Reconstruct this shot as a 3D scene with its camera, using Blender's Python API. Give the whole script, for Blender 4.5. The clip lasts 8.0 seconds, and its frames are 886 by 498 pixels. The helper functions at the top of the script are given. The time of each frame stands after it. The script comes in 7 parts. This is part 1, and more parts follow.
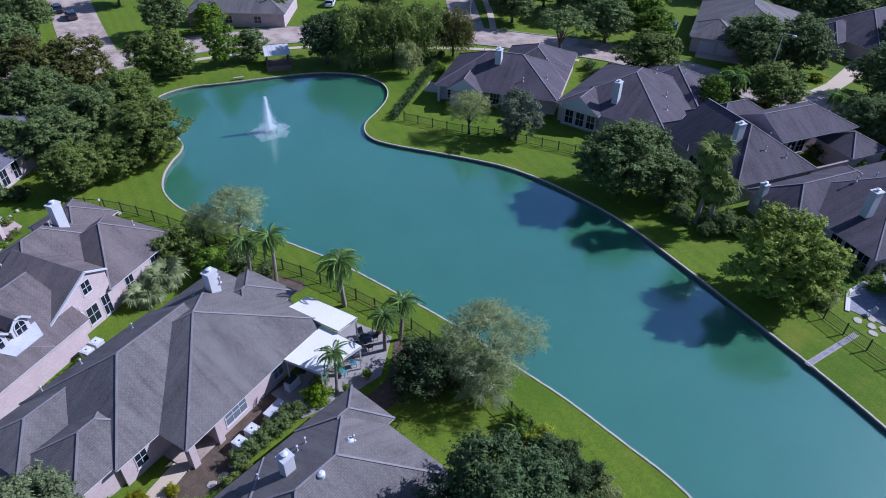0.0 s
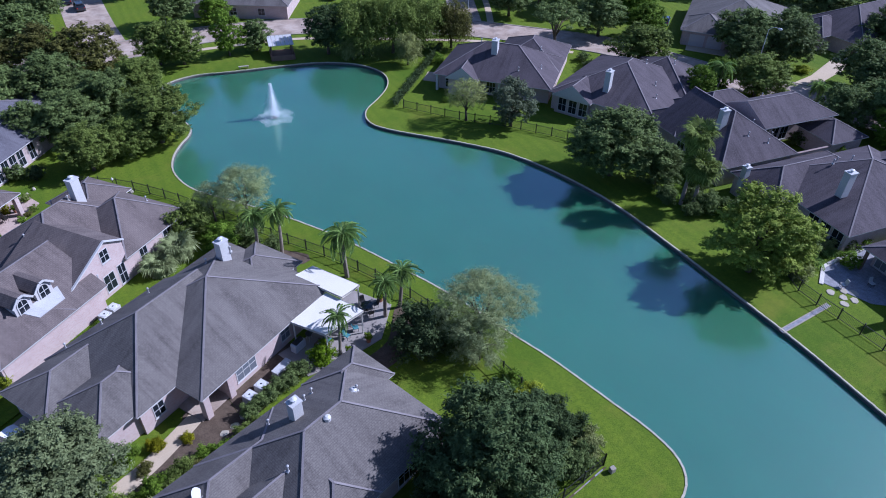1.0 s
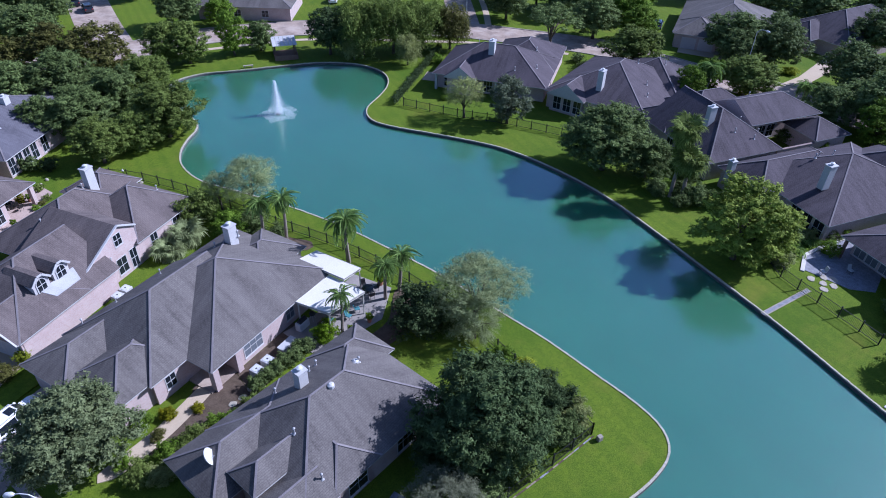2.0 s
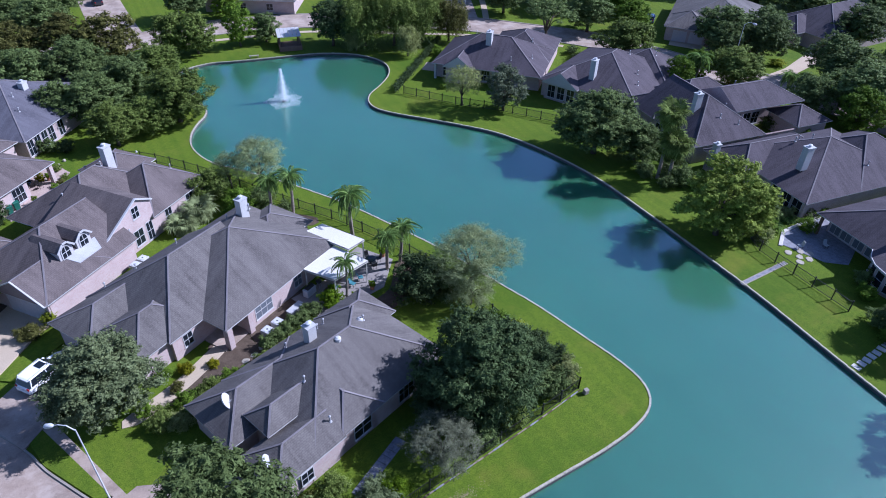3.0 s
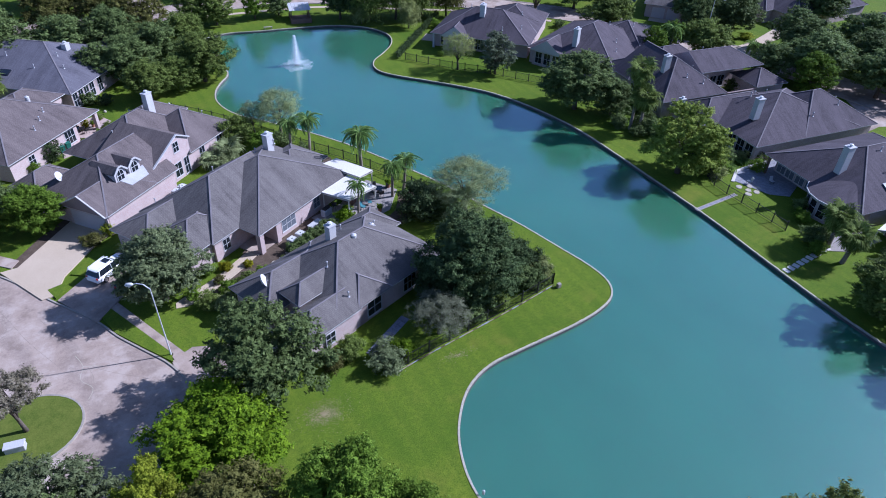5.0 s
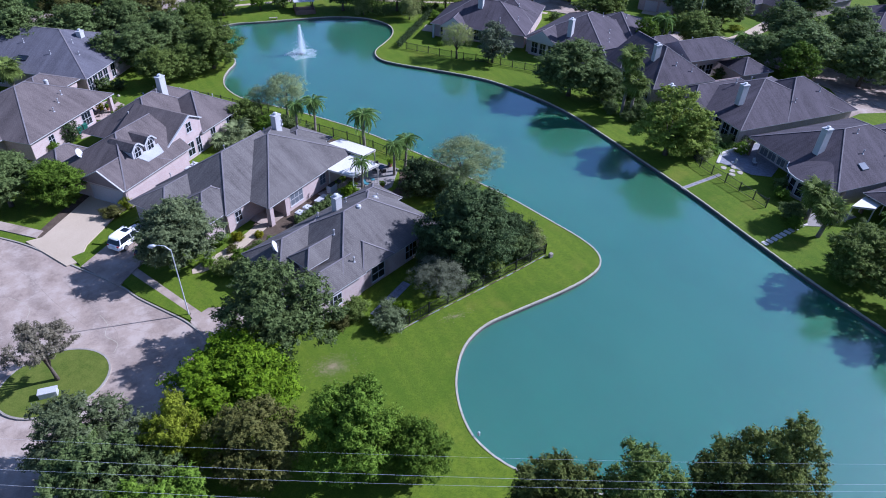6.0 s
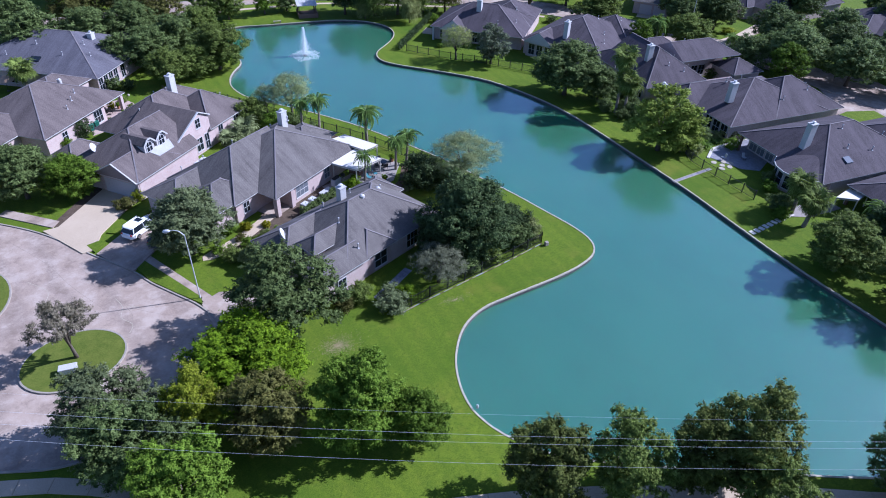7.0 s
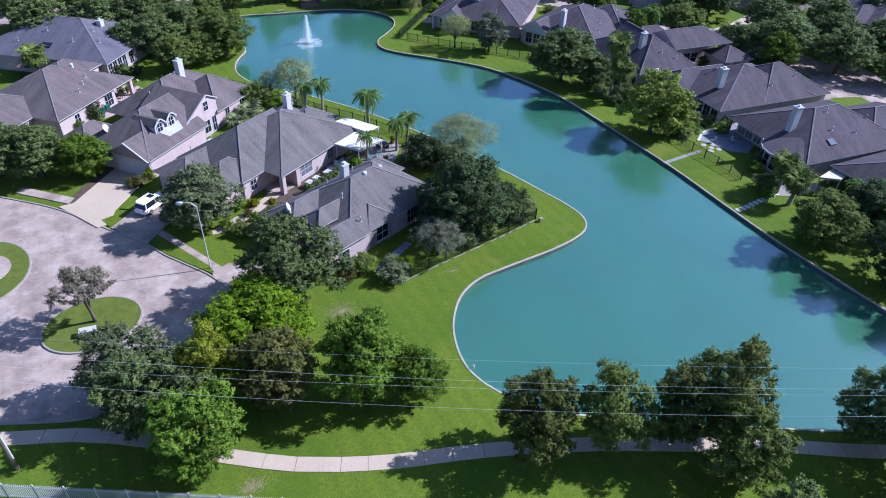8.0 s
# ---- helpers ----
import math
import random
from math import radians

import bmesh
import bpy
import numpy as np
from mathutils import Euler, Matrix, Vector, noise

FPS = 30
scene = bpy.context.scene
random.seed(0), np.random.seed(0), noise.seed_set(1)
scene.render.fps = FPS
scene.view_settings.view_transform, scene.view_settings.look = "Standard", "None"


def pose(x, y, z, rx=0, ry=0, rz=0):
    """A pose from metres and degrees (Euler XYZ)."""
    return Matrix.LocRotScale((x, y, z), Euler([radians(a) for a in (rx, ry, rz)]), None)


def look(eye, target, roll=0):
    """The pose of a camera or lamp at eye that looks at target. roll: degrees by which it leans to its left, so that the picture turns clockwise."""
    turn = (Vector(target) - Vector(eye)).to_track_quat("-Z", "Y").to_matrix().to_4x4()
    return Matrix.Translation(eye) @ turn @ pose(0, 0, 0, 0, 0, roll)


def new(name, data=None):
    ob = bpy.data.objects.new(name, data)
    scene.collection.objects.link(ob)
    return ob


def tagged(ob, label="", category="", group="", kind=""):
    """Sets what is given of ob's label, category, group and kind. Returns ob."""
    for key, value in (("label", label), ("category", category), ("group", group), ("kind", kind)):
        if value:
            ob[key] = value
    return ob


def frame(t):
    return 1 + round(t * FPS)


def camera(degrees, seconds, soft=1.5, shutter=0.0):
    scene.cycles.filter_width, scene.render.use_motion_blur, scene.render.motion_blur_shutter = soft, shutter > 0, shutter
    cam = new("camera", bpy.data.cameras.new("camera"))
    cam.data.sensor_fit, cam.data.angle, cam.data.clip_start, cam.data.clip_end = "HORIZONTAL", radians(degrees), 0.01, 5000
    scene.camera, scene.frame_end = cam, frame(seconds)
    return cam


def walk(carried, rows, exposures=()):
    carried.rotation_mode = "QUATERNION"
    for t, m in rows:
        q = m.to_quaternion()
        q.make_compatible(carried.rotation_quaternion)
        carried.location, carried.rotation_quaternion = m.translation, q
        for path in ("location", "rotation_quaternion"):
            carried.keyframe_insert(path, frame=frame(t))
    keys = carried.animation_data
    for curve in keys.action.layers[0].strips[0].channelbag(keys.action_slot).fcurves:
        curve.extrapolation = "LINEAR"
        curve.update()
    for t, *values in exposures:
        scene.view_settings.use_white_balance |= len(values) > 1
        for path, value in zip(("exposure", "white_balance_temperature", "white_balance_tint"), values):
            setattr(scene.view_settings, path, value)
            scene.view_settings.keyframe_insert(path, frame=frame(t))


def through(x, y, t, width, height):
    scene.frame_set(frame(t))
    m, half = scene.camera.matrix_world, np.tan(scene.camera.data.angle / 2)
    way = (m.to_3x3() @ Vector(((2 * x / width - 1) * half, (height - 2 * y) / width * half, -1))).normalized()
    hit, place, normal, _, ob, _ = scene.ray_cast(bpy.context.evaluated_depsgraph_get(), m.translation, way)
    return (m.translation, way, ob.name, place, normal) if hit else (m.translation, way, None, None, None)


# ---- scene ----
cam = camera(69.0, 8.0, soft=1.0)
PATH = [
    (0, (-1.067, -2.115, 45.687), (-0.274, -0.741, 44.468), 0.9),
    (0.5, (-2.143, -4.197, 45.768), (-1.346, -2.822, 44.554), 1.1),
    (1, (-3.358, -6.346, 45.906), (-2.56, -4.976, 44.686), 1.3),
    (1.5, (-4.276, -8.002, 45.966), (-3.474, -6.627, 44.755), 1.5),
    (2.8, (-7.169, -13.473, 46.185), (-6.357, -12.092, 44.988), 1.7),
    (3, (-7.787, -14.519, 46.219), (-6.976, -13.141, 45.017), 1.8),
    (3.5, (-9.54, -17.485, 46.282), (-8.725, -16.11, 45.08), 1.9),
    (4, (-11.404, -20.853, 46.327), (-10.587, -19.48, 45.124), 2.0),
    (4.5, (-13.349, -24.392, 46.362), (-12.531, -23.019, 45.159), 2.0),
    (4.7, (-14.088, -25.675, 46.38), (-13.271, -24.303, 45.175), 2.1),
    (5.8, (-17.475, -31.66, 46.694), (-16.66, -30.297, 45.478), 2.2),
    (6, (-17.944, -32.419, 46.714), (-17.126, -31.055, 45.502), 2.4),
    (6.5, (-18.822, -33.874, 46.784), (-17.999, -32.5, 45.586), 2.3),
    (7, (-19.91, -35.817, 46.827), (-19.085, -34.441, 45.633), 2.3),
    (7.5, (-21.038, -37.992, 46.884), (-20.214, -36.619, 45.686), 2.3),
    (8, (-21.949, -39.747, 46.96), (-21.128, -38.379, 45.755), 2.4),
]
walk(cam, [(t, look(eye, target, roll)) for t, eye, target, roll in PATH], [(0.0, 0.40, 5000, 24), (1.5, 0.48, 5000, 24), (3.0, 0.57, 5000, 24), (4.5, 0.55, 5000, 24), (6.0, 0.61, 5000, 24), (8.0, 0.76, 5050, 24)])


# ---- world, sun ----
SUN_AZ, SUN_EL = 104.0, 38.0          # degrees: clockwise from +y, above the horizon
world = bpy.data.worlds.new("sky")
scene.world = world
world.use_nodes = True
wn = world.node_tree.nodes
sky = wn.new("ShaderNodeTexSky")
sky.sky_type, sky.sun_disc = "NISHITA", False
sky.ozone_density, sky.dust_density = 3.0, 0.8
sky.sun_elevation, sky.sun_rotation = radians(SUN_EL), radians(SUN_AZ)
world.node_tree.links.new(sky.outputs["Color"], wn["Background"].inputs["Color"])
wn["Background"].inputs["Strength"].default_value = 0.084
sun = new("sun", bpy.data.lights.new("sun", "SUN"))
sun.data.energy, sun.data.angle, sun.data.color = 5.0, radians(0.6), (1.0, 0.95, 0.87)
sun_to = Vector((math.sin(radians(SUN_AZ)) * math.cos(radians(SUN_EL)), math.cos(radians(SUN_AZ)) * math.cos(radians(SUN_EL)), math.sin(radians(SUN_EL))))
sun.matrix_world = look(sun_to * 100, (0, 0, 0))


# ---- materials ----
class Nodes:
    """A small wrapper to write a node material in few lines."""

    def __init__(self, name, rough=0.8, spec=0.3):
        self.mat = bpy.data.materials.new(name)
        self.mat.use_nodes = True
        self.tree = self.mat.node_tree
        self.bsdf = self.tree.nodes["Principled BSDF"]
        self.bsdf.inputs["Roughness"].default_value = rough
        self.bsdf.inputs["Specular IOR Level"].default_value = spec

    def add(self, kind, **inputs):
        n = self.tree.nodes.new(kind)
        for key, value in inputs.items():
            self.put(n.inputs[key.replace("_", " ")], value)
        return n

    def put(self, socket, value):
        if isinstance(value, bpy.types.NodeSocket):
            self.tree.links.new(value, socket)
        elif isinstance(value, tuple) and len(value) == 3 and socket.type == "RGBA":
            socket.default_value = (*value, 1)
        else:
            socket.default_value = value

    def coords(self, kind="Object", scale=(1, 1, 1)):
        tc = self.add("ShaderNodeTexCoord")
        mp = self.add("ShaderNodeMapping", Vector=tc.outputs[kind])
        mp.inputs["Scale"].default_value = scale
        return mp.outputs[0]

    def place(self, scale=(1, 1, 1)):
        g = self.add("ShaderNodeNewGeometry")
        mp = self.add("ShaderNodeMapping", Vector=g.outputs["Position"])
        mp.inputs["Scale"].default_value = scale
        return mp.outputs[0]

    def noise(self, vec, scale, detail=4.0, rough=0.6):
        return self.add("ShaderNodeTexNoise", Vector=vec, Scale=scale, Detail=detail, Roughness=rough).outputs["Fac"]

    def ramp(self, fac, *stops):
        n = self.add("ShaderNodeValToRGB", Fac=fac)
        cr = n.color_ramp
        while len(cr.elements) < len(stops):
            cr.elements.new(0.5)
        for el, (pos, col) in zip(cr.elements, stops):
            el.position = pos
            el.color = (*col, 1) if isinstance(col, tuple) else (col, col, col, 1)
        return n.outputs["Color"]

    def mix(self, fac, a, b, how="MIX"):
        n = self.tree.nodes.new("ShaderNodeMix")
        n.data_type, n.blend_type = "RGBA", how
        self.put(n.inputs[0], fac)
        self.put(n.inputs[6], a)
        self.put(n.inputs[7], b)
        return n.outputs[2]

    def bump(self, height, strength=0.3, distance=0.02):
        n = self.add("ShaderNodeBump", Height=height, Strength=strength, Distance=distance)
        self.put(self.bsdf.inputs["Normal"], n.outputs[0])

    def done(self, colour):
        self.put(self.bsdf.inputs["Base Color"], colour)
        return self.mat


def mottled(name, a, b, scale=1.5, rough=0.8, spec=0.3, bump=0.2, fine=14.0):
    """A surface between two colours, at two scales, with fine relief."""
    n = Nodes(name, rough, spec)
    v = n.place()
    big, small = n.noise(v, scale * 0.3, 5), n.noise(v, fine, 3)
    col = n.mix(n.ramp(big, (0.3, 0.0), (0.7, 1.0)), a, b)
    col = n.mix(0.35, col, n.ramp(small, (0.3, tuple(0.6 * c for c in a)), (0.75, tuple(min(1, 1.3 * c) for c in b))))
    n.bump(small, bump, 0.02)
    return n.done(col)


def grass_material():
    n = Nodes("grass", 0.9, 0.1)
    v = n.place()
    big, mid, fine = n.noise(v, 0.045, 4), n.noise(v, 0.5, 5, 0.65), n.noise(v, 9.0, 3, 0.7)
    stripes = n.add("ShaderNodeTexWave", Vector=n.place((0.8, 0.6, 1)), Scale=0.22, Distortion=3.0, Detail=2.0).outputs["Fac"]
    tuft = n.noise(v, 2.6, 4, 0.7)
    col = n.mix(n.ramp(big, (0.38, 0.0), (0.62, 1.0)), (0.086, 0.144, 0.006), (0.145, 0.206, 0.009))
    col = n.mix(n.ramp(mid, (0.48, 0.0), (0.74, 0.6)), col, (0.155, 0.172, 0.017))
    col = n.mix(n.ramp(stripes, (0.2, 0.0), (0.9, 0.30)), col, (0.035, 0.088, 0.005))
    col = n.mix(n.ramp(tuft, (0.40, 0.55), (0.60, 0.0)), col, (0.026, 0.067, 0.005))
    col = n.mix(0.5, col, n.ramp(fine, (0.3, (0.026, 0.052, 0.003)), (0.72, (0.172, 0.223, 0.025))))
    worn = n.noise(v, 0.16, 6, 0.7)
    col = n.mix(n.ramp(worn, (0.54, 0.0), (0.70, 0.45)), col, (0.160, 0.155, 0.023))
    patch = n.noise(v, 0.09, 5, 0.65)
    col = n.mix(n.ramp(patch, (0.34, 0.5), (0.48, 0.0)), col, (0.048, 0.101, 0.006))
    n.bump(fine, 0.6, 0.05)
    return n.done(col)


def water_material():
    n = Nodes("water", 0.13, 0.5)
    n.bsdf.inputs["IOR"].default_value = 1.95
    n.bsdf.inputs["Coat Weight"].default_value = 1.0
    n.bsdf.inputs["Coat IOR"].default_value = 1.7
    n.bsdf.inputs["Coat Roughness"].default_value = 0.2
    n.bsdf.inputs["Specular Tint"].default_value = (0.50, 0.84, 1.0, 1)
    n.bsdf.inputs["Subsurface Weight"].default_value = 1.0
    n.bsdf.inputs["Subsurface Radius"].default_value = (0.5, 1.0, 1.0)
    n.bsdf.inputs["Subsurface Scale"].default_value = 0.7
    v = n.place()
    murk, drift = n.noise(v, 0.03, 3), n.noise(n.place((1, 0.5, 1)), 0.12, 4)
    ripples = n.noise(n.place((1, 1.6, 1)), 1.3, 3, 0.6)
    n.bump(ripples, 0.2, 0.03)
    col = n.mix(n.ramp(murk, (0.3, 0.0), (0.7, 1.0)), (0.046, 0.150, 0.084), (0.057, 0.176, 0.099))
    return n.done(n.mix(n.ramp(drift, (0.4, 0.0), (0.7, 0.35)), col, (0.051, 0.182, 0.101)))


def shingle_material(name, a, b, dirt):
    """Asphalt shingles: courses across the slope, tabs of uneven tone, dark streaks running down."""
    n = Nodes(name, 0.9, 0.2)
    uv = n.coords("UV")
    br = n.add("ShaderNodeTexBrick", Vector=uv, Color1=(0.2, 0.2, 0.2), Color2=(0.75, 0.75, 0.75), Mortar=(0.35, 0.35, 0.35), Scale=1.0, Mortar_Size=0.022, Brick_Width=0.33, Row_Height=0.17)
    br.offset = 0.5
    streak = n.noise(n.coords("UV", (1.2, 0.11, 1)), 1.0, 5, 0.68)
    blot = n.noise(n.place(), 0.35, 4)
    grain = n.noise(n.place(), 25.0, 2)
    col = n.mix(br.outputs["Color"], a, b)
    col = n.mix(n.ramp(streak, (0.42, 0.0), (0.64, 0.95)), col, dirt)
    stain = n.noise(n.coords("UV", (0.32, 0.10, 1)), 1.0, 5, 0.6)
    col = n.mix(n.ramp(stain, (0.46, 0.0), (0.66, 0.75)), col, tuple(0.8 * c + 0.2 * d for c, d in zip(dirt, a)))
    wash = n.noise(n.coords("UV", (0.5, 0.07, 1)), 1.0, 4, 0.6)
    col = n.mix(n.ramp(wash, (0.52, 0.0), (0.70, 0.5)), col, tuple(1.3 * c for c in b))
    col = n.mix(n.ramp(blot, (0.35, 0.0), (0.75, 0.45)), col, tuple(1.35 * c for c in b))
    speck = n.noise(n.place(), 5.0, 4, 0.75)
    col = n.mix(n.ramp(speck, (0.45, 0.0), (0.72, 0.55)), col, tuple(1.45 * c for c in b))
    col = n.mix(0.3, col, n.ramp(grain, (0.3, dirt), (0.7, tuple(1.6 * c for c in b))))
    gap = n.add("ShaderNodeMath", Value=br.outputs["Fac"])
    gap.operation, gap.inputs[1].default_value = "MULTIPLY", 0.24
    col = n.mix(gap.outputs[0], col, tuple(0.6 * c for c in dirt))
    n.bump(br.outputs["Fac"], -0.6, 0.03)
    return n.done(col)


def brick_material(name, a, b, mortar):
    n = Nodes(name, 0.85, 0.2)
    uv = n.coords("UV")
    br = n.add("ShaderNodeTexBrick", Vector=uv, Color1=a, Color2=b, Mortar=mortar, Scale=1.0, Mortar_Size=0.012, Brick_Width=0.21, Row_Height=0.075)
    wash = n.noise(n.place(), 0.8, 4)
    col = n.mix(n.ramp(wash, (0.35, 0.0), (0.8, 0.4)), br.outputs["Color"], tuple(0.7 * c for c in a))
    n.bump(br.outputs["Fac"], -0.3, 0.01)
    return n.done(col)


def leaf_material(name, dark, light, through=0.35):
    n = Nodes(name, 0.65, 0.08)
    geo = n.add("ShaderNodeNewGeometry")
    info = n.add("ShaderNodeObjectInfo")
    v = n.place()
    patch = n.noise(v, 0.55, 3)
    col = n.mix(geo.outputs["Random Per Island"], dark, light)
    col = n.mix(n.ramp(patch, (0.35, 0.0), (0.7, 0.6)), col, tuple(0.5 * (p + q) * 1.25 for p, q in zip(dark, light)))
    # shaded gaps and sunlit tips between tufts, put into the leaf colour
    tuft = n.noise(v, 1.1, 3, 0.65)
    col = n.mix(n.ramp(tuft, (0.36, 0.5), (0.50, 0.0)), col, tuple(0.55 * p for p in dark))
    col = n.mix(n.ramp(tuft, (0.50, 0.0), (0.68, 0.5)), col, tuple(1.3 * q for q in light))
    hue = n.add("ShaderNodeHueSaturation", Color=col)
    vary = n.add("ShaderNodeMapRange", Value=info.outputs["Random"], To_Min=0.8, To_Max=1.2)
    n.put(hue.inputs["Value"], vary.outputs[0])
    n.put(n.bsdf.inputs["Base Color"], hue.outputs[0])
    tr = n.add("ShaderNodeBsdfTranslucent", Color=hue.outputs[0])
    mx = n.add("ShaderNodeMixShader", Fac=0.72 * through)
    n.tree.links.new(n.bsdf.outputs[0], mx.inputs[1])
    n.tree.links.new(tr.outputs[0], mx.inputs[2])
    n.tree.links.new(mx.outputs[0], n.tree.nodes["Material Output"].inputs["Surface"])
    return n.mat


GRASS = grass_material()
WATER = water_material()
DRYGRASS = mottled("dry_verge_grass", (0.062, 0.098, 0.012), (0.130, 0.150, 0.026), 3.0, 0.95, 0.1, 0.6, 9.0)
SHINGLE = shingle_material("grey_shingles", (0.097, 0.087, 0.080), (0.150, 0.137, 0.126), (0.039, 0.034, 0.034))
SHINGLE_LIGHT = shingle_material("light_grey_shingles", (0.080, 0.077, 0.092), (0.124, 0.120, 0.137), (0.044, 0.042, 0.051))
SHINGLE_DARK = shingle_material("dark_shingles", (0.055, 0.046, 0.053), (0.094, 0.080, 0.090), (0.020, 0.017, 0.019))
SHINGLE_MID = shingle_material("brown_grey_shingles", (0.092, 0.075, 0.069), (0.142, 0.118, 0.110), (0.038, 0.031, 0.031))
RIDGE = mottled("ridge_shingles", (0.15, 0.135, 0.138), (0.23, 0.21, 0.215), 3, 0.9, 0.2)
BRICK = brick_material("pink_brick", (0.414, 0.298, 0.271), (0.493, 0.387, 0.360), (0.466, 0.423, 0.405))
BRICK_TAN = brick_material("tan_brick", (0.369, 0.275, 0.257), (0.459, 0.365, 0.342), (0.468, 0.414, 0.396))
TRIM = mottled("white_trim", (0.400, 0.395, 0.391), (0.502, 0.498, 0.493), 1.0, 0.5, 0.4, 0.05)
SIDING = mottled("white_siding", (0.400, 0.386, 0.381), (0.484, 0.465, 0.460), 0.8, 0.6, 0.3, 0.1)
GABLE = mottled("brown_gable_boards", (0.17, 0.135, 0.13), (0.24, 0.195, 0.185), 1.5, 0.8, 0.2, 0.2)
COVER = mottled("cream_cover_panels", (0.58, 0.55, 0.49), (0.68, 0.65, 0.58), 0.8, 0.6, 0.3, 0.05)
BROWNCAP = mottled("brown_capping", (0.19, 0.145, 0.13), (0.26, 0.20, 0.185), 2.0)
GARAGE = mottled("grey_garage_paint", (0.42, 0.40, 0.41), (0.48, 0.46, 0.47), 1.0, 0.55, 0.3, 0.05)


def street_material():
    """Old concrete: broad stains, tyre-worn tracks, fine grain."""
    n = Nodes("concrete", 0.9, 0.2)
    v = n.place()
    broad, mid, fine = n.noise(v, 0.10, 5, 0.6), n.noise(v, 0.7, 6, 0.7), n.noise(v, 16.0, 3)
    worn = n.add("ShaderNodeTexWave", Vector=n.place((0.6, 0.8, 1)), Scale=0.10, Distortion=9.0, Detail=3.0).outputs["Fac"]
    col = n.mix(n.ramp(broad, (0.35, 0.0), (0.65, 1.0)), (0.259, 0.193, 0.147), (0.381, 0.300, 0.238))
    col = n.mix(n.ramp(worn, (0.50, 0.0), (1.0, 0.6)), col, (0.182, 0.139, 0.112))
    col = n.mix(n.ramp(mid, (0.45, 0.0), (0.70, 0.45)), col, (0.426, 0.345, 0.286))
    col = n.mix(0.25, col, n.ramp(fine, (0.3, (0.182, 0.148, 0.121)), (0.7, (0.499, 0.421, 0.346))))
    blot = n.noise(n.place((1, 1, 1)), 0.32, 8, 0.72)
    col = n.mix(n.ramp(blot, (0.50, 0.0), (0.60, 0.6)), col, (0.445, 0.375, 0.314))
    col = n.mix(n.ramp(blot, (0.36, 0.65), (0.47, 0.0)), col, (0.182, 0.137, 0.107))
    n.bump(fine, 0.25, 0.02)
    return n.done(col)


CONCRETE = street_material()
DRIVE = mottled("driveway_concrete", (0.405, 0.325, 0.225), (0.495, 0.405, 0.295), 0.7, 0.9, 0.2, 0.2)
KERB = mottled("kerb_concrete", (0.23, 0.20, 0.165), (0.36, 0.325, 0.27), 2.5, 0.9, 0.2, 0.3)
CAP = mottled("cap_stone", (0.31, 0.28, 0.21), (0.48, 0.44, 0.345), 4.0, 0.9, 0.2, 0.4, 6.0)
WALLSTONE = mottled("dark_wall_block", (0.06, 0.06, 0.06), (0.13, 0.125, 0.12), 3.0, 0.9, 0.2, 0.4)
MULCH = mottled("mulch", (0.060, 0.044, 0.031), (0.125, 0.094, 0.069), 4.0, 0.95, 0.1, 0.7, 9.0)
SOIL = mottled("bare_soil", (0.20, 0.16, 0.12), (0.30, 0.25, 0.20), 3.0, 0.95, 0.1, 0.5, 9.0)
GRAVEL = mottled("grey_gravel", (0.16, 0.16, 0.18), (0.30, 0.30, 0.33), 6.0, 0.95, 0.1, 0.7, 7.0)
PAVER = mottled("tan_pavers", (0.36, 0.27, 0.23), (0.46, 0.36, 0.31), 3.0, 0.9, 0.2, 0.4, 5.0)
FLAG = mottled("flagstone", (0.31, 0.275, 0.215), (0.43, 0.39, 0.32), 4.0, 0.9, 0.2, 0.4)
PALESTONE = mottled("pale_paving_stone", (0.46, 0.43, 0.38), (0.60, 0.57, 0.52), 3.0, 0.9, 0.2, 0.3)
IRON = mottled("black_iron", (0.012, 0.012, 0.013), (0.03, 0.03, 0.03), 3.0, 0.5, 0.4, 0.1)
DISH = mottled("dish_paint", (0.42, 0.42, 0.43), (0.54, 0.54, 0.55), 2.0, 0.5, 0.4, 0.05)
VENT = mottled("vent_metal", (0.26, 0.26, 0.27), (0.40, 0.40, 0.41), 2.0, 0.5, 0.4, 0.05)
PATIO = mottled("patio_concrete", (0.20, 0.18, 0.165), (0.33, 0.30, 0.275), 1.5, 0.9, 0.2, 0.3)
STEEL = mottled("galvanised_steel", (0.45, 0.46, 0.47), (0.60, 0.61, 0.62), 2.0, 0.45, 0.5, 0.05)
BARK = mottled("bark", (0.07, 0.055, 0.042), (0.15, 0.125, 0.10), 3.0, 0.95, 0.1, 0.8, 8.0)
PALMBARK = mottled("palm_bark", (0.17, 0.14, 0.11), (0.28, 0.24, 0.20), 3.0, 0.95, 0.1, 0.8, 6.0)
WOOD = mottled("weathered_wood", (0.13, 0.08, 0.06), (0.22, 0.15, 0.11), 2.0, 0.85, 0.2, 0.4)
POLEWOOD = mottled("pole_wood", (0.10, 0.075, 0.055), (0.18, 0.14, 0.11), 2.0, 0.9, 0.2, 0.4)
WIRE = mottled("cable", (0.55, 0.56, 0.58), (0.65, 0.66, 0.68), 2.0, 0.5, 0.5, 0.0)
GREENBIN = mottled("green_plastic", (0.01, 0.10, 0.07), (0.015, 0.13, 0.09), 2.0, 0.5, 0.4, 0.05)
CANVAS = mottled("pale_cushion_canvas", (0.42, 0.40, 0.37), (0.52, 0.50, 0.46), 2.0, 0.9, 0.2, 0.1)
FABRIC = mottled("blue_fabric", (0.05, 0.16, 0.19), (0.08, 0.22, 0.25), 2.0, 0.9, 0.2, 0.2)
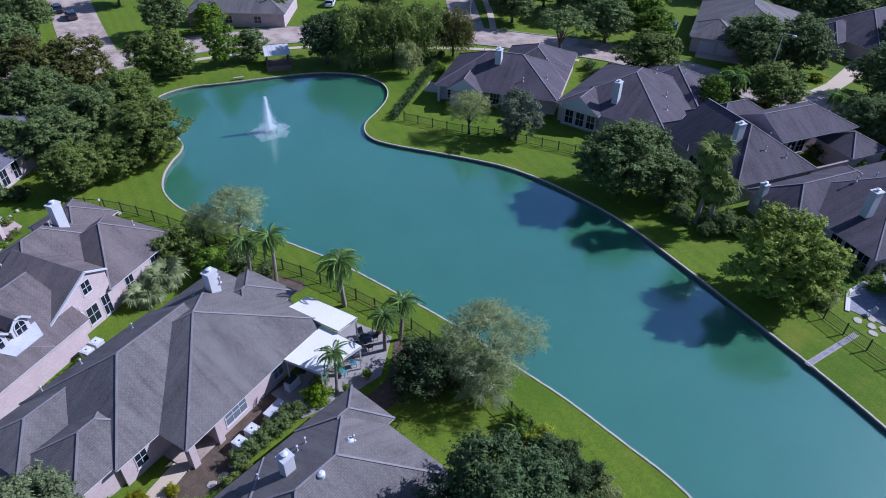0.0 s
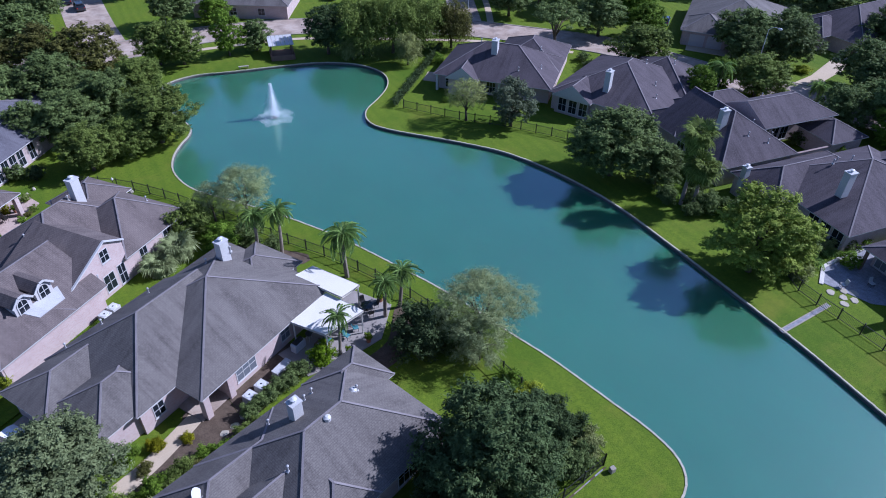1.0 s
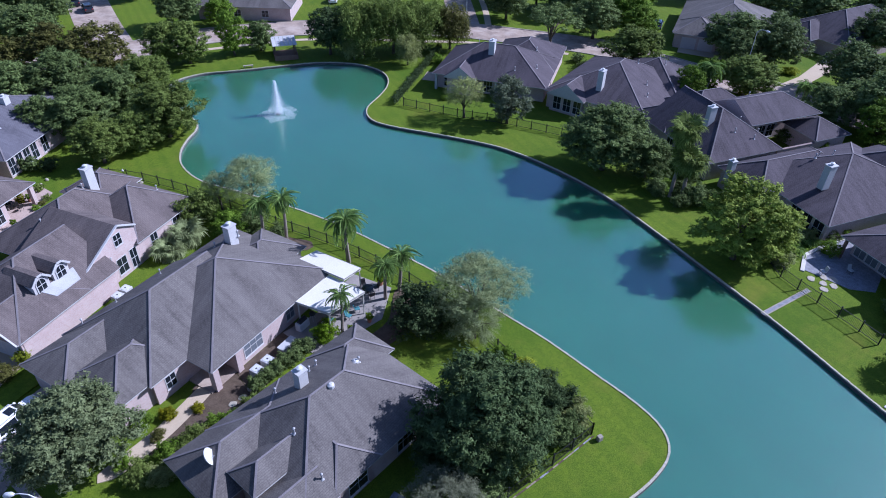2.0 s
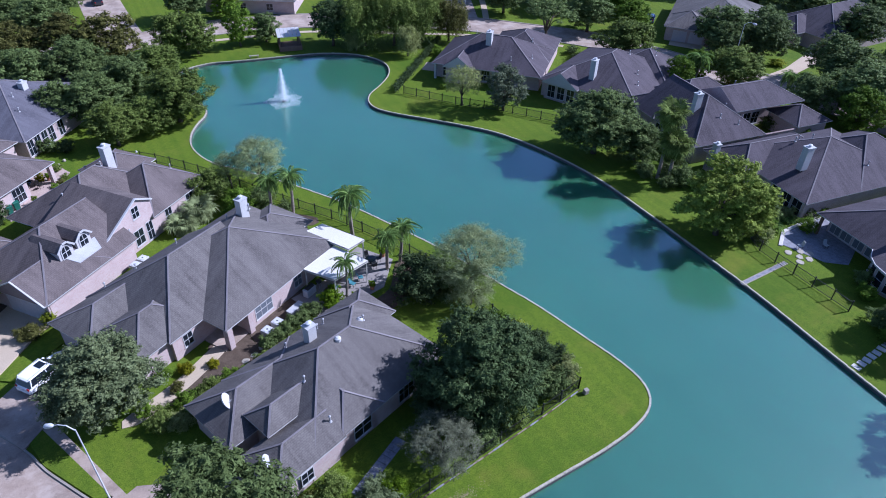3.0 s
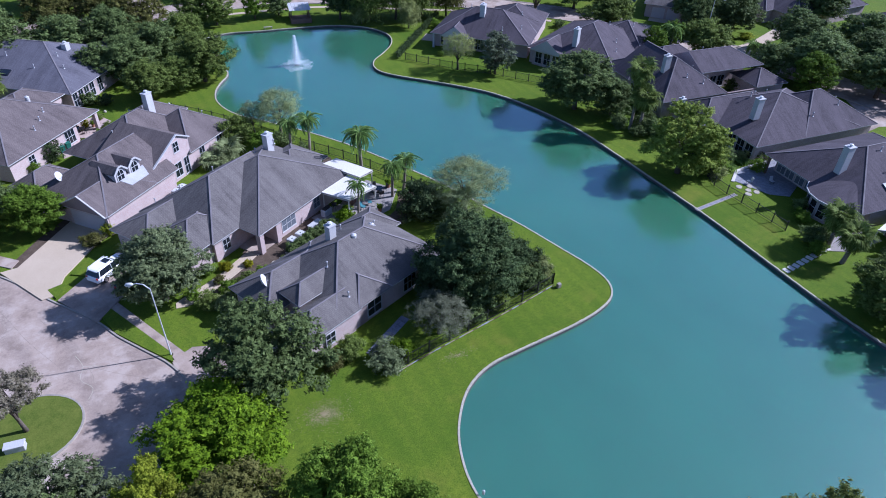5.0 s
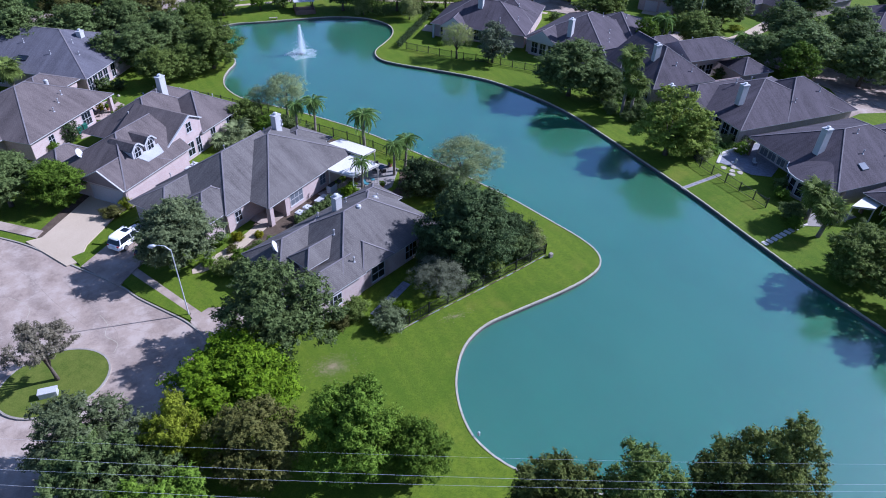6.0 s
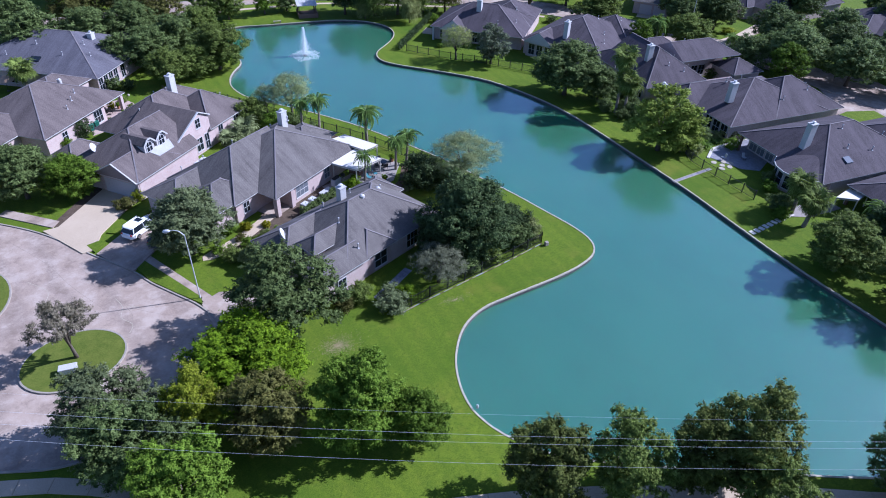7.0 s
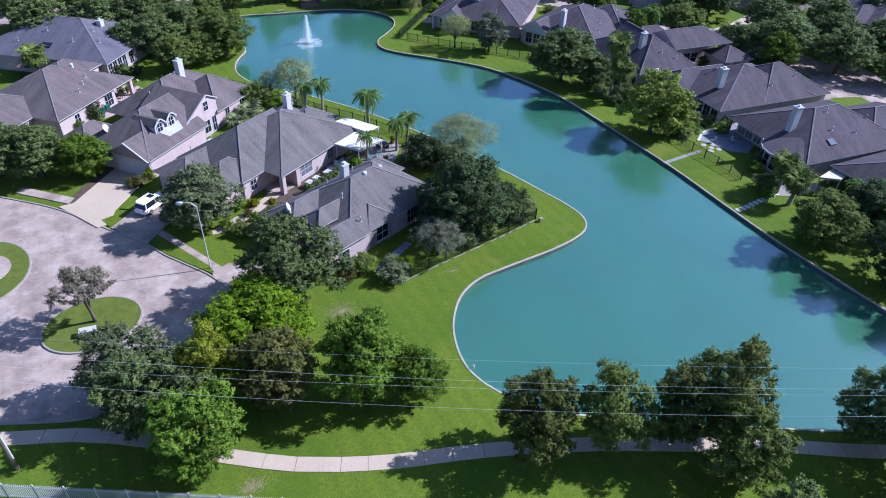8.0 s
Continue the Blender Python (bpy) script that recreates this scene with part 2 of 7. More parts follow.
RUBBER = mottled("tyre_rubber", (0.012, 0.012, 0.012), (0.025, 0.025, 0.025), 2.0, 0.8, 0.3, 0.1)


def shiny(name, colour, rough=0.2, metal=0.0, coat=0.0):
    n = Nodes(name, rough, 0.5)
    n.bsdf.inputs["Metallic"].default_value = metal
    n.bsdf.inputs["Coat Weight"].default_value = coat
    dust = n.noise(n.place(), 6.0, 3)
    return n.done(n.mix(n.ramp(dust, (0.4, 0.0), (0.8, 0.15)), colour, tuple(0.75 * c + 0.02 for c in colour)))


SKYGLASS = shiny("skylight_glass", (0.10, 0.12, 0.15), 0.1)
BLIND = shiny("glass_before_blinds", (0.13, 0.145, 0.165), 0.08)
GLASS = shiny("window_glass", (0.012, 0.016, 0.022), 0.06)
CARWHITE = shiny("white_car_paint", (0.78, 0.78, 0.79), 0.25, 0.0, 0.6)
CARDARK = shiny("dark_car_paint", (0.02, 0.022, 0.028), 0.25, 0.0, 0.6)
CARBLUE = shiny("blue_car_paint", (0.03, 0.06, 0.16), 0.25, 0.0, 0.6)
CHROME = shiny("alloy", (0.6, 0.6, 0.62), 0.3, 1.0)
REDLAMP = shiny("red_lamp_glass", (0.35, 0.01, 0.01), 0.2)
LAMPGLASS = shiny("clear_lamp_glass", (0.7, 0.7, 0.68), 0.2)
LEAF = {
    "deep": leaf_material("deep_green_leaves", (0.027, 0.048, 0.015), (0.105, 0.146, 0.054), 0.40),
    "dark": leaf_material("dark_oak_leaves", (0.052, 0.082, 0.021), (0.183, 0.237, 0.077), 0.42),
    "green": leaf_material("green_leaves", (0.058, 0.115, 0.008), (0.188, 0.280, 0.030), 0.43),
    "bright": leaf_material("yellow_green_leaves", (0.125, 0.165, 0.010), (0.345, 0.385, 0.028), 0.48),
    "vivid": leaf_material("vivid_green_leaves", (0.047, 0.100, 0.004), (0.198, 0.300, 0.008), 0.46),
    "olive": leaf_material("olive_leaves", (0.072, 0.108, 0.016), (0.204, 0.258, 0.060), 0.42),
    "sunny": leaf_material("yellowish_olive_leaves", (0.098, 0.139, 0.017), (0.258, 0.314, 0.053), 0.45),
    "pale": leaf_material("pale_grey_green_leaves", (0.159, 0.190, 0.057), (0.382, 0.413, 0.147), 0.5),
    "grey": leaf_material("silver_grey_leaves", (0.050, 0.058, 0.030), (0.185, 0.195, 0.125), 0.4),
    "sage": leaf_material("grey_green_oak_leaves", (0.058, 0.080, 0.030), (0.205, 0.240, 0.110), 0.42),
    "rust": leaf_material("greyish_brown_leaves", (0.085, 0.078, 0.045), (0.245, 0.215, 0.150), 0.4),
    "moss": leaf_material("hanging_grey_moss", (0.092, 0.117, 0.062), (0.231, 0.271, 0.161), 0.45),
    "willow": leaf_material("pale_willow_leaves", (0.125, 0.155, 0.060), (0.310, 0.355, 0.160), 0.5),
    "brown": leaf_material("brownish_leaves", (0.052, 0.058, 0.012), (0.150, 0.146, 0.040), 0.42),
    "drab": leaf_material("drab_olive_leaves", (0.056, 0.076, 0.013), (0.168, 0.192, 0.046), 0.42),
    "palm": leaf_material("palm_leaves", (0.110, 0.190, 0.048), (0.330, 0.450, 0.130), 0.6),
    "yellow": leaf_material("yellow_flowering_leaves", (0.117, 0.136, 0.004), (0.237, 0.218, 0.004)),
}


# ---- mesh helpers ----
class Shape:
    """Collects vertices and faces, each face with a material slot."""

    def __init__(self):
        self.v, self.f, self.m = [], [], []

    def face(self, pts, slot=0):
        i = len(self.v)
        self.v += [tuple(p) for p in pts]
        self.f.append(tuple(range(i, i + len(pts))))
        self.m.append(slot)

    def loft(self, rings, slot=0, caps=True):
        i, n = len(self.v), len(rings[0])
        for r in rings:
            self.v += [tuple(p) for p in r]
        for k in range(len(rings) - 1):
            for a in range(n):
                b = (a + 1) % n
                self.f.append((i + k * n + a, i + k * n + b, i + (k + 1) * n + b, i + (k + 1) * n + a))
                self.m.append(slot)
        if caps:
            self.f.append(tuple(i + a for a in reversed(range(n))))
            self.f.append(tuple(i + (len(rings) - 1) * n + a for a in range(n)))
            self.m += [slot, slot]

    def prism(self, pts, z0, z1, slot=0):
        if sum(a[0] * b[1] - b[0] * a[1] for a, b in zip(pts, pts[1:] + pts[:1])) < 0:
            pts = pts[::-1]
        self.loft([[(x, y, z0) for x, y in pts], [(x, y, z1) for x, y in pts]], slot)

    def box(self, x0, x1, y0, y1, z0, z1, slot=0, bevel=0.0):
        if bevel <= 0:
            self.prism([(x0, y0), (x1, y0), (x1, y1), (x0, y1)], z0, z1, slot)
            return
        b = bevel

        def ring(i, z):
            return [(x0 + i + b, y0 + i, z), (x1 - i - b, y0 + i, z), (x1 - i, y0 + i + b, z), (x1 - i, y1 - i - b, z), (x1 - i - b, y1 - i, z), (x0 + i + b, y1 - i, z), (x0 + i, y1 - i - b, z), (x0 + i, y0 + i + b, z)]
        self.loft([ring(b * 0.7, z0), ring(0, z0 + b), ring(0, z1 - b), ring(b * 0.7, z1)], slot)

    def tube(self, pts, radii, n=8, slot=0):
        """A round rod through points, with a radius at each."""
        rings = []
        for k, p in enumerate(pts):
            p = Vector(p)
            a = Vector(pts[max(k - 1, 0)])
            b = Vector(pts[min(k + 1, len(pts) - 1)])
            d = (b - a).normalized()
            s = d.orthogonal().normalized() if abs(d.z) > 0.95 else d.cross(Vector((0, 0, 1))).normalized()
            t = d.cross(s)
            r = radii[k] if isinstance(radii, (list, tuple)) else radii
            rings.append([tuple(p + r * (math.cos(6.28319 * i / n) * s + math.sin(6.28319 * i / n) * t)) for i in range(n)])
        self.loft(rings, slot)

    def strip(self, p, q, width, thick, lift=0.0, slot=0):
        """A flat bar from p to q, its width level."""
        p, q = Vector(p), Vector(q)
        d = (q - p).normalized()
        s = d.cross(Vector((0, 0, 1))).normalized() * (width / 2)
        up = s.normalized().cross(d)
        lo, hi = up * lift, up * (lift + thick)
        self.loft([[p - s + lo, p + s + lo, p + s + hi, p - s + hi], [q - s + lo, q + s + lo, q + s + hi, q - s + hi]], slot)

    def mesh(self, name, mats, smooth=False, uv=False):
        me = bpy.data.meshes.new(name)
        me.from_pydata(self.v, [], self.f)
        for m in mats:
            me.materials.append(m)
        me.polygons.foreach_set("material_index", self.m)
        if smooth:
            me.polygons.foreach_set("use_smooth", [True] * len(self.f))
        if uv:
            lay = me.uv_layers.new(name="uv")
            for poly in me.polygons:
                nrm = poly.normal
                e = Vector((0, 0, 1)).cross(nrm)
                e = e.normalized() if e.length > 1e-4 else Vector((1, 0, 0))
                s = nrm.cross(e)
                for li in poly.loop_indices:
                    co = me.vertices[me.loops[li].vertex_index].co
                    lay.data[li].uv = (co.dot(e), co.dot(s))
        me.update()
        return me


def part(name, shape, mats, parent=None, label="", smooth=False, uv=False):
    """Links a shape as one mesh object, under a thing or a part."""
    mats = mats if isinstance(mats, (list, tuple)) else [mats]
    ob = new(name, shape.mesh(name, mats, smooth, uv))
    if parent is not None:
        ob.parent = parent
    return tagged(ob, label)


def thing(name, x, y, z=0.0, turn=0.0, label="", category="", group="", kind=""):
    """An Empty at the base of a thing."""
    ob = new(name)
    ob.empty_display_size = 0.3
    ob.matrix_world = pose(x, y, z, 0, 0, turn)
    return tagged(ob, label, category, group, kind)


def glide(pts, step=0.8, closed=False):
    """A smooth line through points, in even steps."""
    n, out = len(pts), []
    for i in range(n if closed else n - 1):
        p = [pts[(i + k) % n] if closed else pts[min(max(i + k, 0), n - 1)] for k in (-1, 0, 1, 2)]
        a, b, c, d = (Vector((q[0], q[1])) for q in p)
        k = max(1, round((c - b).length / step))
        for j in range(k):
            t = j / k
            q = 0.5 * (2 * b + (c - a) * t + (2 * a - 5 * b + 4 * c - d) * t * t + (3 * b - a - 3 * c + d) * t ** 3)
            out.append((q.x, q.y))
    if not closed:
        out.append(tuple(pts[-1][:2]))
    return out


def offset(line, d, closed=False):
    """The line shifted d to its left."""
    out, n = [], len(line)
    for i in range(n):
        a = line[i - 1] if closed or i else line[0]
        b = line[(i + 1) % n] if closed or i < n - 1 else line[-1]
        tx, ty = b[0] - a[0], b[1] - a[1]
        k = math.hypot(tx, ty) or 1
        out.append((line[i][0] - ty / k * d, line[i][1] + tx / k * d))
    return out


def ribbon(line, left, right, z0, z1, closed=False):
    """A raised strip along a line."""
    s = Shape()
    a, b = offset(line, left, closed), offset(line, right, closed)
    rings = [[(*p, z0), (*p, z1), (*q, z1), (*q, z0)] for p, q in zip(a, b)]
    if closed:
        rings.append(rings[0])
    s.loft(rings, 0, not closed)
    return s


# ---- ground, lake ----
EAST_BANK = [(48.2, -26), (48.4, -14), (48.6, -4), (49.3, 4.5), (50.3, 14.4), (50.7, 24), (51.0, 34), (51.0, 42), (50.2, 48.5), (48.3, 55.6), (45.8, 61.3), (42.3, 66), (38.3, 70.6), (34.8, 74.5)]
NORTH_BANK = [(32.8, 77.6), (32.6, 80.4), (34.0, 83.3), (37.3, 86.2), (40.3, 89.3), (42.1, 92.5), (42.6, 95.8), (41.6, 99.3), (39.0, 102.6), (34.2, 105.4), (28.4, 106.8), (18.8, 108.4), (12.5, 109.6), (7.6, 108.0), (5.6, 104), (6.2, 97)]
WEST_BANK = [(7.6, 90.5), (7.0, 87.5), (5.2, 84.9), (3.6, 81.8), (2.8, 78.2), (3.2, 74.5), (4.6, 71.0), (7.5, 67.3), (11.5, 61.9), (13.8, 58.4), (17.1, 52.7), (20.5, 45.2), (23.4, 38.2), (25.9, 30), (27.5, 25), (29.0, 18.5)]
POINT_BANK = [(29.9, 14.3), (29.9, 11.2), (28.6, 9.1), (26, 8.0), (22, 7.4), (15.2, 7.1), (11.8, 6.9), (9.4, 6.2), (7.3, 4.9), (5.4, 2.8), (4.0, 0.5), (3.0, -2.5), (2.9, -5.4), (4.4, -9.1), (8.5, -13.6), (23.3, -23.2), (32.3, -28.5), (42, -33.6), (46.5, -32.5)]
shore = glide(EAST_BANK + NORTH_BANK + WEST_BANK + POINT_BANK, 0.9, closed=True)
WATER_Z = -0.40


def ground_sheet():
    bm = bmesh.new()
    for loop in ([(-2500, -2500), (2500, -2500), (2500, 2500), (-2500, 2500)], shore):
        vs = [bm.verts.new((x, y, 0)) for x, y in loop]
        for a, b in zip(vs, vs[1:] + vs[:1]):
            bm.edges.new((a, b))
    bmesh.ops.triangle_fill(bm, use_beauty=True, edges=bm.edges[:], normal=(0, 0, 1))
    for f in [f for f in bm.faces if inside(f.calc_center_median(), shore)]:
        bm.faces.remove(f)
    me = bpy.data.meshes.new("ground")
    bm.to_mesh(me)
    me.materials.append(GRASS)
    return tagged(new("ground", me), "mown green lawn around the lake and houses", "lawn", kind="structure")


def inside(p, poly):
    hit, n = False, len(poly)
    for i in range(n):
        (x0, y0), (x1, y1) = poly[i], poly[(i + 1) % n]
        if (y0 > p.y) != (y1 > p.y) and p.x < x0 + (p.y - y0) / (y1 - y0) * (x1 - x0):
            hit = not hit
    return hit


ground_sheet()
s = Shape()
s.prism(offset(shore, -0.3, True), WATER_Z - 0.3, WATER_Z)
tagged(part("water", s, WATER), "calm turquoise-green lake water", "lake", kind="structure")

# the bank: a dark block wall under a pale cap of short stones
s = ribbon(shore, 0.06, -0.30, -1.4, -0.1, True)
bank = tagged(part("bank_wall", s, WALLSTONE), "dark block retaining wall around the lake", "retaining wall", kind="structure")
s, course = Shape(), Shape()
line_in, line_out = offset(shore, 0.05, True), offset(shore, -0.14, True)
rng = random.Random(3)
for i in range(len(shore)):
    j = (i + 1) % len(shore)
    for k in range(2):
        f0, f1 = k / 2 + 0.006, (k + 1) / 2 - 0.006 - rng.random() * 0.012
        dz = rng.uniform(-0.025, 0.02)

        def at(line, f):
            return (line[i][0] * (1 - f) + line[j][0] * f, line[i][1] * (1 - f) + line[j][1] * f)
        s.prism([at(line_in, f0), at(line_out, f0), at(line_out, f1), at(line_in, f1)], -0.11, 0.055 + dz)
tagged(part("cap_stone", s, CAP, bank), "pale concrete cap stones", kind="stuff")

# ---- street, walks, drives ----


def slab(name, pts, z, mat, label, category="", thick=0.12, kind="structure", smooth=False):
    sh = Shape()
    sh.prism(glide(pts, 0.7, True) if smooth else list(pts), z - thick, z)
    return tagged(part(name, sh, mat), label, category, kind=kind)


STREET_EDGE = [(-60, 75), (-47, 60), (-35.7, 49.2), (-29.6, 43.0), (-24.9, 36.0), (-21.1, 30.4), (-19.6, 27.3), (-17.7, 24.2), (-15.7, 20.8), (-14.8, 17.0), (-16, 12.6), (-19.5, 9.0), (-24, 6.6), (-29.5, 6.3), (-34.5, 8.2), (-42, 12), (-60, 22)]
street_line = glide(STREET_EDGE, 1.0)
slab("road", street_line + [(-90, 30), (-90, 75)], 0.03, CONCRETE, "pale concrete cul-de-sac street with fine cracks", "street", 0.2)
tagged(part("kerb", ribbon(street_line, 0.0, 0.17, -0.1, 0.14), KERB), "weathered concrete kerb along the street", "kerb", kind="structure")
slab("driveway", [(-29.3, 43.4), (-27.6, 43.5), (-21.5, 50.8), (-16.7, 46.6), (-19.4, 44.4), (-23.2, 39.6), (-24.3, 36.6), (-25.6, 36.4)], 0.16, DRIVE, "clean tan concrete driveway leading to a garage", "driveway", 0.2)
slab("driveway", [(-24.2, 35.6), (-21.0, 30.2), (-18.0, 33.4), (-13.0, 37.2), (-16.2, 42.0), (-21.0, 38.6)], 0.155, CONCRETE, "grey concrete driveway with parked cars", "driveway", 0.2)
slab("pavement", [(-20.6, 32.4), (-19.3, 33.7), (-14.2, 22.0), (-13.0, 17), (-14.2, 16.6), (-15.4, 22.2)], 0.10, CONCRETE, "concrete pavement beside the street lamp", "pavement", 0.2)
slab("driveway", [(-15.5, 21.4), (-13.4, 22.4), (-6.0, 19.4), (-4.2, 16.4), (-7.4, 14.4), (-15.2, 16.6)], 0.09, CONCRETE, "shaded concrete driveway under the oak", "driveway", 0.2)
slab("pavement", [(-33, 50.6), (-27.4, 44.9), (-28.2, 43.7), (-34, 49.6)], 0.11, CONCRETE, "concrete pavement crossing the front lawn", "pavement", 0.2)
slab("verge", [(-25.0, 37.9), (-23.4, 38.3), (-22.9, 37.2), (-24.3, 36.0)], 0.17, GRASS, "small patch of grass between driveways", "verge", 0.2)
slab("verge", [(-22.6, 39.6), (-19.3, 43.6), (-16.5, 45.4), (-15.4, 43.2), (-18.5, 41.2), (-21.3, 38.7)], 0.17, GRASS, "strip of grass between driveways", "verge", 0.2)
slab("verge", [(-20.7, 31.2), (-19.6, 32.0), (-15.3, 22.5), (-15.4, 21.2), (-17.6, 24.6), (-19.6, 27.8)], 0.13, GRASS, "grass verge behind the kerb", "verge", 0.2)
for cx, cy, rx, ry, turn in ((-28.1, 18.7, 4.6, 3.9, 20), (-38.3, 32.8, 5.2, 6.2, 0)):
    ring = [(cx + rx * math.cos(a + radians(turn)), cy + ry * math.sin(a + radians(turn))) for a in (i * math.tau / 36 for i in range(36))]
    slab("verge", ring, 0.16, DRYGRASS, "rounded dry grass island in the cul-de-sac", "verge", 0.2)
    tagged(part("kerb", ribbon(ring, 0.0, -0.18, -0.1, 0.18, True), KERB), "kerb round a grass island", "kerb", kind="structure")
slab("pavement", [(-38.3 + 3.4 * math.cos(i * 0.2618), 33 + 3.2 * math.sin(i * 0.2618)) for i in range(24)], 0.19, CONCRETE, "concrete disc in the middle of the grass island", "pavement", 0.1)

# cracks in the street slab: thin dark seams
for seam in ([(-33, 43), (-29.5, 36.5), (-27.2, 30.5), (-24.6, 25.0)], [(-26, 33.4), (-22.5, 24.8), (-18, 20.4)], [(-22.6, 24.6), (-22.2, 22.8), (-22.5, 21.5)]):
    tagged(part("crack", ribbon(glide(seam, 0.6), 0.013, -0.013, 0.0, 0.034), SOIL), "thin crack in the concrete street", "crack", kind="structure")

for seam in ([(-23.4, 26.4), (-22.9, 24.6), (-23.3, 23.0), (-22.4, 21.4), (-22.9, 20.2)], [(-22.9, 24.6), (-21.4, 24.0)], [(-31.4, 33.6), (-29.6, 31.0), (-29.9, 29.2)]):
    tagged(part("crack", ribbon(glide(seam, 0.5), 0.02, -0.02, 0.0, 0.036), CAP), "pale filled crack in the concrete street", "crack", kind="structure")

# the path behind the lake, slab by slab
path_line = glide([(-60, 20), (-46, 12.5), (-36.4, 7.3), (-31, 4.9), (-25.5, 1.3), (-20.2, -3.3), (-15.5, -6.7), (-12.2, -8.5), (-8, -10.4), (-3.5, -12), (1.8, -14.1), (8, -17), (15, -20.8), (21.8, -24.5), (27, -27.9), (36, -33), (50, -40)], 3.0)
walkway = thing("pavement", -20, -4, 0, 0, "curving concrete footpath in separate slabs", "footpath", kind="structure")
pa, pb = offset(path_line, 0.72), offset(path_line, -0.72)
for i in range(len(path_line) - 1):
    sh = Shape()
    q = [pa[i], pb[i], pb[i + 1], pa[i + 1]]
    c = (sum(p[0] for p in q) / 4, sum(p[1] for p in q) / 4)
    q = [(c[0] + (x - c[0]) * 0.985 + 20, c[1] + (y - c[1]) * 0.99 + 4) for x, y in q]
    sh.prism(q, -0.1, 0.05)
    part("slab", sh, DRIVE, walkway)

# far roads
far_road = glide([(-40, 128), (-15, 126), (2, 127.5), (17, 129.5), (28, 128.2), (40, 125), (60, 114.5), (68, 109.8), (77, 101), (88, 88.4), (93, 77), (97, 66), (103.5, 53), (106, 42), (107, 32), (108, 20)], 2.0)
tagged(part("road", ribbon(far_road, 4.6, -4.6, -0.2, 0.03), CONCRETE), "pale concrete road behind the lake", "street", kind="structure")
for d in (4.75, -4.75):
    tagged(part("kerb", ribbon(offset(far_road, d), 0.15, -0.15, -0.1, 0.13), KERB), "concrete kerb along the far road", "kerb", kind="structure")
tagged(part("pavement", ribbon(glide([(10, 122), (20, 121.2), (36, 118.6), (55, 108.5), (68, 100.5), (80, 88)], 2), 0.6, -0.6, -0.1, 0.05), DRIVE), "narrow concrete pavement along the far road", "pavement", kind="structure")
tagged(part("road", ribbon(glide([(0.5, 128), (-0.5, 150), (-1, 200)], 3), 4.4, -4.4, -0.2, 0.034), CONCRETE), "side street running off behind the trees", "street", kind="structure")
tagged(part("road", ribbon(glide([(69, 111), (77, 128), (92, 160)], 3), 2.6, -4.0, -0.2, 0.034), CONCRETE), "side street running off between trees", "street", kind="structure")
tagged(part("pavement", ribbon(glide([(75, 110), (81, 121), (90, 140)], 3), 0.7, -0.7, -0.1, 0.05), DRIVE), "narrow pavement beside the side street", "pavement", kind="structure")
slab("driveway", [(105, 58), (112.3, 58.9), (125.6, 63), (128, 60), (123.4, 58.4), (112.5, 56.2), (107.4, 52)], 0.05, DRIVE, "tan concrete turning area and driveway", "driveway", 0.2)
slab("driveway", [(88, 22), (95, 14), (112, 12), (118, 34), (104, 33), (98, 24)], 0.04, CONCRETE, "concrete street behind the houses", "street", 0.2)
slab("verge", [(92, 20.5), (95, 15.5), (101, 15.2), (102, 18.9), (97, 20.9)], 0.1, GRASS, "small front lawn by the street", "verge", 0.2)
slab("driveway", [(101, 79), (106, 72), (111, 76), (107, 84)], 0.06, DRIVE, "short concrete driveway", "driveway", 0.2)

# garden ground
slab("garden_bed", [(-28.6, 44.2), (-25.2, 48.6), (-22.2, 51.6), (-21.5, 50.9), (-27.6, 43.6)], 0.05, MULCH, "brown leaf litter along the tan driveway", "garden bed", 0.1)
slab("garden_bed", [(-4.5, 35.5), (-2.0, 33.2), (0.5, 31.6), (-2, 30.0), (-6, 29.8), (-9, 29.2), (-9.5, 30.2), (-6, 32.4)], 0.035, MULCH, "brown mulch bed beside the porch", "garden bed", 0.1, smooth=True)
slab("garden_bed", [(-3.2, 34.6), (-0.95, 35.2), (-0.65, 33.2), (0.65, 32.2), (-0.6, 31.0), (-2.2, 32.6)], 0.04, MULCH, "brown mulch bed at the porch steps", "garden bed", 0.1)
slab("garden_bed", [(-0.9, 35.2), (6.0, 39.2), (7.6, 36.3), (4.4, 34.2), (0.7, 32.2), (-0.6, 33.2)], 0.045, MULCH, "shaded mulch bed between two houses", "garden bed", 0.1)
slab("garden_walk", [(-3.4, 35.6), (-2.6, 34.7), (-7.5, 30.9), (-12.5, 28.6), (-13.5, 29.6), (-8.6, 32.1)], 0.06, DRIVE, "curving concrete garden walk to the porch", "garden walk", 0.1, smooth=True)
slab("garden_bed", [(6.5, 58.5), (9, 55), (12.5, 51.5), (11.4, 50.2), (8.5, 52.5), (5.6, 56.5)], 0.03, MULCH, "mulched bed under palms", "garden bed", 0.1, smooth=True)
slab("patio", [(4.6, 38.2), (6.2, 34.2), (10, 34.4), (14.2, 35.4), (17.2, 39.4), (14.5, 43.5), (12, 42), (9, 39.5)], 0.07, PATIO, "grey concrete patio under white covers", "patio", 0.1)
slab("garden_bed", [(10.5, 33.2), (14.5, 34.8), (17.4, 38.8), (19.0, 37.6), (17, 33.5), (12.5, 31.6)], 0.04, MULCH, "dark mulch bed at the patio's edge", "garden bed", 0.1, smooth=True)
slab("patio", [(-21.0, 67.8), (-18.6, 68.8), (-15.4, 74.2), (-13.6, 77.4), (-15.0, 80.2), (-19.0, 79.5), (-21.2, 74.0)], 0.05, PAVER, "tan paved terrace beside a house", "patio", 0.1)
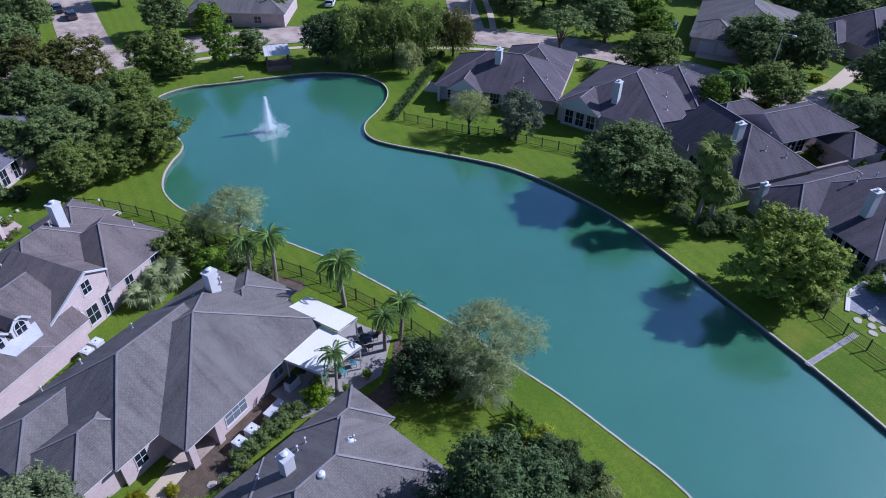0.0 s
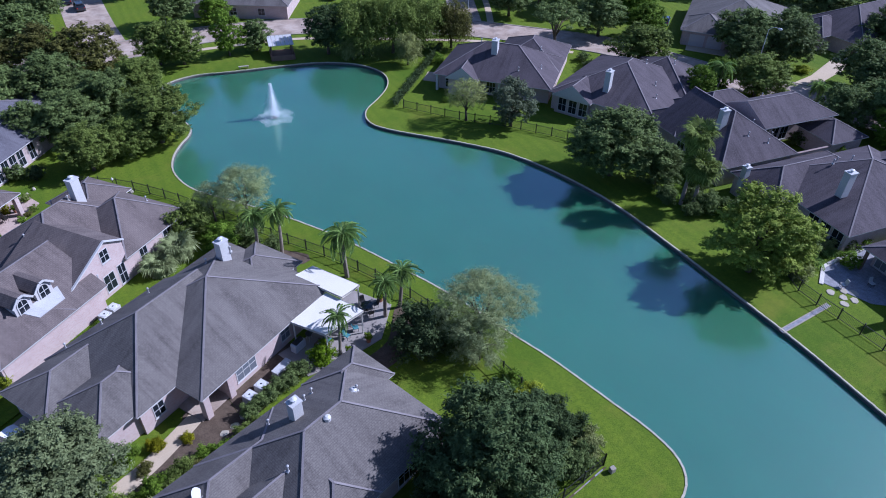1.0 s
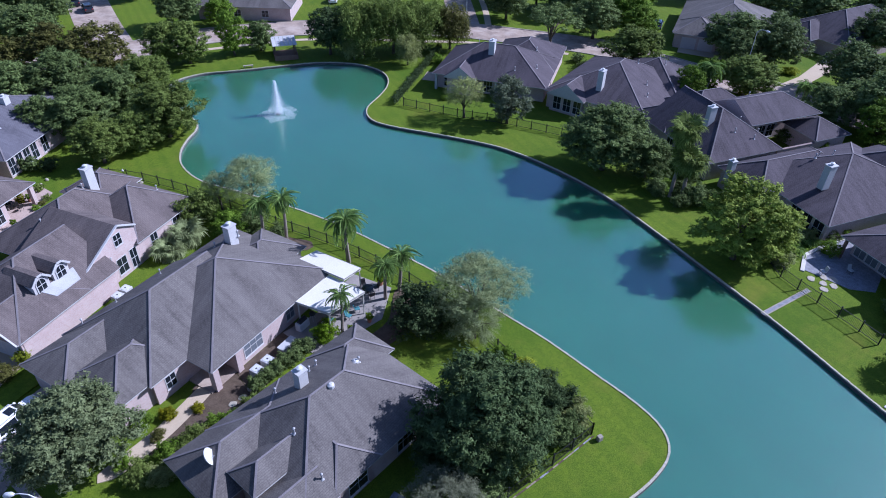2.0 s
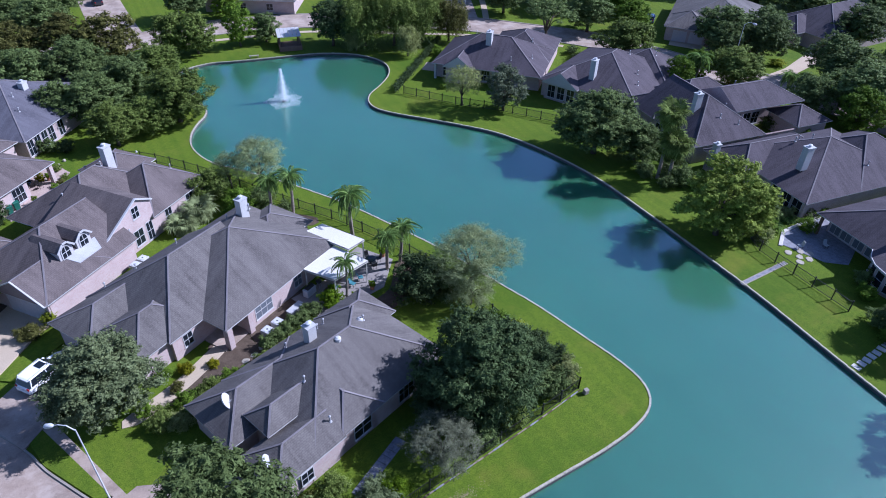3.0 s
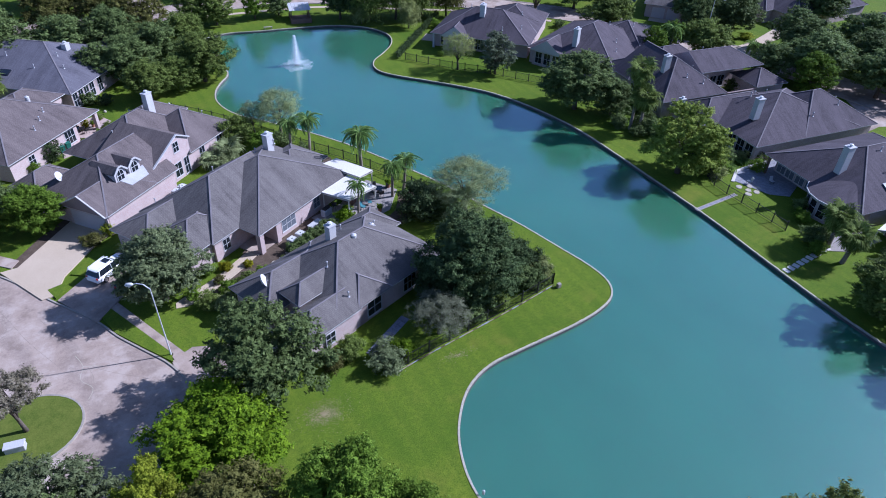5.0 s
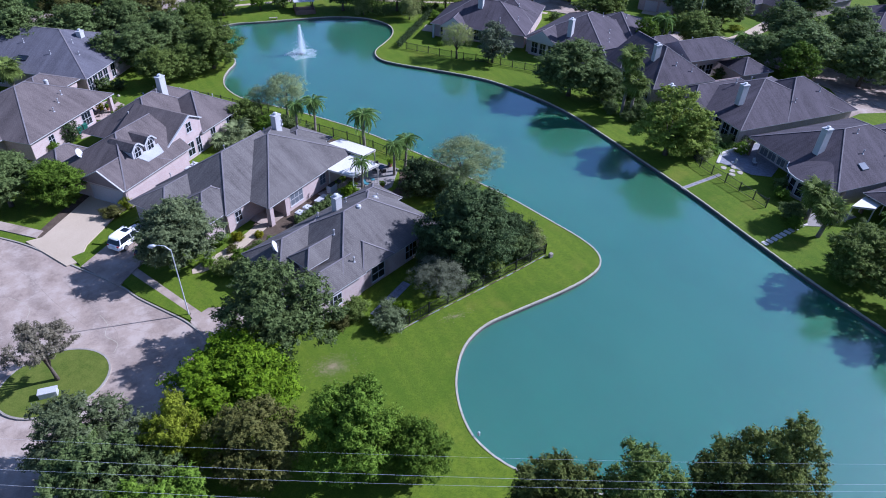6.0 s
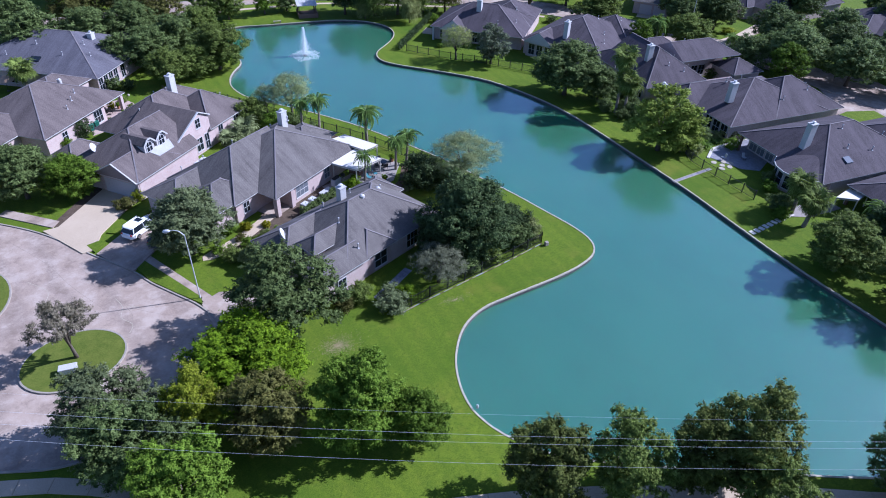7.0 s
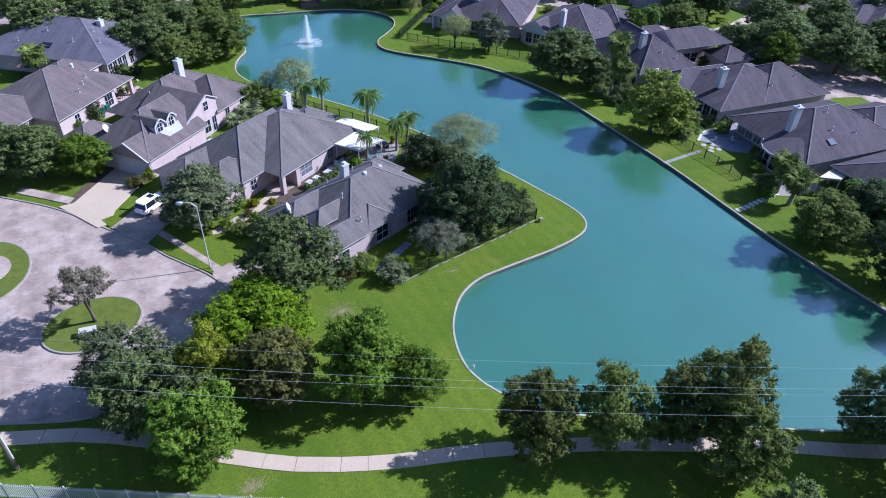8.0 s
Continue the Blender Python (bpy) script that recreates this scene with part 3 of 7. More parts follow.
slab("patio", [(60.9, 19.9), (63.6, 21.5), (71.5, 21.4), (72, 16.5), (64.5, 13.5), (62.4, 15.2)], 0.05, GRAVEL, "grey stone patio behind a house", "patio", 0.1)
tagged(part("patio_edge", ribbon([(60.6, 19.7), (63.5, 21.5), (67.5, 21.6), (71.5, 21.4)], 0.45, 0.0, -0.1, 0.12), PALESTONE), "pale stone border along a grey patio", "patio edge", kind="structure")
slab("patio", [(57.5, 3.3), (60, 4.6), (66, 4.0), (66, 1.2), (60, 1.8)], 0.05, PATIO, "small grey concrete patio under palms", "patio", 0.1)
slab("patio", [(47.5, 89.5), (52.0, 85.0), (54.8, 87.6), (50.2, 92.4)], 0.06, DRIVE, "concrete patio beside a house", "patio", 0.1)
STRAW = mottled("dry_grass", (0.20, 0.17, 0.08), (0.33, 0.28, 0.16), 6.0, 0.95, 0.1, 0.3)
for cx, cy, rx, ry, n, seed in ((-5.0, 8.8, 2.6, 1.9, 1500, 3), (-19.2, -7.0, 1.6, 0.9, 900, 4), (9.0, 9.4, 2.4, 0.7, 260, 5)):
    s, r = Shape(), random.Random(seed)
    for i in range(n):
        a, d = r.uniform(0, math.tau), abs(r.gauss(0, 0.5))
        x, y, k, b = rx * d * math.cos(a), ry * d * math.sin(a), r.uniform(0.05, 0.14), r.uniform(0, math.tau)
        s.face([(x, y, 0.004), (x + k * math.cos(b), y + k * math.sin(b), 0.03), (x + k * 0.5 * math.cos(b + 1), y + k * 0.5 * math.sin(b + 1), 0.012)])
    tagged(part("dry_grass", s, STRAW), "thin straw-coloured dry grass in the lawn", "dry grass", kind="stuff").location = (cx, cy, 0)


def stones(name, pts, size, label, seed):
    r = random.Random(seed)
    for x, y in pts:
        sh = Shape()
        k, a0 = r.randint(6, 8), r.uniform(0, 6)
        ring = [(size * r.uniform(0.8, 1.15) * math.cos(a0 + i * math.tau / k), size * r.uniform(0.65, 0.95) * math.sin(a0 + i * math.tau / k)) for i in range(k)]
        sh.loft([[(a, b, -0.05) for a, b in ring], [(a, b, 0.05) for a, b in ring], [(0.92 * a, 0.92 * b, 0.075) for a, b in ring]])
        ob = tagged(part(name, sh, FLAG), label, "stepping stone", label)
        ob.matrix_world = pose(x, y, 0, 0, 0, r.uniform(0, 90))


for i in range(10):
    s = Shape(); k = 0.02 * (i * 7 % 5); s.box(-0.3 - k, 0.3, -0.42, 0.42 - k, -0.05, 0.06, 0, 0.02)
    ob = tagged(part("stepping_stone", s, PALESTONE), "pale square stepping stone in the lawn", "stepping stone", "pale square stepping stones in the lawn")
    ob.matrix_world = pose(49.9 + 0.93 * i, 2.95 + 0.06 * i, 0, 0, 0, 4 + 5 * (i % 3))
stones("stepping_stone", [(60.2, 18.5), (60.6, 17.3), (61.6, 18.0), (61.3, 16.4), (59.8, 16.6), (62.4, 17.2)], 0.55, "tan flagstone in the lawn by the fence", 5)
stones("stepping_stone", [(0.6, 33.2), (-0.3, 32.6), (-1.2, 32.0), (-2.2, 31.6), (2.0, 33.6), (3.2, 34.0), (4.4, 34.5)], 0.42, "flagstone in a garden walk", 6)
side_walk = thing("garden_walk", 4.2, 15.0, 0, 30, "narrow grey paved walk beside the house", "garden walk", kind="structure")
for i in range(9):
    s = Shape(); s.box(-3.15 + 0.7 * i, -2.48 + 0.7 * i, -0.5, 0.5, -0.1, 0.04 + 0.008 * (i % 3), 0, 0.02); part("paving_slab", s, GRAVEL, side_walk)

walk_e = thing("garden_walk", 54.2, 17.2, 0, 2, "narrow concrete walk with raised edges", "garden walk", kind="structure")
s = Shape(); s.box(-4, 4, -0.18, 0.18, -0.05, 0.02); part("bed", s, GRAVEL, walk_e, "grey gravel infill")
for y in (-0.24, 0.24):
    s = Shape(); s.box(-4, 4, y - 0.06, y + 0.06, -0.05, 0.07); part("edging", s, KERB, walk_e)


# ---- houses ----
EAVE = 3.0


def roof_block(u0, u1, v0, v1, ridge, ends="hh", eave=EAVE):
    """A hipped or gabled roof over a rectangle; the ridge runs along the longer side. ends: h or g at its low and high end.
    Slots: 0 shingles, 1 fascia, 2 gable wall. Returns the shape and the lines of its hips and ridge."""
    sh, along = Shape(), (u1 - u0) >= (v1 - v0)

    def P(a, b, z):
        return (a, b, z) if along else (b, a, z)
    a0, a1, b0, b1 = (u0, u1, v0, v1) if along else (v0, v1, u0, u1)
    half, mid = (b1 - b0) / 2, (b0 + b1) / 2
    r0 = a0 + (0 if ends[0] == "g" else half)
    r1 = a1 - (0 if ends[1] == "g" else half)
    if ends == "pp" or r0 > r1:
        r0 = r1 = (r0 + r1) / 2
    A, B, C, D = P(a0, b0, eave), P(a1, b0, eave), P(a1, b1, eave), P(a0, b1, eave)
    R0, R1 = P(r0, mid, ridge), P(r1, mid, ridge)

    def tri(pts, slot=0):
        pts = [p for i, p in enumerate(pts) if p != pts[i - 1]]
        sh.face(pts if along else pts[::-1], slot)
    tri([A, B, R1, R0])
    tri([C, D, R0, R1])
    tri([B, C, R1], 2 if ends[1] == "g" else 0)
    tri([D, A, R0], 2 if ends[0] == "g" else 0)
    low = [(p[0], p[1], eave - 0.11) for p in (A, B, C, D)]
    top = [A, B, C, D]
    for i in range(4):
        j = (i + 1) % 4
        tri([low[i], low[j], top[j], top[i]], 1)
    tri(low[::-1], 1)
    caps = [(R0, R1)] if R0 != R1 else []
    caps += [(A, R0), (D, R0)] if ends[0] != "g" else []
    caps += [(B, R1), (C, R1)] if ends[1] != "g" else []
    return sh, caps


def window(parent, x, y, z, w, h, face, panes=2, pane=None):
    """A window in a wall; face: the direction that it looks, in degrees of the house."""
    f, t = Shape(), 0.07
    ring = [[(-w / 2 - t - k, -t - k), (w / 2 + t + k, -t - k), (w / 2 + t + k, h + t + k), (-w / 2 - t - k, h + t + k)] for k in (0, -t)]
    f.loft([[(a, y0, c) for a, c in ring[k]] for k, y0 in ((1, -0.05), (0, -0.05), (0, 0.04), (1, 0.04), (1, -0.05))], 0, False)
    ob = part("window", f, TRIM, parent, "white-framed window")
    ob.matrix_local = pose(x, y, z, 0, 0, face - 90)
    bars = [(-w / 2, w / 2, h / 2 - 0.03, h / 2 + 0.03)]
    bars += [(-w / 2 + w * k / panes - 0.025, -w / 2 + w * k / panes + 0.025, 0, h) for k in range(1, panes)]
    for k, (a, c, d, e) in enumerate(bars):
        m = Shape()
        m.box(a, c, -0.03, 0.03 + 0.004 * k, d, e)
        part("glazing_bar", m, TRIM, ob)
    sl = Shape()
    sl.box(-w / 2 - 0.12, w / 2 + 0.12, -0.05, 0.1, -t - 0.06, -t)
    part("sill", sl, TRIM, ob)
    g = Shape()
    g.box(-w / 2, w / 2, -0.04, 0.012, 0, h)
    part("pane", g, pane or GLASS, ob, "glass before pale blinds" if pane else "dark glass")


def arched_window(parent, x, y, z, w, h, face):
    """A round-headed window with a white frame."""
    f, g = Shape(), Shape()
    arc = [(math.cos(a) * w / 2, h - w / 2 + math.sin(a) * w / 2) for a in (i * math.pi / 10 for i in range(11))]
    inner = [(w / 2, 0)] + arc + [(-w / 2, 0)]
    outer = [(a * 1.22, b * 1.1 - 0.08) for a, b in inner]
    n = len(inner)
    for i in range(n):
        j = (i + 1) % n
        f.face([(outer[i][0], 0.05, outer[i][1]), (outer[j][0], 0.05, outer[j][1]), (inner[j][0], 0.05, inner[j][1]), (inner[i][0], 0.05, inner[i][1])][::-1])
        f.face([(outer[i][0], 0.05, outer[i][1]), (outer[j][0], 0.05, outer[j][1]), (outer[j][0], -0.05, outer[j][1]), (outer[i][0], -0.05, outer[i][1])])
    f.box(-0.03, 0.03, 0, 0.045, 0, h - 0.05)
    f.box(-w / 2, w / 2, 0, 0.045, h * 0.5 - 0.03, h * 0.5 + 0.03)
    ob = part("window", f, TRIM, parent, "white round-headed window")
    ob.matrix_local = pose(x, y, z, 0, 0, face - 90)
    g.loft([[(a, -0.04, b) for a, b in inner], [(a, 0.02, b) for a, b in inner]])
    part("pane", g, GLASS, ob, "dark glass")


def chimney(parent, x, y, z0, z1, turn=0, w=1.05, d=0.8, mat=None):
    c = Shape()
    c.box(-w / 2, w / 2, -d / 2, d / 2, z0, z1 - 0.35, 0, 0.02)
    c.box(-w / 2 - 0.06, w / 2 + 0.06, -d / 2 - 0.06, d / 2 + 0.06, z1 - 0.36, z1 - 0.24)
    ob = part("chimney", c, mat or TRIM, parent, "white-sided chimney")
    ob.matrix_local = pose(x, y, 0, 0, 0, turn)
    f = Shape()
    f.tube([(0, 0, z1 - 0.26), (0, 0, z1 - 0.02)], 0.16, 10)
    f.tube([(0, 0, z1 - 0.02), (0, 0, z1 + 0.04), (0, 0, z1 + 0.12)], [0.27, 0.27, 0.08], 10)
    part("flue", f, STEEL, ob, "metal flue with a rain cap")


def vent(parent, x, y, z, h=0.55, r=0.06):
    f = Shape()
    f.tube([(x, y, z - 0.3), (x, y, z + h)], r, 8)
    f.tube([(x, y, z + h), (x, y, z + h + 0.05), (x, y, z + h + 0.12)], [r * 2, r * 2, r * 0.6], 8)
    f.tube([(x, y, z - 0.05), (x, y, z + 0.06)], [r * 3.2, r * 1.3], 8)
    part("vent_pipe", f, VENT, parent, "grey metal vent pipe")


def roof_z(blocks, u, v):
    """The height of the highest roof over a spot."""
    best = EAVE
    for b in blocks:
        u0, u1, v0, v1, ridge, ends, eave = b
        if u0 <= u <= u1 and v0 <= v <= v1:
            along = (u1 - u0) >= (v1 - v0)
            a0, a1, b0, b1, a, c = (u0, u1, v0, v1, u, v) if along else (v0, v1, u0, u1, v, u)
            half = (b1 - b0) / 2
            f = min(c - b0, b1 - c) / half
            if ends[0] == "h":
                f = min(f, (a - a0) / half)
            if ends[1] == "h":
                f = min(f, (a1 - a) / half)
            best = max(best, eave + (ridge - eave) * f)
    return best


def house(turn, blocks, label, roof=SHINGLE, wall=BRICK, walls=None, mass=SIDING):
    """A house from roof blocks (u0, u1, v0, v1, ridge, ends, eave), its plan turned about the world's origin.
    walls: for a block, its own wall rectangle (None: no wall). Returns the thing and a function that turns plan into local places."""
    uc = sum(b[0] + b[1] for b in blocks) / (2 * len(blocks))
    vc = sum(b[2] + b[3] for b in blocks) / (2 * len(blocks))
    c, sn = math.cos(radians(turn)), math.sin(radians(turn))
    h = thing("house", uc * c - vc * sn, uc * sn + vc * c, 0, turn, label, "house", "houses round the lake")
    for i, (u0, u1, v0, v1, ridge, ends, eave) in enumerate(blocks):
        lift = eave + 0.004 * i
        sh, caps = roof_block(u0 - uc, u1 - uc, v0 - vc, v1 - vc, ridge, ends, lift)
        rf = part("roof", sh, [roof, TRIM, mass], h, "", uv=True)
        cp = Shape()
        for p, q in caps:
            cp.strip(p, q, 0.17, 0.03, 0.004)
        part("ridge_cap", cp, RIDGE, rf, "lighter ridge shingles")
        w = (walls or {}).get(i, (u0 + 0.5, u1 - 0.5, v0 + 0.5, v1 - 0.5))
        if w:
            ws = Shape()
            ws.box(w[0] - uc, w[1] - uc, w[2] - vc, w[3] - vc, -0.1, lift - 0.11)
            part("wall", ws, wall, h, uv=True)
    h["uc"], h["vc"] = uc, vc
    return h, (lambda u, v: (u - uc, v - vc))


def plan(turn, x, y):
    """A world place in the turned plan of a house."""
    c, sn = math.cos(radians(turn)), math.sin(radians(turn))
    return x * c + y * sn, -x * sn + y * c


def garage_door(parent, x, y, face, w=4.9, h=2.15):
    d = Shape()
    d.box(-w / 2, w / 2, -0.05, 0.03, 0, h)
    for r in range(4):
        for k in range(8):
            x0 = -w / 2 + w * k / 8
            d.box(x0 + 0.06, x0 + w / 8 - 0.06, 0.03, 0.045, r * h / 4 + 0.06, (r + 1) * h / 4 - 0.06)
    ob = part("garage_door", d, GARAGE, parent, "grey panelled garage door")
    ob.matrix_local = pose(x, y, 0.05, 0, 0, face - 90)
    f = Shape()
    for a, b, z0, z1 in ((-w / 2 - 0.12, -w / 2, 0, h + 0.12), (w / 2, w / 2 + 0.12, 0, h + 0.12), (-w / 2, w / 2, h, h + 0.12)):
        f.box(a, b, -0.05, 0.05, z0, z1)
    part("door_frame", f, TRIM, ob)


def dish(parent, x, y, z, turn, size=0.5):
    d = Shape()
    rings = []
    for k in range(5):
        r = size * k / 4
        rings.append([(max(r, 0.01) * math.cos(i * math.tau / 16), 0.25 * r * r * 4 - 0.1, 1.25 * max(r, 0.01) * math.sin(i * math.tau / 16)) for i in range(16)])
    d.loft(rings)
    d.tube([(0, -0.1, 0), (0, -0.25, -0.45)], 0.04, 6)
    d.tube([(0, 0, -0.5), (0, 0.55, -0.1)], 0.025, 6)
    ob = part("satellite_dish", d, DISH, parent, "pale grey satellite dish", smooth=False)
    ob.matrix_local = pose(x, y, z + 0.5, 25, 0, turn)
    return ob


def B(u0, u1, v0, v1, ridge, ends="hh", eave=EAVE):
    return (u0, u1, v0, v1, ridge, ends, eave)


def fit_chimney(h, blocks, turn, x, y, top, w=1.05, d=0.8):
    u, v = plan(turn, x, y)
    chimney(h, u - h["uc"], v - h["vc"], roof_z(blocks, u, v) - 1.2, top, 0, w, d)


def fit_vents(h, blocks, spots):
    for u, v in spots:
        vent(h, u - h["uc"], v - h["vc"], roof_z(blocks, u, v))


# the house with the white patio covers
blocks = [B(13.9, 31.0, 30.3, 45.0, 7.2, "pp"), B(10.0, 23.0, 33.4, 45.5, 6.9, "hg"), B(6.8, 15, 33.8, 40.6, 4.9), B(5.8, 16, 39.0, 45.3, 4.6), B(25.5, 32.6, 35.4, 42.0, 4.7)]
house_m, loc = house(30, blocks, "single-storey pink brick house with grey shingle roof", walls={0: (17.0, 30.4, 31.0, 44.4)})
fit_chimney(house_m, blocks, 30, 3.1, 48.5, 7.6, 1.1, 0.85)
fit_vents(house_m, blocks, [(25.5, 41.5), (29.5, 43.0), (20, 43.6), (15, 43.9), (11.5, 44.1), (27.5, 40)])
window(house_m, *loc(19.4, 31.0), 0.7, 2.3, 1.6, -90, 3, BLIND)
window(house_m, *loc(24.6, 31.0), 0.8, 1.1, 1.5, -90, 2, BLIND)
window(house_m, *loc(12.2, 33.9), 0.9, 1.0, 1.4, -90)
window(house_m, *loc(17.0, 34.5), 0.4, 1.2, 2.0, 180)
garage_door(house_m, *loc(6.8, 41.8), 180)
for u, v in ((14.5, 30.9), (17.2, 30.9)):
    s = Shape(); x, y = loc(u, v); s.box(x - 0.32, x + 0.32, y - 0.32, y + 0.32, 0, 2.84, 0, 0.02)
    part("porch_column", s, BRICK, house_m, "square brick porch column", uv=True)
s = Shape(); x, y = loc(15.5, 32.8); s.box(x - 1.7, x + 1.5, y - 1.9, y + 2.2, -0.05, 0.14)
part("porch_floor", s, CONCRETE, house_m)

# the house in front of it
blocks_f = [B(4.6, 20.4, 15.2, 27.4, 6.6), B(0.95, 12, 20.85, 27.36, 4.95), B(1.15, 7.9, 15.05, 19.8, 4.32, "hg"), B(7.6, 12.4, 15.2, 21.2, 4.65), B(3.3, 9.9, 18.9, 22.2, 5.1, "hh", 3.95), B(15.0, 21.2, 22.4, 27.5, 4.6)]
house_f, loc = house(20, blocks_f, "pink brick house with hipped grey roof beside a dark oak", walls={4: (3.7, 9.0, 19.3, 21.8)})
fit_chimney(house_f, blocks_f, 20, 2.9, 26.2, 7.3, 0.9, 0.8)
fit_vents(house_f, blocks_f, [(13.5, 25.0), (14.4, 25.2), (10.2, 25.4), (8.3, 20.4), (7.6, 16.6), (16.5, 22.0)])
dish(house_f, *loc(2.9, 24.0), 4.0, 228, 0.62)
dish(house_f, *loc(1.7, 17.4), 3.0, 235, 0.72)
window(house_f, *loc(10.2, 15.7), 0.5, 1.9, 1.9, -90)
window(house_f, *loc(15.5, 15.7), 0.5, 1.8, 2.0, -90, 3)
window(house_f, *loc(4.0, 15.4), 0.9, 1.1, 1.3, -90)
for u, v in ((12.6, 21.0), (16.2, 22.1)):
    s = Shape()
    (x, y), z = loc(u, v), roof_z(blocks_f, u, v)
    s.tube([(x, y, z - 0.25), (x, y, z + 0.14), (x, y, z + 0.26)], [0.3, 0.3, 0.12], 14)
    part("roof_vent", s, TRIM, house_f, "round white roof vent")

# the house with the two dormers
blocks_l = [B(14.6, 26.9, 45.8, 58.0, 6.8, "hg"), B(24.0, 38.6, 50.0, 62.4, 7.0), B(30.9, 41, 47.1, 57.4, 6.4, "pp"), B(35.5, 42, 56.5, 63.4, 4.8), B(15.0, 21.4, 57.2, 62.0, 4.3, "hh", 2.7), B(14.4, 23.0, 45.85, 53.0, 5.1, "gh")]
house_l, loc = house(39, blocks_l, "pink brick house with white dormers and a grey garage", roof=SHINGLE_MID, walls={1: (30, 38.1, 52, 61.9), 2: (31.3, 40.5, 47.6, 56.9)})
s, (x, y) = Shape(), loc(29.2, 47.5)
prof = [(x - 6.8, 3.0), (x + 2.1, 3.0), (x + 2.1, 5.3), (x, 6.45)]
s.face([(a, y, z) for a, z in prof], 1)
s.face([(prof[3][0], y - 0.25, prof[3][1]), (prof[3][0], y + 9, prof[3][1]), (prof[0][0], y + 9, prof[0][1]), (prof[0][0], y - 0.25, prof[0][1])], 0)
s.face([(prof[2][0] + 0.2, y - 0.25, 5.19), (prof[2][0] + 0.2, y + 9, 5.19), (prof[3][0], y + 9, prof[3][1]), (prof[3][0], y - 0.25, prof[3][1])], 0)
s.face([(x + 2.1, y, 3.0), (x + 2.1, y + 9, 3.0), (x + 2.1, y + 9, 5.25), (x + 2.1, y, 5.25)], 1)
part("gable", s, [SHINGLE_MID, BRICK], house_l, "white gable with a shingled roof", uv=True)
fit_chimney(house_l, blocks_l, 39, -8.5, 66.3, 8.4, 1.15, 0.85)
fit_vents(house_l, blocks_l, [(27.5, 56.4), (33.2, 58.8), (39.2, 51.4), (27.2, 47.2), (34, 57)])
garage_door(house_l, *loc(14.9, 49.4), 180)
s = Shape()
s.strip((x - 6.8, y - 0.16, 3.0), (x, y - 0.16, 6.45), 0.22, 0.14, -0.1)
s.strip((x, y - 0.16, 6.45), (x + 2.3, y - 0.16, 5.19), 0.22, 0.14, -0.1)
part("barge_board", s, TRIM, house_l)
window(house_l, *loc(28.9, 47.5), 4.1, 0.95, 1.35, -90)
s, (x, y) = Shape(), loc(14.36, 45.95)
s.loft([[(x, y + 0.1, 3.02), (x, y + 6.85, 3.02), (x, y + 3.475, 4.98)], [(x + 0.02, y + 0.1, 3.02), (x + 0.02, y + 6.85, 3.02), (x + 0.02, y + 3.475, 4.98)]])
part("gable_panel", s, GABLE, house_l, "dull brown boarded gable over the garage")
s = Shape()
s.strip((x - 0.05, y - 0.1, 2.98), (x - 0.05, y + 3.475, 5.08), 0.16, 0.12, -0.08)
s.strip((x - 0.05, y + 3.475, 5.08), (x - 0.05, y + 7.05, 2.98), 0.16, 0.12, -0.08)
part("barge_board", s, TRIM, house_l)
# pale sheet on the slope: sunlight on the shingles, put in as colour
s = Shape()
k = 3.8 / 6.1
s.loft([[(loc(a, 0)[0], loc(0, b)[1], 3.03 + k * (b - 45.8) + dz) for a, b in ((20.3, 47.1), (23.2, 47.1), (23.7, 48.3), (19.6, 48.3))] for dz in (-0.05, 0.03)])
part("apron", s, VENT, house_l, "pale strip for the sunlit roof before the dormers")
ws, (x, y) = Shape(), loc(26.7, 47.55)
ws.box(x, x + 4.55, y, y + 4, -0.1, 3.05)
part("wall", ws, BRICK, house_l, uv=True)
window(house_l, *loc(30.3, 47.55), 0.3, 0.9, 2.3, -90)
window(house_l, *loc(28.6, 47.55), 0.6, 1.3, 1.9, -90)
window(house_l, *loc(33.6, 47.6), 0.6, 1.0, 1.9, -90)
arched_window(house_l, *loc(37.4, 47.6), 0.6, 1.2, 2.2, -90)
window(house_l, *loc(40.5, 52.6), 0.6, 1.6, 1.9, 0, 3)
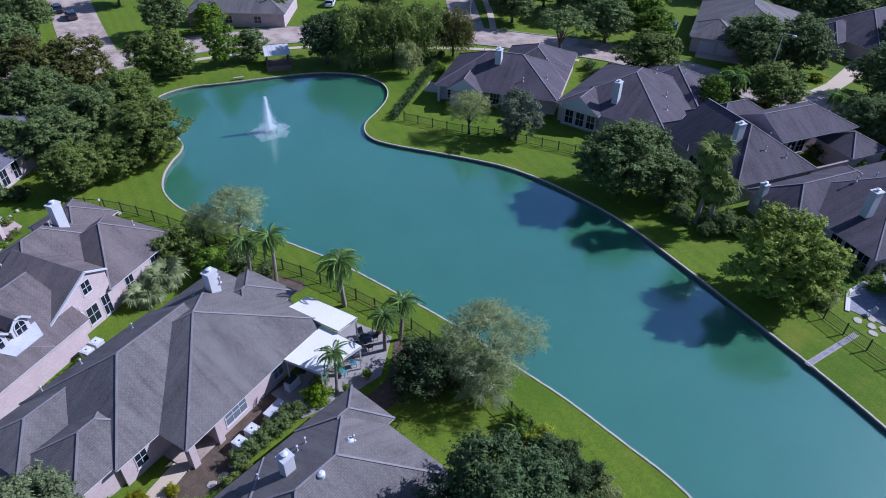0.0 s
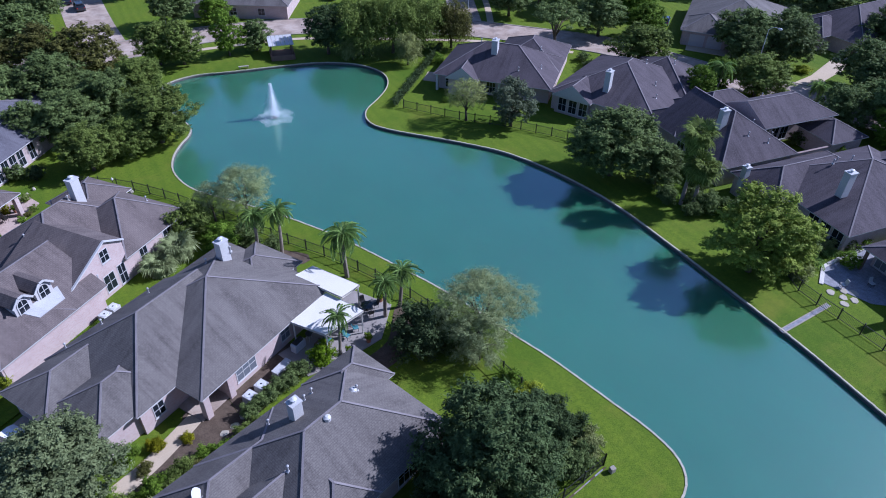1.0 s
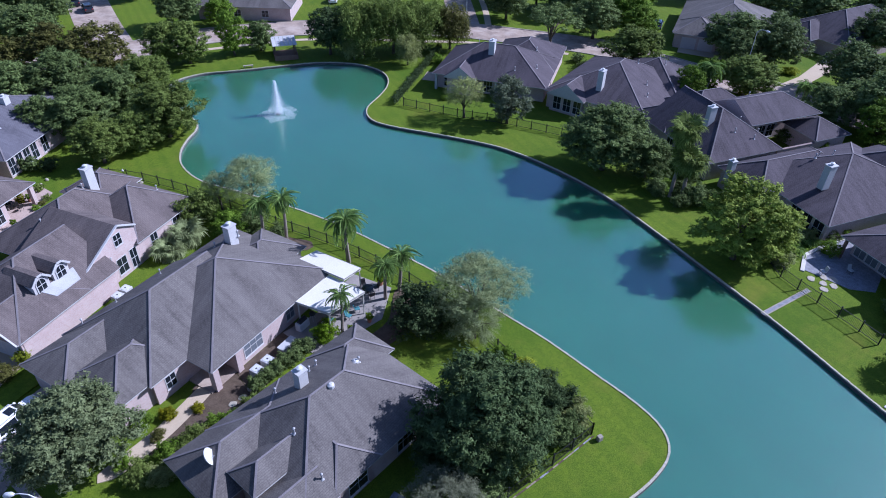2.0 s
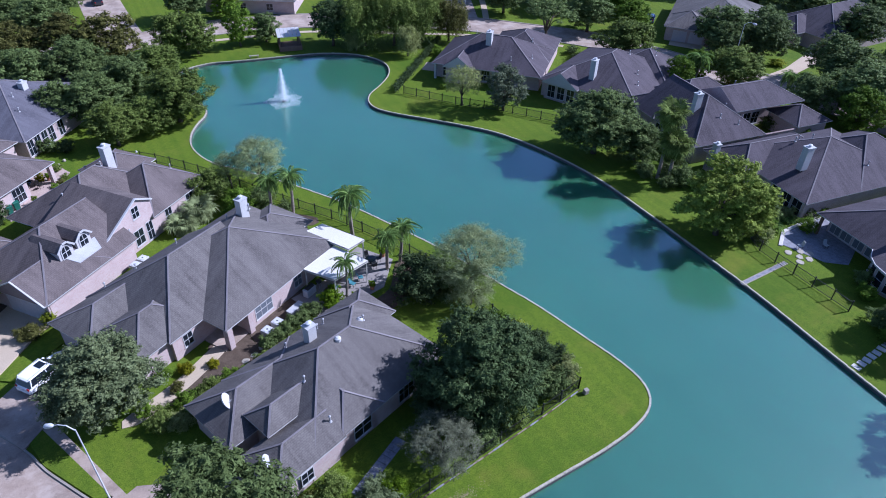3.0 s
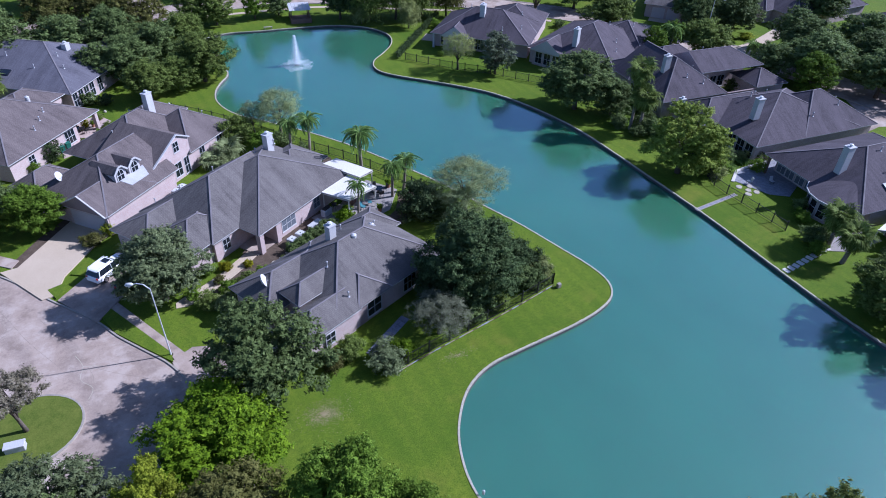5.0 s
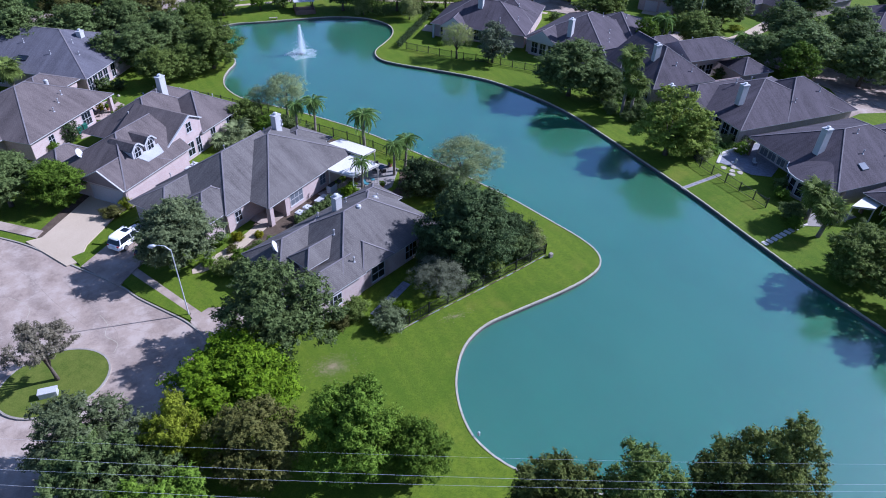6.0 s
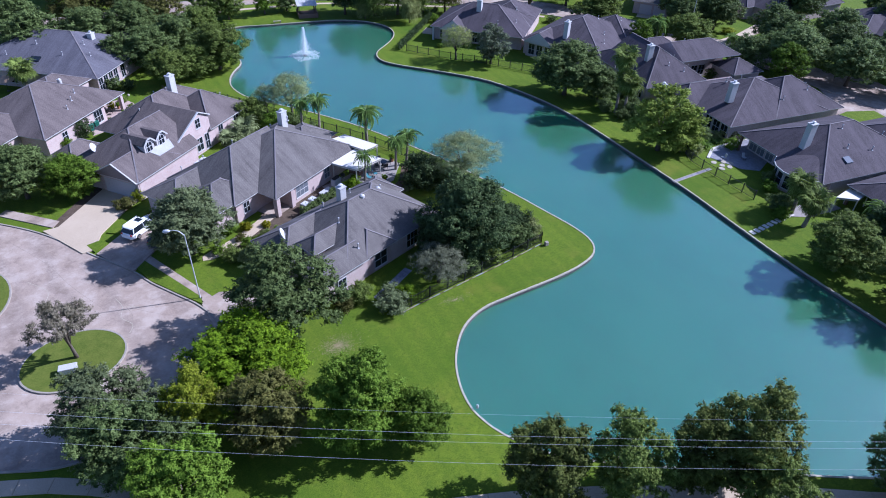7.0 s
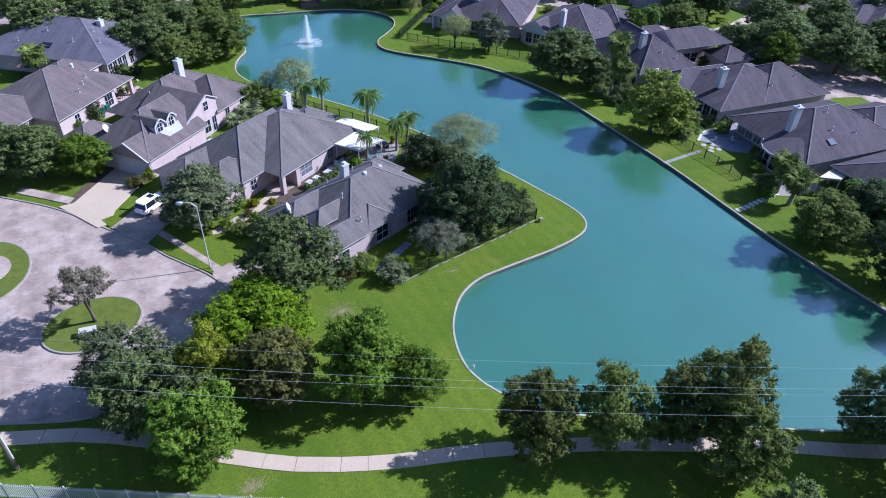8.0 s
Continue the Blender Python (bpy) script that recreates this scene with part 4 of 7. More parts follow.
for u in (20.0, 22.3):
    d = Shape()
    x, y = loc(u, 48.2)
    w, hh, back = 0.88, 1.6, 3.8
    prof = [(-w, 0), (w, 0), (w, hh), (w * 0.3, hh + 0.62), (-w * 0.3, hh + 0.62), (-w, hh)]
    d.loft([[(x + a, y, 4.0 + b) for a, b in prof], [(x + a, y + back, 4.0 + b) for a, b in prof]])
    dm = part("dormer", d, SIDING, house_l, "white dormer with a clipped gable")
    r = Shape()
    for a, b in (((-w - 0.16, hh - 0.1), (-w * 0.3, hh + 0.66)), ((-w * 0.3, hh + 0.66), (w * 0.3, hh + 0.66)), ((w * 0.3, hh + 0.66), (w + 0.16, hh - 0.1))):
        r.loft([[(x + a[0], y - 0.2, 4.0 + a[1]), (x + b[0], y - 0.2, 4.0 + b[1]), (x + b[0], y - 0.2, 4.12 + b[1]), (x + a[0], y - 0.2, 4.12 + a[1])], [(x + a[0], y + back, 4.0 + a[1]), (x + b[0], y + back, 4.0 + b[1]), (x + b[0], y + back, 4.12 + b[1]), (x + a[0], y + back, 4.12 + a[1])]])
    part("dormer_roof", r, SHINGLE_MID, dm, uv=True)
    e = Shape()
    for a, b in (((-w - 0.16, hh - 0.08), (-w * 0.3, hh + 0.68)), ((-w * 0.3, hh + 0.68), (w * 0.3, hh + 0.68)), ((w * 0.3, hh + 0.68), (w + 0.16, hh - 0.08))):
        e.strip((x + a[0], y - 0.24, 4.0 + a[1]), (x + b[0], y - 0.24, 4.0 + b[1]), 0.07, 0.2, -0.06)
    part("dormer_trim", e, TRIM, dm)
    arched_window(house_l, x, y - 0.02, 4.5, 0.95, 1.35, -90)
dish(house_l, *loc(17.0, 55.0), roof_z(blocks_l, 17.0, 55.0) - 0.1, 190, 0.5)

# houses further along the west bank
blocks_k = [B(26.3, 44, 63.0, 79.0, 7.0), B(20, 33, 67.5, 80, 5.6), B(38, 47.2, 71.6, 79.4, 4.8)]
house_k, loc = house(46, blocks_k, "pink brick house with a covered corner terrace", roof=SHINGLE_MID, walls={0: (26.9, 39.4, 63.6, 78.4)})
fit_vents(house_k, blocks_k, [(36, 66), (37.8, 66.8), (34, 65.2), (39.5, 71)])
for u, v in ((43.4, 63.6), (43.4, 69.5)):
    s = Shape(); x, y = loc(u, v); s.box(x - 0.28, x + 0.28, y - 0.28, y + 0.28, 0, 2.84, 0, 0.02)
    part("porch_column", s, BRICK, house_k, "square brick column", uv=True)
window(house_k, *loc(37.8, 63.6), 0.5, 1.8, 1.9, -90, 3)
window(house_k, *loc(39.4, 67), 0.3, 1.8, 2.1, 0, 3)
window(house_k, *loc(30.5, 63.6), 0.9, 1.0, 1.3, -90)
u, v = plan(46, -23.3, 76.4)
s = Shape(); x, y = loc(u, v); s.tube([(x, y, 5.6), (x, y, 6.3), (x, y, 6.45)], [0.3, 0.3, 0.1], 14)
part("roof_vent", s, TRIM, house_k, "round white roof vent")

blocks_j = [B(54.4, 75.0, 65.2, 92, 7.0), B(70, 80, 69, 80, 5.2)]
house_j, loc = house(52, blocks_j, "house with light grey shingle roof and tall windows", roof=SHINGLE_LIGHT, wall=BRICK_TAN)
fit_chimney(house_j, blocks_j, 52, -16.7, 96.0, 7.0, 1.1, 0.85)
fit_vents(house_j, blocks_j, [(59, 74), (61, 80), (60, 69.5), (58, 84), (62.5, 72)])
for u in (55.7, 57.2, 58.7, 60.2, 62.4):
    window(house_j, *loc(u, 65.7), 0.4, 1.15, 2.2, -90)
for v in (69.0, 73.0, 81.5):
    window(house_j, *loc(54.9, v), 0.7, 1.2, 1.6, 180)
s = Shape(); x, y = loc(57.5, 78.3); z = roof_z(blocks_j, 57.5, 78.3)
s.loft([[(x - 0.55, y - 0.9, z - 0.3), (x + 0.55, y - 0.9, z + 0.13), (x + 0.55, y + 0.9, z + 0.13), (x - 0.55, y + 0.9, z - 0.3)], [(x - 0.6, y - 0.9, z - 0.06), (x + 0.5, y - 0.9, z + 0.37), (x + 0.5, y + 0.9, z + 0.37), (x - 0.6, y + 0.9, z - 0.06)]])
part("skylight", s, GLASS, house_j, "dark glass skylight")

# houses on the east bank
blocks_z = [B(92.3, 107, 9.8, 30, 7.0), B(100, 114, 9.8, 22, 6.2), B(91.4, 98, 22.0, 27.6, 5.0, "gh")]
house_z, loc = house(43, blocks_z, "grey-roofed brick house behind a clipped hedge", roof=SHINGLE_DARK, walls={0: (93.8, 106.4, 10.4, 29.4)})
fit_chimney(house_z, blocks_z, 43, 57.4, 82.0, 8.3, 1.3, 1.0)
fit_vents(house_z, blocks_z, [(97, 12.6), (104, 14), (101, 24), (104, 20), (95, 16)])
for v in (20.2, 24.8, 27.4):
    window(house_z, *loc(93.8, v), 0.4, 1.5, 2.1, 180, 3)
for v in (18.6, 29.4):
    s = Shape(); x, y = loc(92.9, v); s.box(x - 0.2, x + 0.2, y - 0.2, y + 0.2, 0, 2.84, 0, 0.02)
    part("porch_column", s, TRIM, house_z, "white porch post")

blocks_a = [B(84.4, 104.5, 20.3, 38.2, 7.2), B(95, 108.0, 18.9, 32, 6.5), B(83.6, 92, 30.5, 37.2, 5.2, "gh")]
house_a, loc = house(25, blocks_a, "dark-roofed house with tall white-framed windows", roof=SHINGLE_DARK, wall=BRICK_TAN)
fit_chimney(house_a, blocks_a, 25, 66.7, 63.9, 7.75, 1.15, 0.9)
fit_vents(house_a, blocks_a, [(93, 24), (97, 27.4), (90, 22.6), (101, 24), (104, 26)])
for u, v in ((84.1, 31.8), (84.1, 33.6), (84.1, 35.4), (85.0, 25.6), (85.0, 27.4)):
    window(house_a, *loc(u, v), 0.5, 1.3, 2.1, 180)

blocks_b = [B(59.4, 72.6, 48.2, 63.4, 7.4, "hg"), B(70.0, 83.6, 52.4, 61.4, 7.3, "gh", 5.1), B(79.2, 86.2, 48.4, 55.4, 4.8), B(59.4, 69, 58.0, 66.4, 5.4), B(66.6, 78.6, 60.0, 68.6, 5.6)]
house_b, loc = house(-8, blocks_b, "dark-roofed brick house with a small courtyard", roof=SHINGLE_DARK, wall=BRICK_TAN, mass=BRICK_TAN, walls={1: (70.5, 83.0, 56.0, 60.9)})
fit_chimney(house_b, blocks_b, -8, 70.4, 44.9, 8.5, 1.1, 0.85)
fit_chimney(house_b, blocks_b, -8, 66.4, 36.6, 5.0, 0.8, 0.8)
fit_vents(house_b, blocks_b, [(71, 52), (69, 54), (76, 60), (66, 51.5), (68.6, 50.2)])
s = Shape(); x, y = loc(72.2, 48.7); s.box(x, x + 7.0, y - 0.12, y + 0.12, -0.1, 2.6); part("wall", s, BRICK_TAN, house_b, "low courtyard wall", uv=True)
s = Shape(); s.box(x, x + 7.0, y - 0.17, y + 0.17, 2.6, 2.7); part("wall_cap", s, BROWNCAP, house_b, "brick wall capping")
for u in (74.4, 76.4, 78.2):
    window(house_b, *loc(u, 56.0), 0.4, 1.4, 2.0, -90)
for v in (50.5, 52.5, 55, 57):
    window(house_b, *loc(59.9, v), 0.5, 1.4, 2.1, 180)
u, v = plan(-8, 64.0, 52.6)
dish(house_b, *loc(u + 0.6, v), 3.4, 100)

blocks_c = [B(62.9, 84.0, 31.0, 46.6, 7.0, "pp"), B(72.4, 87.4, 31.1, 44.6, 6.9), B(60.2, 77.0, 39.2, 47.4, 5.3)]
house_c, loc = house(-8, blocks_c, "dark-roofed brick house with a tall pale chimney", roof=SHINGLE_DARK, wall=BRICK_TAN, mass=BRICK)
fit_chimney(house_c, blocks_c, -8, 71.1, 26.7, 8.1, 1.15, 0.9)
fit_vents(house_c, blocks_c, [(69.8, 41), (71.2, 41.6), (72.4, 40.6), (76, 34), (82, 35), (85, 38)])
for v in (32.6, 34.4, 36.2):
    window(house_c, *loc(63.4, v), 0.5, 1.4, 2.1, 180)

blocks_d = [B(62.8, 84, 12.7, 29.2, 7.0), B(76, 92, 13, 26, 6.2)]
house_d, loc = house(-8, blocks_d, "dark-roofed house with a glazed bay and skylight", roof=SHINGLE_DARK, wall=BRICK_TAN, walls={0: (65.2, 83.5, 13.2, 28.7)})
fit_chimney(house_d, blocks_d, -8, 68.3, 10.6, 8.5, 1.15, 0.9)
fit_vents(house_d, blocks_d, [(71, 17), (75, 16), (72.5, 20), (79, 18)])
for v in (22.4, 24.2, 26.0, 27.6):
    window(house_d, *loc(65.2, v), 0.3, 1.4, 2.2, 180, 2, BLIND)
cx, cy = loc(64.4, 17.3)
ring = [(math.cos(i * math.tau / 16), math.sin(i * math.tau / 16)) for i in range(16)]
s = Shape(); s.loft([[(cx + 4.2 * a, cy + 4.2 * b, 3.0) for a, b in ring], [(cx + 3.2 + 0.06 * a, cy + 0.06 * b, 4.9) for a, b in ring]])
bay_roof = part("roof", s, SHINGLE_DARK, house_d, "round bay roof", uv=True)
s = Shape(); s.loft([[(cx + 4.22 * a, cy + 4.22 * b, 2.84) for a, b in ring], [(cx + 4.22 * a, cy + 4.22 * b, 3.02) for a, b in ring]]); part("gutter", s, TRIM, bay_roof, "white gutter")
s = Shape(); s.loft([[(cx + 3.7 * a, cy + 3.7 * b, -0.1) for a, b in ring], [(cx + 3.7 * a, cy + 3.7 * b, 2.85) for a, b in ring]]); part("wall", s, BRICK_TAN, house_d, uv=True)
for a in (123.75, 146.25, 168.75, 191.25, 213.75):
    window(house_d, cx + 3.63 * math.cos(radians(a)), cy + 3.63 * math.sin(radians(a)), 0.5, 1.0, 1.9, a, 1)
s = Shape(); x, y = loc(69.5, 15.2); z = roof_z(blocks_d, 69.5, 15.2)
s.loft([[(x - 0.6, y - 0.5, z - 0.2), (x + 0.6, y - 0.5, z - 0.2), (x + 0.6, y + 0.5, z + 0.2), (x - 0.6, y + 0.5, z + 0.2)], [(x - 0.6, y - 0.5, z - 0.02), (x + 0.6, y - 0.5, z - 0.02), (x + 0.6, y + 0.5, z + 0.42), (x - 0.6, y + 0.5, z + 0.42)]])
part("skylight", s, SKYGLASS, house_d, "pale glass skylight")
s = Shape(); x, y = loc(63.4, 28.6); s.box(x - 0.15, x + 0.15, y - 0.15, y + 0.15, 0, 2.84)
part("porch_column", s, WOOD, house_d, "dark timber post")

blocks_e = [B(66.5, 88, -10, 8.1, 7.0), B(64, 74, -12, -1, 5.4)]
house_e, loc = house(-5, blocks_e, "dark-roofed house with a covered white porch", roof=SHINGLE_DARK, wall=SIDING, walls={0: (70.0, 87.5, -9.5, 6.0)})
for v in (-3.5, 0, 3.4):
    window(house_e, *loc(70.0, v), 0.4, 1.6, 2.1, 180, 3)
for v in (-0.6, 3.6, 7.5):
    s = Shape(); x, y = loc(67.1, v); s.box(x - 0.16, x + 0.16, y - 0.16, y + 0.16, 0, 2.84)
    part("porch_column", s, WOOD, house_e, "dark timber post")
fit_vents(house_e, blocks_e, [(72, 3), (76, 1)])

blocks_n4 = [B(113, 138, 80, 100, 7.4), B(110, 122, 84, 94, 5.6)]
house_n4, loc = house(-20, blocks_n4, "dark-roofed house behind the back street oaks", roof=SHINGLE_DARK, wall=BRICK_TAN)
for v in (82, 87, 92):
    window(house_n4, *loc(113.5, v), 0.5, 1.4, 2.0, 180)

# far houses beyond the road
blocks_n = [B(-54, -33, 131.5, 146, 6.6)]
house_n, loc = house(-30, blocks_n, "brick house across the road behind trees", wall=BRICK_TAN)
for u in (-50, -45, -39):
    window(house_n, *loc(u, 132.0), 0.8, 1.4, 1.4, -90)
blocks_n2 = [B(131.5, 156, -16, 4.4, 7.4), B(130.6, 140, -5, 4.2, 5.6)]
house_n2, loc = house(37, blocks_n2, "large grey-roofed house with a double garage", wall=BRICK_TAN)
garage_door(house_n2, *loc(131.1, 0.8), 180, 2.6)
garage_door(house_n2, *loc(131.1, -2.6), 180, 2.6)
blocks_n3 = [B(126.5, 152, 59, 76, 7.4), B(124, 134, 66, 74, 5.4)]
house_n3, loc = house(0, blocks_n3, "grey-roofed house with a white chimney and dish", roof=SHINGLE_DARK, wall=BRICK_TAN)
dish(house_n3, *loc(131, 61.5), 3.8, 120)


# ---- trees and plants ----
def leaf_cloud(name, seed, clumps, leaves, size, drop=0.0):
    """A crown of leafy shoots that spring outward from clump centres (x, y, z, radius). drop: how far the shoots hang."""
    r = np.random.default_rng(seed)
    c = np.array(clumps)
    per = 14
    twigs = leaves // per
    leaves = twigs * per
    w = c[:, 3] ** 2
    k = r.choice(len(c), twigs, p=w / w.sum())
    d = r.normal(size=(twigs, 3))
    d /= np.linalg.norm(d, axis=1)[:, None]
    root = c[k, :3] + d * (c[k, 3] * 0.85 * r.random(twigs) ** 0.4)[:, None]
    heart = c[:, :3].mean(axis=0) * np.array((1, 1, 0.75))
    out = root - heart
    out /= np.linalg.norm(out, axis=1)[:, None] + 1e-6
    way = out * 0.7 + d * 0.35 + r.normal(size=(twigs, 3)) * 0.35 + np.array((0, 0, -2.4 if drop else 0.3))
    way /= np.linalg.norm(way, axis=1)[:, None]
    reach = c[k, 3] * (0.30 + 1.15 * r.random(twigs) ** 2.5) + drop * 0.85 * r.random(twigs)
    f = (np.arange(per) + 0.7) / per
    line = root[:, None, :] + way[:, None, :] * (reach[:, None] * f[None, :])[:, :, None]
    line[:, :, 2] -= (reach[:, None] * f[None, :] ** 2) * 0.12
    p = line.reshape(-1, 3)
    p = p + r.normal(size=p.shape) * size * 0.42
    nrm = r.normal(size=(leaves, 3)) * 0.65 + np.repeat(out, per, axis=0) * 0.35 + np.array((0, 0, 0.55))
    nrm /= np.linalg.norm(nrm, axis=1)[:, None]
    a = np.repeat(way, per, axis=0) * 0.9 + r.normal(size=(leaves, 3)) * 0.6
    a -= nrm * (a * nrm).sum(axis=1)[:, None]
    a /= np.linalg.norm(a, axis=1)[:, None]
    b = np.cross(nrm, a)
    ln = (size * (0.65 + 0.7 * r.random(leaves)))[:, None]
    wd = ln * (0.15 if drop else 0.24)
    v = np.stack([p - a * ln * 0.4 - b * wd, p - a * ln * 0.4 + b * wd, p + a * ln * 0.6], axis=1).reshape(-1, 3)
    me = bpy.data.meshes.new(name)
    me.vertices.add(len(v))
    me.vertices.foreach_set("co", v.ravel())
    me.loops.add(leaves * 3)
    me.loops.foreach_set("vertex_index", np.arange(leaves * 3))
    me.polygons.add(leaves)
    me.polygons.foreach_set("loop_start", np.arange(leaves) * 3)
    me.materials.append(LEAF["green"])
    me.update(calc_edges=True)
    return me


def tuft_cloud(name, seed, tufts, leaves, size, shoots=0.3):
    """A crown of small leaf tufts (x, y, z, radius): leaves face outward on each tuft, short shoots break its outline."""
    r = np.random.default_rng(seed)
    c = np.array(tufts)
    w = c[:, 3] ** 2
    k = r.choice(len(c), leaves, p=w / w.sum())
    heart = c[:, :3].mean(axis=0) * np.array((1, 1, 0.8))
    away = c[k, :3] - heart
    away /= np.linalg.norm(away, axis=1)[:, None] + 1e-6
    d = r.normal(size=(leaves, 3)) + away * 0.55 + np.array((0, 0, 0.25))
    d /= np.linalg.norm(d, axis=1)[:, None]
    far = c[k, 3] * (0.45 + 0.55 * r.random(leaves) ** 0.6)
    out = r.random(leaves) < shoots
    stem = r.integers(0, 7, leaves)
    lean = np.stack([np.sin(stem * 2.4 + k), np.cos(stem * 1.7 + k * 1.3), 0.35 * np.sin(stem + k * 0.7)], axis=1)
    twig = lean + away * 0.9 + np.array((0, 0, 0.35))
    twig /= np.linalg.norm(twig, axis=1)[:, None]
    d = np.where(out[:, None], twig + r.normal(size=(leaves, 3)) * 0.10, d)
    far = np.where(out, c[k, 3] * (0.5 + 1.15 * r.random(leaves)), far)
    p = c[k, :3] + d * far[:, None] * np.array((1, 1, 0.82))
    nrm = d * 0.8 + r.normal(size=(leaves, 3)) * 0.42 + np.array((0, 0, 0.35))
    nrm /= np.linalg.norm(nrm, axis=1)[:, None]
    a = d * 0.4 + r.normal(size=(leaves, 3))
    a -= nrm * (a * nrm).sum(axis=1)[:, None]
    a /= np.linalg.norm(a, axis=1)[:, None]
    b = np.cross(nrm, a)
    ln = (size * (0.6 + 0.8 * r.random(leaves)))[:, None]
    wd = ln * 0.27
    v = np.stack([p - a * ln * 0.4 - b * wd, p - a * ln * 0.4 + b * wd, p + a * ln * 0.6], axis=1).reshape(-1, 3)
    me = bpy.data.meshes.new(name)
    me.vertices.add(len(v))
    me.vertices.foreach_set("co", v.ravel())
    me.loops.add(leaves * 3)
    me.loops.foreach_set("vertex_index", np.arange(leaves * 3))
    me.polygons.add(leaves)
    me.polygons.foreach_set("loop_start", np.arange(leaves) * 3)
    me.materials.append(LEAF["green"])
    me.update(calc_edges=True)
    return me


def lobe_set(seed, n, rx, rz, zc, fat, low=-0.9, open_=0.0):
    """Large boughs spread over an uneven crown: (x, y, z, radius)."""
    r, out = random.Random(seed), []
    for i in range(n):
        h = low + (1 - low) * (i + 0.5) / n
        a = i * 2.39996 + r.uniform(-0.35, 0.35)
        ring = math.sqrt(max(0.0, 1 - min(1, abs(h)) ** 2)) * (0.6 + r.uniform(-0.12, 0.16))
        k = r.uniform(0.82, 1.16)
        out.append((rx * ring * math.cos(a) * k, rx * ring * math.sin(a) * k, zc + rz * h * 0.68 * r.uniform(0.85, 1.12), rx * fat * r.uniform(0.75, 1.25) * (1 - 0.25 * max(0, h))))
    if not open_:
        out += [(0, 0, zc, rx * fat * 1.1), (0, 0, zc - rz * 0.4, rx * fat)]
    return out


def tuft_set(seed, lobes, per, size):
    """Small tufts over the outer side of each bough."""
    r, out = random.Random(seed), []
    for x, y, z, rad in lobes:
        for i in range(per):
            h = -0.75 + 1.7 * (i + 0.5) / per
            a = i * 2.39996 + r.uniform(-0.6, 0.6)
            ring = math.sqrt(max(0.0, 1 - min(1.0, h * h)))
            k = rad * r.uniform(0.72, 1.12)
            out.append((x + k * ring * math.cos(a), y + k * ring * math.sin(a), z + 0.85 * k * h, size * r.uniform(0.6, 1.3)))
    return out


def clump_set(seed, n, rx, rz, zc, rc, low=-0.55):
    """Clump centres spread through an uneven ellipsoid, for hanging foliage."""
    r = random.Random(seed)
    out = []
    while len(out) < n:
        x, y, z = (r.uniform(-1, 1) for _ in range(3))
        d = math.sqrt(x * x + y * y + z * z)
        if d > 1 or d < 0.25 or z < low:
            continue
        a = math.atan2(y, x)
        k = (0.9 - 0.06 * math.cos(3 * a)) * (1 - 0.10 * math.cos(4 * a + 5 * z))
        out.append((x * rx * k, y * rx * k, zc + z * rz, rc * r.uniform(0.65, 1.25)))
    return out


def trunk_shape(seed, clumps, fork, r0, tall):
    """A tapered trunk that forks into limbs towards the clumps."""
    r, s = random.Random(seed), Shape()
    lean = (r.uniform(-0.2, 0.2), r.uniform(-0.2, 0.2))
    s.tube([(0, 0, -0.1), (lean[0] * 0.3, lean[1] * 0.3, fork * 0.4), (lean[0], lean[1], fork), (lean[0] * 1.3, lean[1] * 1.3, tall * 0.75)], [r0 * 1.35, r0, r0 * 0.8, r0 * 0.2], 8)
    for x, y, z, _ in r.sample(clumps, min(9, len(clumps))):
        m = (lean[0] + x * 0.4 + r.uniform(-0.3, 0.3), lean[1] + y * 0.4 + r.uniform(-0.3, 0.3), fork + (z - fork) * 0.55)
        s.tube([(lean[0], lean[1], fork * r.uniform(0.7, 1.0)), m, (x, y, z)], [r0 * 0.5, r0 * 0.3, r0 * 0.08], 6)
    return s


FORMS = {}
# form: seed, boughs, crown half height, crown centre, bough size, lowest bough, tufts a bough, tuft size, leaves, leaf size, shoots, open middle
for form, seed, n, rz, zc, fat, low, per, tuft, leaves, size, shoots, open_ in (
        ("round", 11, 19, 3.9, 4.1, 0.36, -0.95, 13, 0.46, 48000, 0.19, 0.45, 0),
        ("broad", 12, 21, 3.7, 4.3, 0.34, -0.8, 13, 0.44, 48000, 0.19, 0.48, 0),
        ("ragged", 13, 17, 4.3, 4.3, 0.32, -0.95, 10, 0.44, 38000, 0.19, 0.62, 0),
        ("loose", 14, 13, 2.4, 5.5, 0.29, -0.35, 7, 0.44, 15000, 0.17, 0.50, 1),
        ("airy", 18, 26, 3.1, 4.8, 0.30, -0.7, 11, 0.44, 44000, 0.092, 0.6, 1),
        ("bush", 16, 11, 3.1, 2.7, 0.46, -0.95, 8, 0.75, 9500, 0.34, 0.35, 0)):
    lobes = lobe_set(seed, n, 3.3, rz, zc, fat, low, open_)
    tufts = tuft_set(seed, lobes, per, tuft)
    wood = trunk_shape(seed, lobes, 2.2, 0.2, 6.0).mesh("trunk", [BARK], True)
    FORMS[form] = (tuft_cloud("crown", seed, tufts, leaves, size, shoots), wood)
    FORMS["mid_" + form] = (tuft_cloud("crown", seed + 50, tufts, leaves * 50 // 100, size * 1.25, shoots), wood)
    FORMS["far_" + form] = (tuft_cloud("crown", seed + 90, tufts, leaves * 40 // 100, size * 1.45, shoots), wood)
